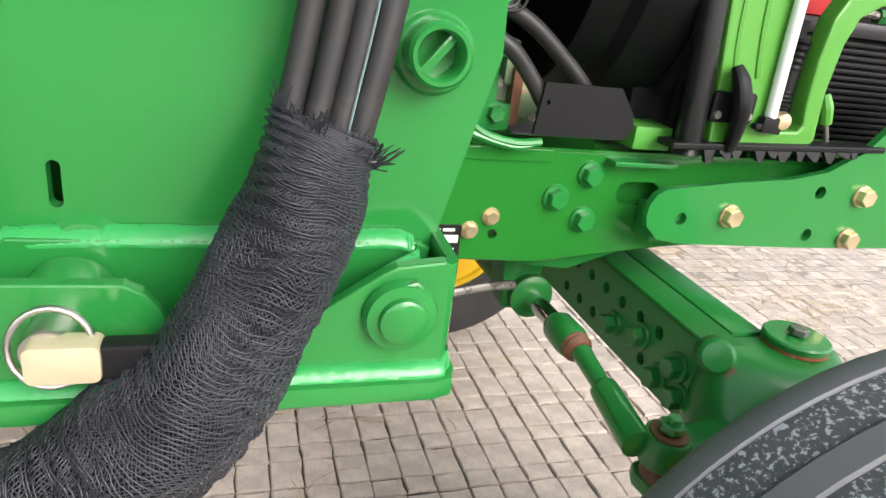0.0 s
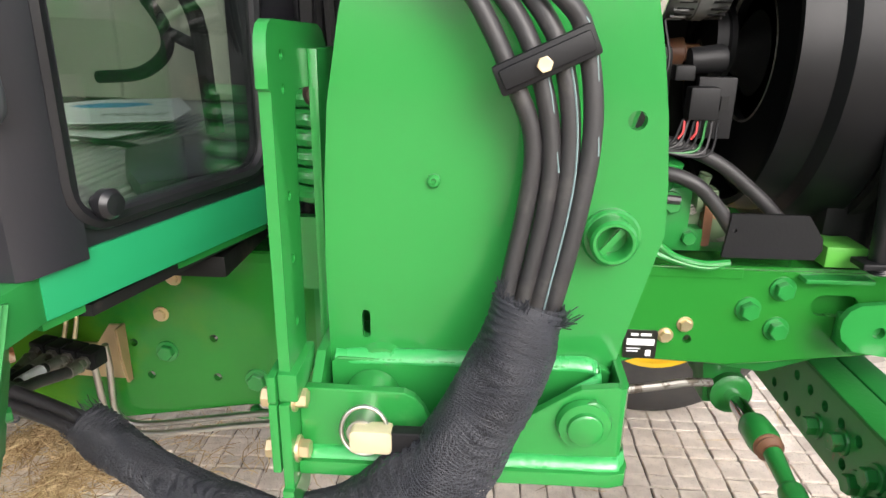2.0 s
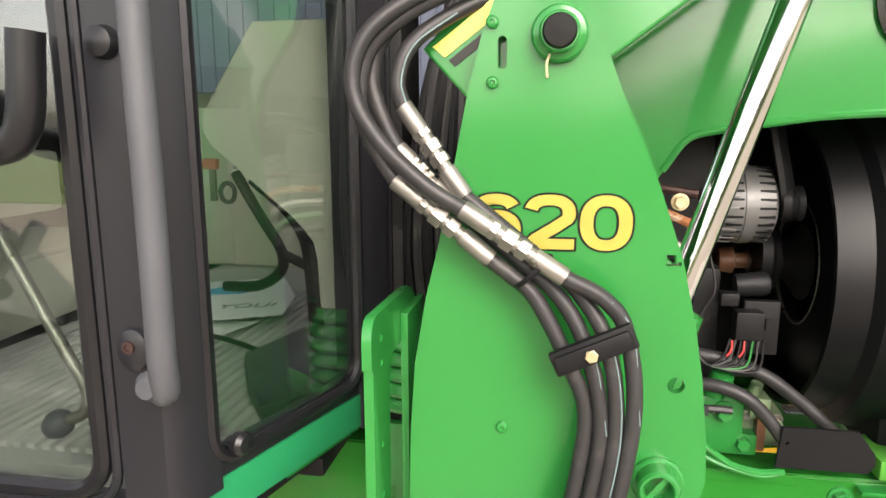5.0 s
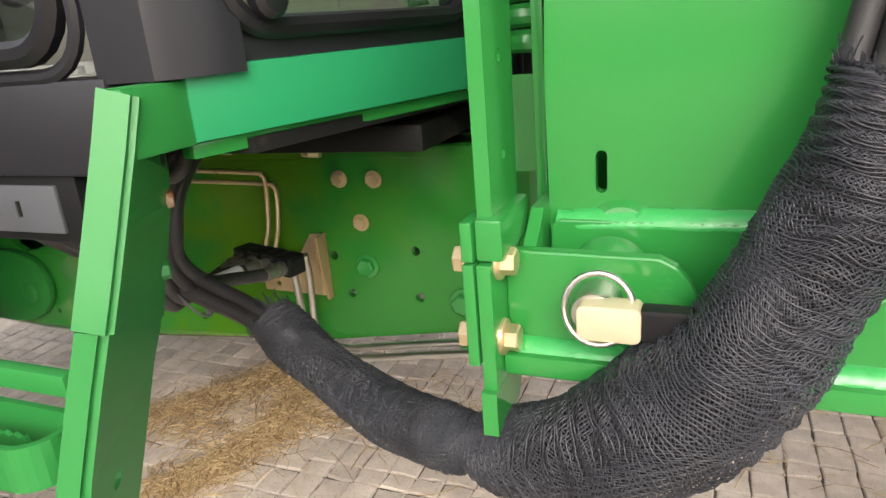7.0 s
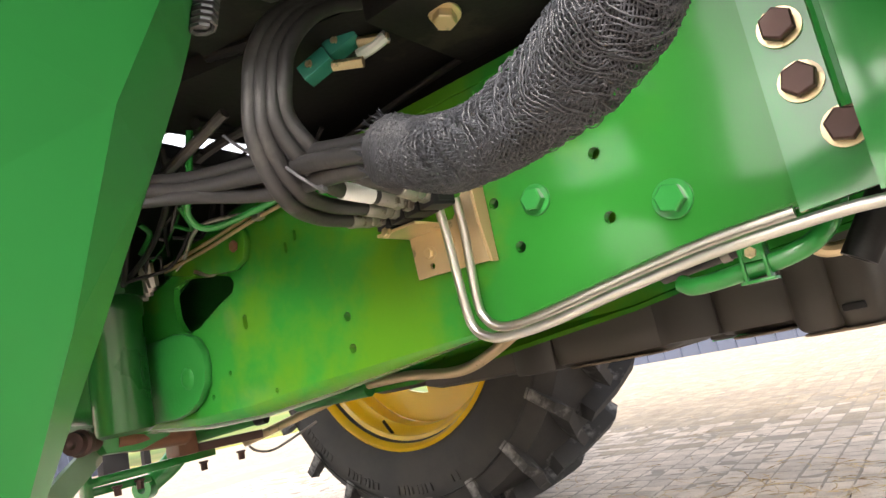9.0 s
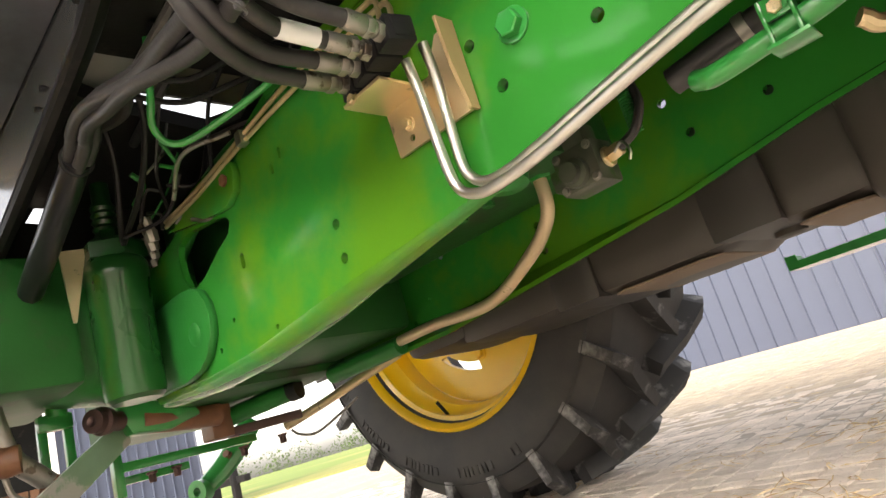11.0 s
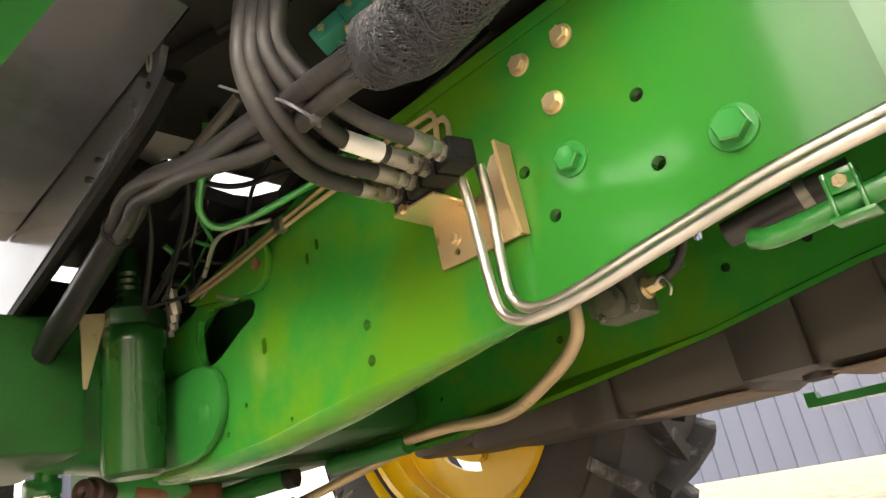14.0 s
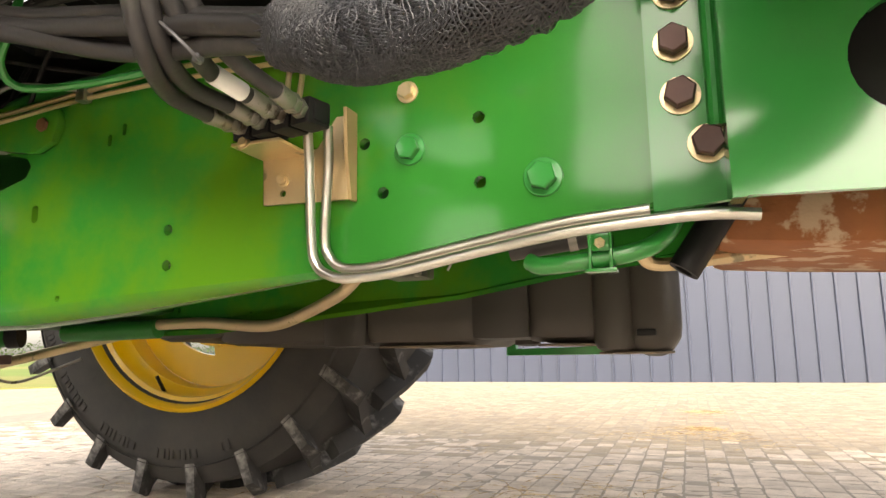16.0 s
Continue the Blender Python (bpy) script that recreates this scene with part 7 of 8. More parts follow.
part("cotter", tube(B(), [(-0.150, 0.238, 0.606), (-0.132, 0.232, 0.612), (-0.124, 0.232, 0.596), (-0.130, 0.234, 0.584)], 0.0022, 6), ZINC, valve)
part("return_spring", tube(B(), [(-0.118 + 0.009 * math.cos(k * math.pi / 4), 0.262 + 0.009 * math.sin(k * math.pi / 4), 0.625 + 0.0006 * k) for k in range(113)], 0.0017, 5, smooth=False), GREEN_CAST, valve)
PIPE = material("rusty_zinc_pipe", (0.55, 0.44, 0.29), 0.45, 0.6, var=0.25, scale=12, bump=0.15, spot=(0.10, 0.14, 0.04), spot_at=0.60, spot_scale=22)
part("return_pipe", tube(B(), [(-0.335, 0.320, 0.68), (-0.336, 0.323, 0.63), (-0.343, 0.327, 0.603), (-0.362, 0.334, 0.583), (-0.408, 0.350, 0.558), (-0.514, 0.385, 0.525), (-0.575, 0.402, 0.513), (-0.631, 0.415, 0.511), (-0.70, 0.428, 0.516), (-0.80, 0.44, 0.524), (-1.0, 0.45, 0.522)], 0.0125, 12), PIPE, tractor, "rusty pale steel pipe")
part("pipe_union", lathe(B(), [(0, 0), (0.020, 0), (0.021, 0.004), (0.021, 0.022), (0.016, 0.026), (0, 0.026)], toward((-0.334, 0.323, 0.655), (0, 0, 1)), 6), GREEN, tractor)
part("return_pipe", tube(B(), [(-0.93, 0.447, 0.514), (-1.05, 0.44, 0.512), (-1.2, 0.43, 0.51)], 0.023, 12), GREEN_CAST, tractor)
part("green_pipe", tube(B(), [(0.05, 0.05, 0.565), (0.07, 0.04, 0.557), (0.12, 0.04, 0.560), (0.18, 0.045, 0.568), (0.215, 0.06, 0.585), (0.235, 0.09, 0.62), (0.25, 0.12, 0.66)], 0.0115, 12), GREEN, tractor, "green bent pipe")
bm = B()
box(bm, 0.1285, 0.1325, 0.024, 0.058, 0.548, 0.592, 0.001)
box(bm, 0.1535, 0.1575, 0.024, 0.058, 0.548, 0.592, 0.001)
box(bm, 0.1285, 0.1575, 0.026, 0.030, 0.570, 0.592, 0.001)
box(bm, 0.124, 0.162, 0.022, 0.060, 0.5445, 0.5485, 0.001)
pc = part("pipe_clamp", bm, GREEN, tractor)
part("bolt", hexbolt(B(), (0.143, 0.028, 0.580), (0, -1, 0), 0.007, 0.006), GOLD, pc)
part("hose_band", lathe(B(), [(0.0150, 0), (0.0168, 0), (0.0168, 0.011), (0.0150, 0.011)], toward((0.098, 0.071, 0.5945), (1, 0.06, 0.12)), 20, close=True), STEEL, tractor)
part("rubber_hose", tube(B(), [(0.02, 0.07, 0.585), (0.08, 0.07, 0.592), (0.15, 0.075, 0.60)], 0.015, 12), RUBBER, tractor)
part("drain_pipe", lathe(B(), [(0.012, 0), (0.020, 0), (0.020, 0.12), (0.012, 0.12)], toward((0.237, 0.10, 0.548), (0.55, 0.1, 0.83)), 20, close=True), BLACK, tractor, "black drain pipe end")
part("return_pipe", tube(B(), [(0.18, 0.18, 0.585), (0.21, 0.20, 0.570), (0.35, 0.24, 0.585), (0.6, 0.28, 0.60)], 0.010, 10), GOLD, tractor, "pale steel pipe")
part("sump_casting", plate(B(), [(0.28, 0.585), (0.40, 0.575), (0.75, 0.555), (0.78, 0.60), (0.75, 0.66), (0.30, 0.645)], "y", 0.12, 0.46, bevel=0.02), RUST, tractor, "rust-brown casting under the engine")
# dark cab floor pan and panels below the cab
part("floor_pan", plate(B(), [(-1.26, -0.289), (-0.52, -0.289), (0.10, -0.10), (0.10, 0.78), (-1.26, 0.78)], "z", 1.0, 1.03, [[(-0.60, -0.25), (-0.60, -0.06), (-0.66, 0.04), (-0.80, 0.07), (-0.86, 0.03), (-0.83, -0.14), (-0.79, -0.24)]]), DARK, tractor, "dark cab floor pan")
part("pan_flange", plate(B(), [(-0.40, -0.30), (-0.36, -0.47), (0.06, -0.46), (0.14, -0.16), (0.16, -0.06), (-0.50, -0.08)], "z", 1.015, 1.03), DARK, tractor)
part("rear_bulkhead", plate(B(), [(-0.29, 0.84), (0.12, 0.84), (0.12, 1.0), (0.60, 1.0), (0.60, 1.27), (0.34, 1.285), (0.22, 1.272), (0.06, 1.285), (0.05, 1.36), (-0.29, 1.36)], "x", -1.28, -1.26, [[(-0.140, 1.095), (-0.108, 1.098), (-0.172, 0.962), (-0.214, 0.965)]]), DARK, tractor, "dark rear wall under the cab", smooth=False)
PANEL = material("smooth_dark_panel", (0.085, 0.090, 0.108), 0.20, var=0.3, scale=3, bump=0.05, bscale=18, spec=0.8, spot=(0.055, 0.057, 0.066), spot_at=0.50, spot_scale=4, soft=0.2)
part("side_panel", plate(B(), [(-0.60, 0.965), (-0.52, 1.01), (-0.50, 1.05), (-0.505, 1.10), (-0.53, 1.30), (-0.53, 1.75), (-2.2, 1.75), (-2.2, 0.72)], "y", -0.30, -0.29), PANEL, tractor, "smooth dark panel below the cab")
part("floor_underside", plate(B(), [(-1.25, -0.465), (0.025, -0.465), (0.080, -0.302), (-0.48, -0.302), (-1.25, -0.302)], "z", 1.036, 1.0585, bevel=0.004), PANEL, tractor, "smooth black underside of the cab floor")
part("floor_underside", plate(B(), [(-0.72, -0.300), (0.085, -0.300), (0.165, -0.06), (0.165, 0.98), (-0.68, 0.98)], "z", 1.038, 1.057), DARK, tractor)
part("panel_edge", tube(B(), [(-0.50, -0.285, 0.985), (-0.60, -0.285, 0.955), (-0.85, -0.285, 0.915), (-1.15, -0.285, 0.875), (-1.45, -0.285, 0.84)], 0.022, 8, flat=0.6), DARK, tractor)
for x, z in ((-0.56, 1.02), (-0.55, 0.995), (-0.78, 0.955), (-0.74, 0.97)):
    part("panel_bolt", lathe(B(), [(0, 0), (0.006, 0), (0.005, 0.006), (0, 0.006)], toward((x, -0.30, z), (0, -1, 0)), 10), BLACK, tractor)
part("wire_clip", loop_tube([(-0.535 + 0.007 * math.cos(a), -0.306, 1.03 + 0.022 * math.sin(a)) for a in [2 * math.pi * k / 14 for k in range(14)]], 0.0018, 6), ZINC, tractor)
# cables, hoses and fittings in the dark below the floor
rnd = random.Random(4)
for k in range(9):
    y, z = rnd.uniform(0.06, 0.20), rnd.uniform(0.95, 0.995)
    part("cable", tube(B(), [(0.15, y, z), (-0.1, y + rnd.uniform(-0.05, 0.05), z + rnd.uniform(-0.03, 0.02)), (-0.35, y + rnd.uniform(-0.06, 0.02), z - rnd.uniform(0, 0.03)), (-0.6, y - 0.03, z - 0.03), (-0.95, y - 0.05, z - 0.06)], rnd.choice((0.006, 0.008, 0.011)), 8), RUBBER if k % 3 else BLACK, tractor)
part("corrugated_tube", tube(B(), [(-0.42, -0.26, 1.02), (-0.32, -0.24, 1.005), (-0.22, -0.22, 1.01), (-0.1, -0.2, 1.03)], [0.011 if k % 2 else 0.0085 for k in range(40)], 10, 14), BLACK, tractor)
for x, y, z in ((-0.297, -0.168, 0.970), (-0.262, -0.146, 0.996)):
    bm = B()
    box(bm, -0.024, 0.024, -0.016, 0.016, -0.012, 0.012, 0.003, m=Matrix.Translation((x, y, z)) @ pose(0, 0, 0, 0, -25, 25))
    f = part("teal_connector", bm, material("teal_plastic", (0.02, 0.22, 0.17), 0.5, var=0.1), tractor, "teal plastic connector")
    part("fitting", tube(B(), [(x + 0.02, y + 0.01, z - 0.005), (x + 0.06, y + 0.03, z - 0.012)], 0.008, 8, smooth=False), GOLD, f)
    part("bolt", hexbolt(B(), (x, y - 0.016, z), (0, -1, 0), 0.005, 0.004), GOLD, f)
part("white_hose", tube(B(), [(-0.25, -0.13, 0.976), (-0.226, -0.124, 0.980), (-0.202, -0.12, 0.986)], 0.009, 10), PAPER, tractor)
part("bush_bolt", hexbolt(B(), (-0.095, -0.128, 0.962), (0, -0.3, -1), 0.016, 0.018), GOLD, tractor, "yellow zinc bolt under the cab mount")
bm = B()
box(bm, -0.17, 0.12, -0.20, 0.02, 0.963, 1.0, 0.006)
part("cab_mount", bm, DARK, tractor, "black cab mount")
turns = 32
SPRING = material("dark_spring_steel", (0.10, 0.10, 0.105), 0.4, 0.7, var=0.2, scale=30)
part("gas_spring", tube(B(), [(-0.080 - 0.020 * k / (turns * 8) + 0.0098 * math.cos(k * math.pi / 4), -0.452 - 0.038 * k / (turns * 8) + 0.0098 * math.sin(k * math.pi / 4), 1.012 - 0.184 * k / (turns * 8)) for k in range(turns * 8 + 1)], 0.0023, 6, smooth=False), SPRING, tractor, "small steel coil spring")
for pts, r in (([(-0.56, -0.20, 0.985), (-0.60, -0.05, 1.01), (-0.62, 0.10, 1.02)], 0.010), ([(-0.64, -0.21, 0.95), (-0.60, -0.14, 0.93), (-0.55, -0.08, 0.95), (-0.52, 0.0, 0.98)], 0.005), ([(-0.68, -0.21, 0.94), (-0.64, -0.13, 0.915), (-0.58, -0.06, 0.93), (-0.52, 0.05, 0.97)], 0.005)):
    part("cable", tube(B(), pts, r, 8), BLACK, tractor)
part("green_pipe", tube(B(), [(-0.58, -0.2, 0.98), (-0.60, -0.2, 0.90), (-0.63, -0.19, 0.85), (-0.62, -0.15, 0.83), (-0.5, -0.08, 0.86), (-0.45, -0.04, 0.90)], 0.006, 8), GREEN, tractor)
part("green_pipe", tube(B(), [(-1.10, 0.03, 0.82), (-0.95, 0.02, 0.87), (-0.80, 0.025, 0.905), (-0.66, 0.05, 0.92), (-0.55, 0.10, 0.925)], 0.022, 12), GREEN_CAST, tractor)
rnd = random.Random(17)
for k in range(16):
    p = Vector((rnd.uniform(-1.02, -0.82), rnd.uniform(-0.12, 0.0), rnd.uniform(0.80, 0.90)))
    q = p + Vector((rnd.uniform(0.0, 0.22), rnd.uniform(-0.06, 0.08), rnd.uniform(0.0, 0.12)))
    mid = (p + q) / 2 + Vector((0, rnd.uniform(-0.03, 0.03), rnd.uniform(-0.04, 0.04)))
    part("cable", tube(B(), [p, mid, q], rnd.choice((0.0025, 0.004, 0.006)), 7), (BLACK, STEEL, RUBBER, GREEN_CAST, BLACK, ZINC)[k % 6], tractor)
for k in (0, 2, 4):
    y = -0.20 + 0.05 * k
    part("cable", tube(B(), [(-0.48, y, 0.97 + 0.01 * (k % 3)), (-0.62, y + rnd.uniform(-0.05, 0.05), 0.93 + 0.02 * (k % 4)), (-0.76, y + rnd.uniform(-0.04, 0.06), 0.95), (-0.92, y, 0.99)], rnd.choice((0.004, 0.006, 0.009)), 8), BLACK if k % 2 else RUBBER, tractor)
for k in (0, 3):
    part("cable", tube(B(), [(-0.70 - 0.05 * k, -0.18, 1.0), (-0.75 - 0.05 * k, -0.15, 0.93), (-0.88 - 0.04 * k, -0.12, 0.87 - 0.01 * k), (-1.05, -0.1, 0.83)], 0.006, 8), BLACK, tractor)
for k in range(4):
    part("fitting", lathe(B(), [(0, 0), (0.012, 0), (0.014, 0.02), (0.010, 0.03), (0.012, 0.05), (0, 0.05)], toward((-1.00 - 0.05 * k, -0.06 + 0.02 * k, 0.815), (0.2, -0.3, 1)), 8), STEEL, tractor)
# three-point linkage
link = new("rear_linkage")
link.parent = tractor
tagged(link, "green three-point linkage arms with steel rods")
PALE = material("worn_pale_green", (0.20, 0.33, 0.22), 0.4, 0.2, var=0.3, scale=10, bump=0.15, spot=(0.42, 0.43, 0.40), spot_at=0.5, spot_scale=6)
# near lower arm, a flat bar
bm = B()
grid = []
for p, h in (((-1.42, -0.02, 0.505), 0.034), ((-1.345, -0.158, 0.417), 0.036), ((-1.25, -0.31, 0.318), 0.040)):
    p = Vector(p)
    grid.append([bm.verts.new(p + Vector(o)) for o in ((0.012, 0, -h), (0.012, 0, h), (-0.012, 0, h), (-0.012, 0, -h))])
for a, b in zip(grid, grid[1:]):
    for k in range(4):
        bm.faces.new((a[k], a[(k + 1) % 4], b[(k + 1) % 4], b[k]))
bm.faces.new(grid[0][::-1])
bm.faces.new(grid[-1])
part("lower_arm", bm, PALE, link, "worn pale green flat arm", smooth=False)
part("pivot_pin", lathe(B(), [(0, -0.04), (0.022, -0.04), (0.022, 0.0), (0.030, 0.002), (0.032, 0.02), (0.026, 0.026), (0.026, 0.045), (0.012, 0.047), (0, 0.04)], toward((-1.345, -0.085, 0.523), (0.55, -0.8, 0.05)), 18), BROWNBOLT, link, "greasy steel pivot pin")
part("pivot_block", plate(B(), [(-0.06, 0.555), (0.0, 0.56), (0.12, 0.535), (0.14, 0.50), (0.06, 0.478), (-0.03, 0.485)], "x", -1.42, -1.36, bevel=0.01), GREEN_WORN, link)
part("cross_shaft", tube(B(), [(-1.385, 0.0, 0.513), (-1.39, 0.08, 0.503), (-1.41, 0.2, 0.495)], 0.030, 14), GREASE, link, "brown greasy cross shaft")
# lift link with its fork
part("lift_link", tube(B(), [(-1.42, -0.155, 0.70), (-1.432, -0.159, 0.565)], 0.0225, 14, smooth=False), GREEN, link)
part("collar", lathe(B(), [(0.0, 0), (0.035, 0), (0.035, 0.03), (0.0, 0.03)], toward((-1.418, -0.155, 0.645), (0, 0, 1)), 8), GREEN, link)
for dy in (-0.026, 0.026):
    bm = B()
    box(bm, -0.010, 0.010, -0.010, 0.010, -0.075, 0.045, 0.003, m=Matrix.Translation((-1.443, -0.164 + dy, 0.50)))
    part("lift_fork", bm, GREEN, link)
bm = B()
box(bm, -1.455, -1.420, -0.200, -0.128, 0.535, 0.572, 0.008)
part("fork_yoke", bm, GREEN, link)
# steel stabiliser with its wire
part("steel_link", tube(B(), [(-1.30, -0.31, 0.62), (-1.308, -0.297, 0.553), (-1.314, -0.281, 0.489)], 0.018, 12), STEEL, link, "dull steel stabiliser link")
part("steel_link", tube(B(), [(-1.314, -0.281, 0.482), (-1.331, -0.242, 0.45), (-1.347, -0.208, 0.421)], 0.021, 12), STEEL, link, "dull steel stabiliser link")
part("knuckle", lathe(B(), [(0, -0.03), (0.028, -0.028), (0.032, 0.0), (0.028, 0.028), (0, 0.03)], toward((-1.312, -0.290, 0.478), (0.3, 0.8, 0)), 14), GREASE, link)
part("knuckle", lathe(B(), [(0, -0.02), (0.022, -0.018), (0.024, 0.0), (0.02, 0.02), (0, 0.022)], toward((-1.347, -0.205, 0.416), (0.3, 0.8, -0.4)), 14), GREASE, link)
part("wire_loop", tube(B(), [(-1.315, -0.295, 0.47), (-1.319, -0.29, 0.442), (-1.321, -0.280, 0.412), (-1.318, -0.259, 0.396), (-1.333, -0.231, 0.392), (-1.345, -0.21, 0.405)], 0.006, 8), STEEL, link, "bent steel wire")
part("hitch_cone", lathe(B(), [(0, 0), (0.06, 0.0), (0.05, 0.05), (0.03, 0.09), (0, 0.09)], toward((-1.32, -0.262, 0.29), (0.1, 0, 1)), 12), PALE, link)
# drawbar frame below the axle
bm = B()
box(bm, -0.2, 0.2, -0.010, 0.010, -0.011, 0.011, 0.002, m=Matrix.Translation((-1.50, 0.16, 0.423)) @ pose(0, 0, 0, 0, 0, 100))
part("drawbar_rail", bm, GREEN, link)
bm = B()
box(bm, -1.485, -1.455, -0.050, -0.028, 0.355, 0.455, 0.004)
part("drawbar_plate", bm, GREEN, link)
bm = B()
box(bm, -1.56, -1.53, -0.02, 0.16, 0.385, 0.405, 0.004)
part("drawbar_rail", bm, GREEN, link)
bm = B()
box(bm, -1.50, -1.43, 0.19, 0.25, 0.435, 0.525, 0.006)
part("hitch_block", bm, GREASE, link, "brown greasy hitch block")
part("lock_cylinder", tube(B(), [(-1.455, 0.26, 0.486), (-1.37, 0.31, 0.495), (-1.28, 0.36, 0.503)], 0.025, 14), GREEN_CAST, link)
part("lock_cylinder", tube(B(), [(-1.295, 0.352, 0.502), (-1.27, 0.366, 0.504)], 0.029, 14, smooth=False), BLACK, link)
bm = B()
box(bm, -0.11, 0.11, -0.018, 0.018, -0.012, 0.012, 0.003, m=Matrix.Translation((-1.44, 0.335, 0.447)) @ pose(0, 0, 0, 0, 0, 62))
part("hitch_bar", bm, BROWNBOLT, link)
part("cross_rod", tube(B(), [(-1.48, 0.43, 0.428), (-1.39, 0.48, 0.452), (-1.25, 0.535, 0.487), (-1.1, 0.58, 0.52)], 0.013, 12), GOLD, link, "pale steel rod")
part("wire_loop", tube(B(), [(-1.473, 0.44, 0.415), (-1.465, 0.46, 0.396), (-1.441, 0.501, 0.388), (-1.357, 0.535, 0.419), (-1.28, 0.55, 0.447)], 0.004, 8), STEEL, link)
for x, y, z in ((-1.50, 0.05, 0.40), (-1.52, 0.12, 0.40), (-1.46, 0.40, 0.41), (-1.50, 0.30, 0.405)):
    part("bolt", hexbolt(B(), (x, y, z), (0, 0, -1), 0.010, 0.026), BROWNBOLT, link)
# far lower arm with its eye
bm = tube(B(), [(-2.05, 0.64, 0.52), (-2.074, 0.592, 0.458), (-2.108, 0.528, 0.384), (-2.140, 0.46, 0.330)], [0.040, 0.044, 0.040, 0.034], 10, flat=0.5)
part("lower_arm", bm, GREEN, link)
part("arm_eye", lathe(B(), [(0.016, -0.022), (0.040, -0.022), (0.040, 0.022), (0.016, 0.022)], toward((-2.145, 0.447, 0.323), (0.4, -0.9, 0)), 24, close=True), GREEN, link)
for x, y, z in ((-2.07, 0.57, 0.47), (-2.09, 0.54, 0.42)):
    part("bolt", hexbolt(B(), (x, y, z), (0.5, -0.7, 0.3), 0.014, 0.014), GREASE, link)

# ==== barn on the far left with an open bay, field and trees ====
bx = -11.0
cladding("wall_west", 0.0, 2.05, 4.6, 0.16, Matrix.Translation((bx, 2.33, 0)) @ pose(0, 0, 0, 0, 0, 90) , "grey-blue profiled steel wall of a shed")
WOOD = material("brown_timber", (0.22, 0.11, 0.06), 0.7, var=0.3, scale=6, bump=0.3, spot=(0.10, 0.05, 0.03), spot_at=0.5, spot_scale=3)
shed = thing("open_shed", "open timber bay with planked wall and rafters", "shed", kind="structure")
for k in range(12):
    bm = B()
    box(bm, bx - 3.0, bx - 2.9, -2.4 + 0.5 * k, -1.93 + 0.5 * k, 0.0, 1.2, 0.01)
    part("plank", bm, WOOD, shed)
for k in range(6):
    bm = B()
    box(bm, bx - 3.0, bx + 0.05, -2.4 + 0.85 * k, -2.25 + 0.85 * k, 2.6 + 0.05 * k, 2.8 + 0.05 * k, 0.01)
    part("rafter", bm, WOOD, shed)
bm = B()
box(bm, bx - 3.2, bx - 3.0, -2.5, 4.0, 0.0, 3.6)
part("back_wall", bm, DARK, shed)
bm = B()
box(bm, bx - 3.2, bx, -2.6, 4.0, 3.4, 3.6)
part("roof", bm, DARK, shed)
bm = B()
box(bm, bx - 0.05, bx + 0.08, 2.22, 2.32, 0.0, 3.6, 0.01)
part("door_post", bm, PAPER, shed)
FIELD = material("grass_field", (0.13, 0.19, 0.025), 0.9, var=0.35, scale=0.25, bump=0.5, bscale=4, spot=(0.22, 0.22, 0.05), spot_at=0.55, spot_scale=0.08)
for name, pts in (("field", [(-900, 4.6), (-10.6, 4.6), (-7.2, 9.2), (-7.2, 900), (-900, 900)]), ("field", [(-900, -900), (900, -900), (900, -12.5), (-900, -12.5)])):
    tagged(part(name, plate(B(), pts, "z", -0.05, 0.015), FIELD, smooth=False), "green grass field reaching the horizon", "field", kind="structure")
# far trees: clumps of many small leaf faces, uneven against the sky
LEAF = material("far_foliage", (0.045, 0.075, 0.02), 0.8, var=0.5, scale=0.5)
def treeline(name, x0, y0, x1, y1, count, seed, h=7, leaves=70, size=1.0):
    rnd = random.Random(seed)
    verts, faces = [], []
    for k in range(count):
        t = rnd.random()
        cx, cy = x0 + (x1 - x0) * t + rnd.uniform(-8, 8), y0 + (y1 - y0) * t + rnd.uniform(-8, 8)
        ht, wd = h * rnd.uniform(0.45, 1.25), h * rnd.uniform(0.4, 0.8)
        for j in range(leaves):
            a, r, z = rnd.uniform(0, 6.28), wd * math.sqrt(rnd.random()), ht * rnd.uniform(0.05, 1)
            r *= 1.1 - (z / ht) ** 2 * 0.7
            c = Vector((cx + r * math.cos(a), cy + r * math.sin(a), z))
            s = size * rnd.uniform(0.35, 0.9)
            i = len(verts)
            verts += [tuple(c + Vector([rnd.uniform(-s, s) for q in range(3)])) for q in range(3)]
            faces.append((i, i + 1, i + 2))
    me = bpy.data.meshes.new(name)
    me.from_pydata(verts, [], faces)
    me.materials.append(LEAF)
    return tagged(new(name, me), "dark row of leafy trees beyond the yard", "trees", kind="stuff")


treeline("far_trees", -330, 60, -180, 380, 170, 8, 9)
treeline("far_trees", -250, -190, 200, -210, 120, 9, 8)
treeline("yard_trees", 7, -21, 34, -25, 17, 31, 6.5, 1100, 0.36)
# low drawbar of a cart parked by the shed
cart = thing("cart_drawbar", "grey cart drawbar with an upright jack", "cart")
bm = B()
box(bm, -10.4, -8.9, 4.05, 4.15, 0.30, 0.40, 0.01)
part("beam", bm, BLACK, cart)
bm = B()
box(bm, -9.25, -9.15, 4.0, 4.1, 0.05, 0.70, 0.01)
part("jack", bm, BLACK, cart)
bm = B()
box(bm, -10.4, -10.2, 3.9, 4.3, 0.0, 0.42, 0.02)
part("foot", bm, BLACK, cart)

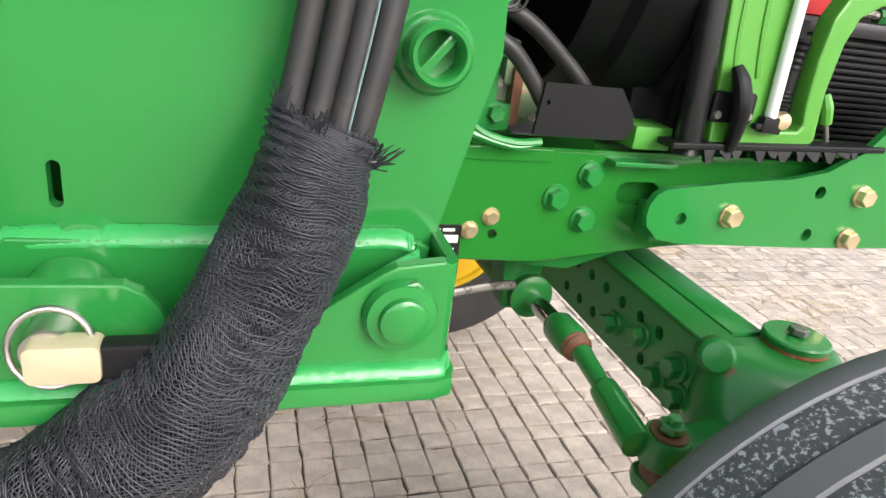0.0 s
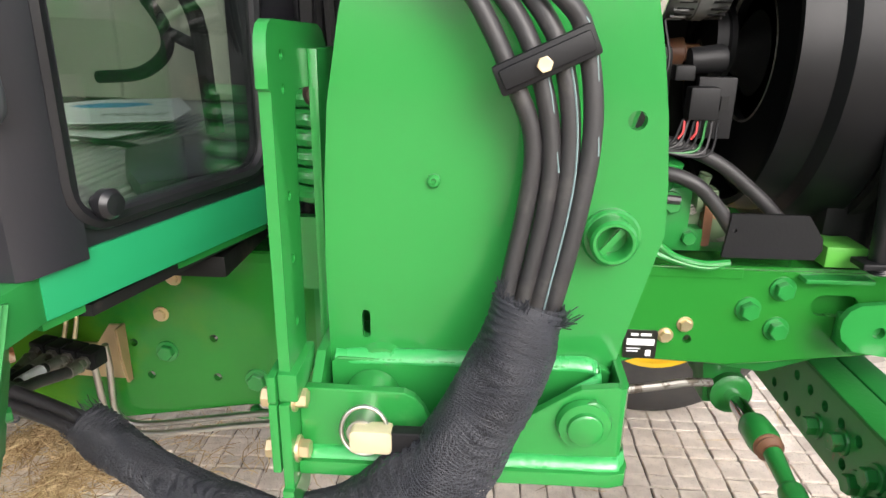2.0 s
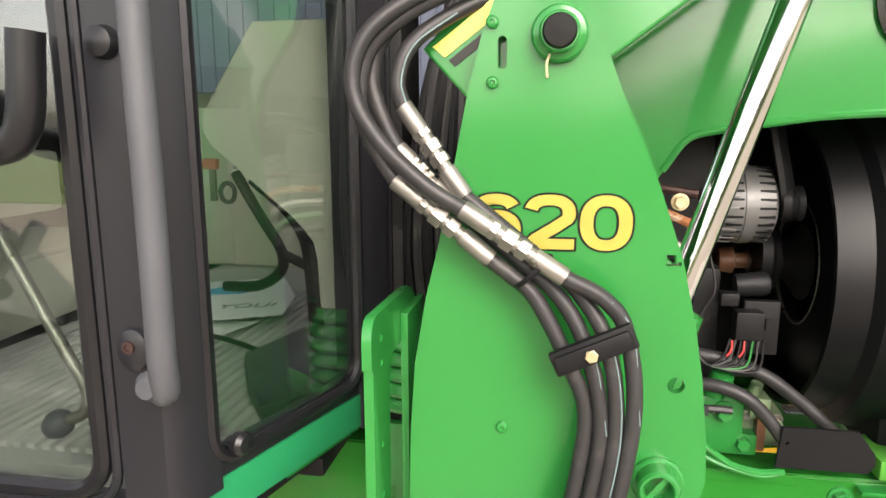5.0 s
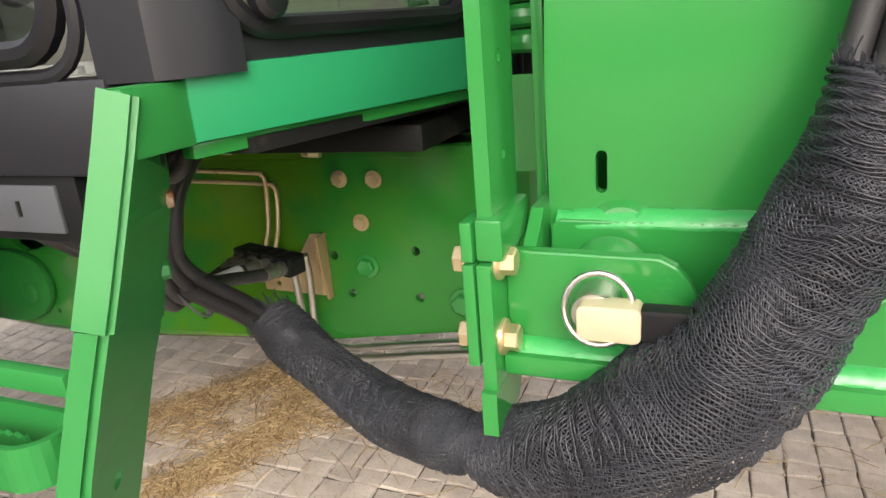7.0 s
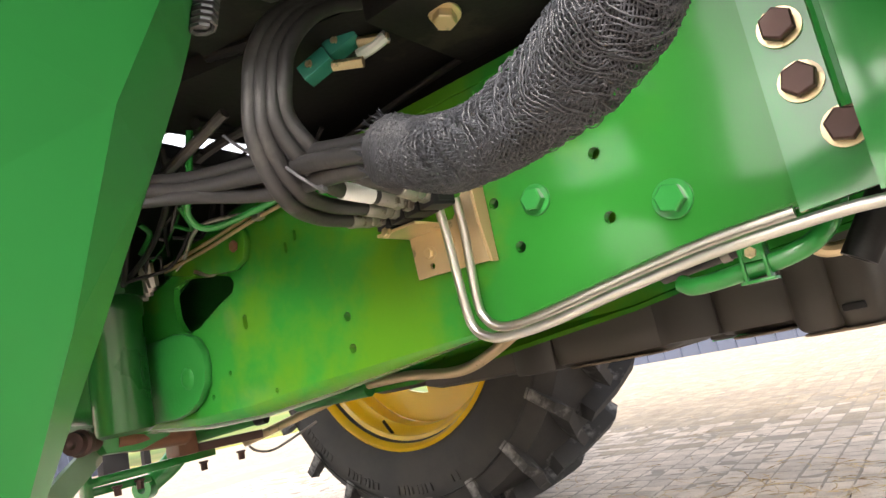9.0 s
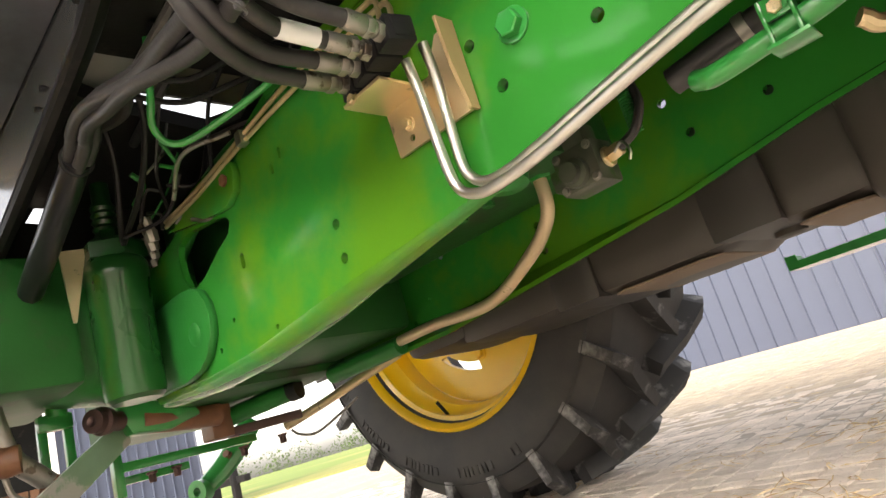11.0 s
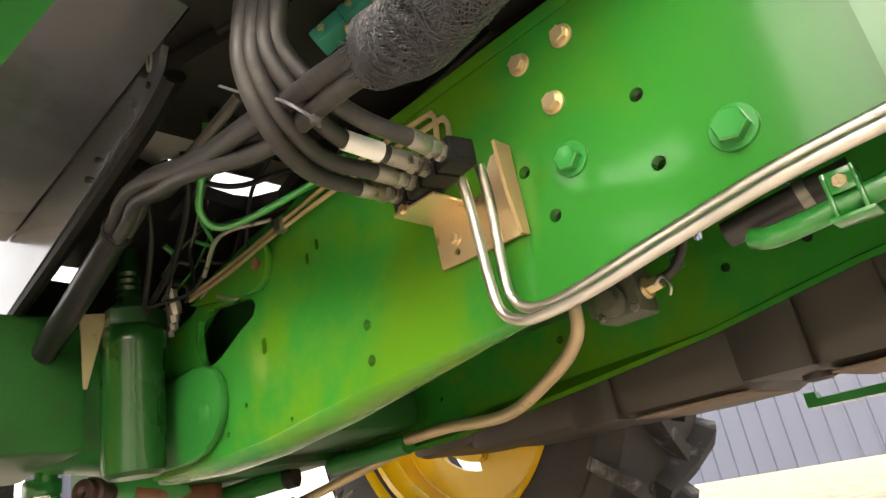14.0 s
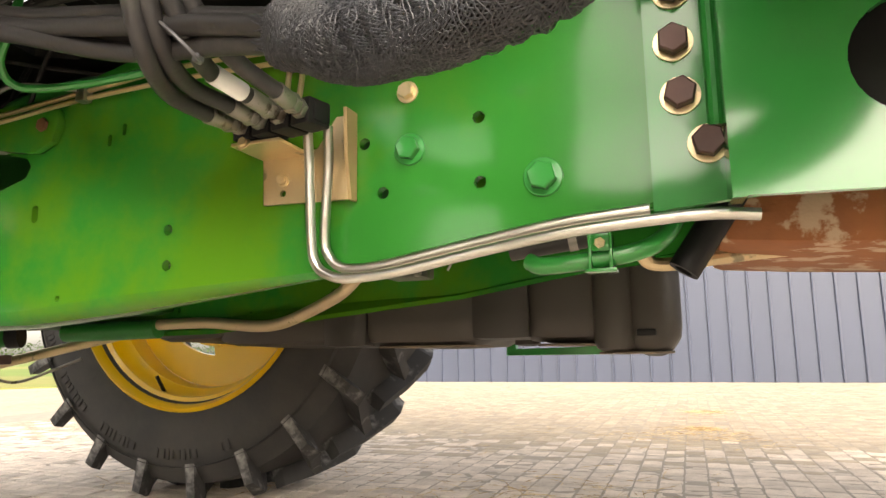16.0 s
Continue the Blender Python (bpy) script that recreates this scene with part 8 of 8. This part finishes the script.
# ==== straw on the yard ====
def straw_heap(spots, count, seed):
    """Thin bent straws strewn round the given (x, y, spread, height) spots."""
    rnd = random.Random(seed)
    verts, faces = [], []
    for k in range(count):
        x, y, s, h = rnd.choice(spots)
        s *= rnd.choice((0.4, 0.6, 0.6, 1.5))
        px, py = rnd.gauss(x, s), rnd.gauss(y, s * 0.7)
        near = math.exp(-((px - x) ** 2 + (py - y) ** 2) / (2 * s * s))
        z = 0.003 + rnd.random() * h * near
        a, ln, w = rnd.uniform(0, 6.28), rnd.uniform(0.03, 0.17), rnd.uniform(0.0007, 0.0019)
        d = Vector((math.cos(a), math.sin(a), rnd.uniform(-0.15, 0.25) * near))
        side = Vector((-math.sin(a), math.cos(a), 0)) * w
        c = Vector((px, py, z))
        bow = side.normalized() * ln * rnd.uniform(-0.22, 0.22) + Vector((0, 0, rnd.uniform(0, 0.012) * near))
        stalk = [c + d * ln * (u - 0.5) + bow * (4 * u * (1 - u)) for u in (0, 0.3, 0.65, 1)]
        for p, q in zip(stalk, stalk[1:]):
            b0 = len(verts)
            verts += [tuple(v) for v in (p - side, p + side, q + side, q - side, (p + q) / 2 + Vector((0, 0, w * 1.6)))]
            faces += [(b0, b0 + 1, b0 + 4), (b0 + 1, b0 + 2, b0 + 4), (b0 + 2, b0 + 3, b0 + 4), (b0 + 3, b0, b0 + 4)]
    for i in range(len(verts)):
        if verts[i][2] < 0.001:
            verts[i] = (verts[i][0], verts[i][1], 0.001)
    me = bpy.data.meshes.new("straw")
    me.from_pydata(verts, [], faces)
    me.materials.append(STRAW)
    return tagged(new("straw", me), "dry brown straw strewn over the concrete yard", "straw", kind="stuff")


BAND = [Vector(p) for p in ((-1.33, 0.12), (-1.13, 0.40), (-1.01, 0.55), (-0.90, 0.70), (-0.82, 0.78))]
CURL = [Vector(p) for p in ((-0.82, 0.78), (-0.76, 0.58), (-0.72, 0.40), (-0.78, 0.20), (-0.88, 0.06))]
heaps = []
for run, spread, high in ((BAND, 0.045, 0.026), (CURL, 0.040, 0.018)):
    for a, b in zip(run, run[1:]):
        heaps += [(*a.lerp(b, q / 4), spread, high) for q in range(4)]
straw_heap(heaps + [(-0.95, 0.35, 0.12, 0.004), (-0.62, 0.5, 0.12, 0.002)], 4200, 21)
straw_heap([(0.2, 3.0, 0.35, 0.001), (0.28, 3.3, 0.06, 0.004), (0.3, 4.4, 0.15, 0.003), (-0.2, 1.3, 0.5, 0.001), (2.6, 1.8, 0.4, 0.004), (2.4, 2.3, 0.35, 0.004), (0.4, 0.8, 0.5, 0.001), (-1.5, 1.6, 0.6, 0.001), (3.0, 1.2, 0.4, 0.002), (-0.3, 0.6, 0.3, 0.001)], 1300, 22)

# ==== pavers: narrow and wide rows in turn ====
def paver_mesh(w, d, seed):
    rnd = random.Random(seed)
    e, ey = 0.0018, 0.0032
    j = lambda s: rnd.uniform(-s, s) * 1.9
    lo = [(-w / 2 + e + j(0.0012), -d / 2 + ey + j(0.0012)), (j(0.006), -d / 2 + ey + j(0.0018)), (w / 2 - e + j(0.0012), -d / 2 + ey + j(0.0012)), (w / 2 - e + j(0.0018), j(0.006)), (w / 2 - e + j(0.0012), d / 2 - ey + j(0.0012)), (j(0.006), d / 2 - ey + j(0.0018)), (-w / 2 + e + j(0.0012), d / 2 - ey + j(0.0012)), (-w / 2 + e + j(0.0018), j(0.006))]
    verts = [(x, y, -0.02) for x, y in lo] + [(x, y, -0.004 + j(0.0006)) for x, y in lo] + [(x * 0.93, y * 0.93, j(0.0007)) for x, y in lo]
    faces = [tuple(16 + k for k in range(8))]
    for r in (0, 8):
        faces += [(r + k, r + (k + 1) % 8, r + 8 + (k + 1) % 8, r + 8 + k) for k in range(8)]
    me = bpy.data.meshes.new("paver")
    me.from_pydata(verts, [], faces)
    me.materials.append(CONCRETE)
    return me, verts, faces


PX, PY = 0.0808, 0.1565
KINDS = [[paver_mesh(PX, 0.0985, s) for s in range(8)], [paver_mesh(PX, 0.058, 20 + s) for s in range(8)]]
rnd = random.Random(5)
rest, left = (([], []), ([], [])), 300
for row in range(-16, 57):
    for half in (0, 1):
        y = 0.261 + row * PY + (0.0 if half == 1 else 0.058) + (0.0985 / 2 if half == 0 else 0.058 / 2)
        for col in range(-62, 46):
            x = 0.674 + (col + 0.5) * PX
            me, verts, faces = rnd.choice(KINDS[half])
            flip = rnd.choice((1, -1))
            dz = rnd.uniform(-0.0012, 0.0012)
            if 0.45 < x < 1.5 and 0.15 < y < 1.3 and left:
                left -= 1
                ob = new("paver", me)
                ob.location = (x, y, dz)
                ob.rotation_euler = (0, 0, 0 if flip > 0 else math.pi)
                ob.parent = ground
            else:
                va, fa = rest[y + rnd.uniform(-0.5, 0.5) > 2.4]
                i = len(va)
                va += [(x + flip * a, y + flip * b, c + dz) for a, b, c in verts]
                fa += [tuple(i + k for k in f) for f in faces]
for (va, fa), mat, lab in zip(rest, (CONCRETE, SANDY_DIMMED), ("weathered pale concrete pavers", "sandy concrete pavers towards the barn, darkened to tone down the open light")):
    me = bpy.data.meshes.new("paving")
    me.from_pydata(va, [], fa)
    me.materials.append(mat)
    ob = tagged(new("paving", me), lab, kind="stuff")
    ob.parent = ground
# far paving and slabs carry the darkened tint in place of dimmer light
# the yard beyond the pavers in reach
for pts in ([(-60, -60), (60, -60), (60, -2.243), (-60, -2.243)], [(-60, -2.243), (-4.35, -2.243), (-4.35, 9.0), (-60, 9.0)], [(4.32, -2.243), (60, -2.243), (60, 9.0), (4.32, 9.0)]):
    part("yard_slab", plate(B(), pts, "z", -0.03, -0.002), SANDY_DIMMED, ground, smooth=False)
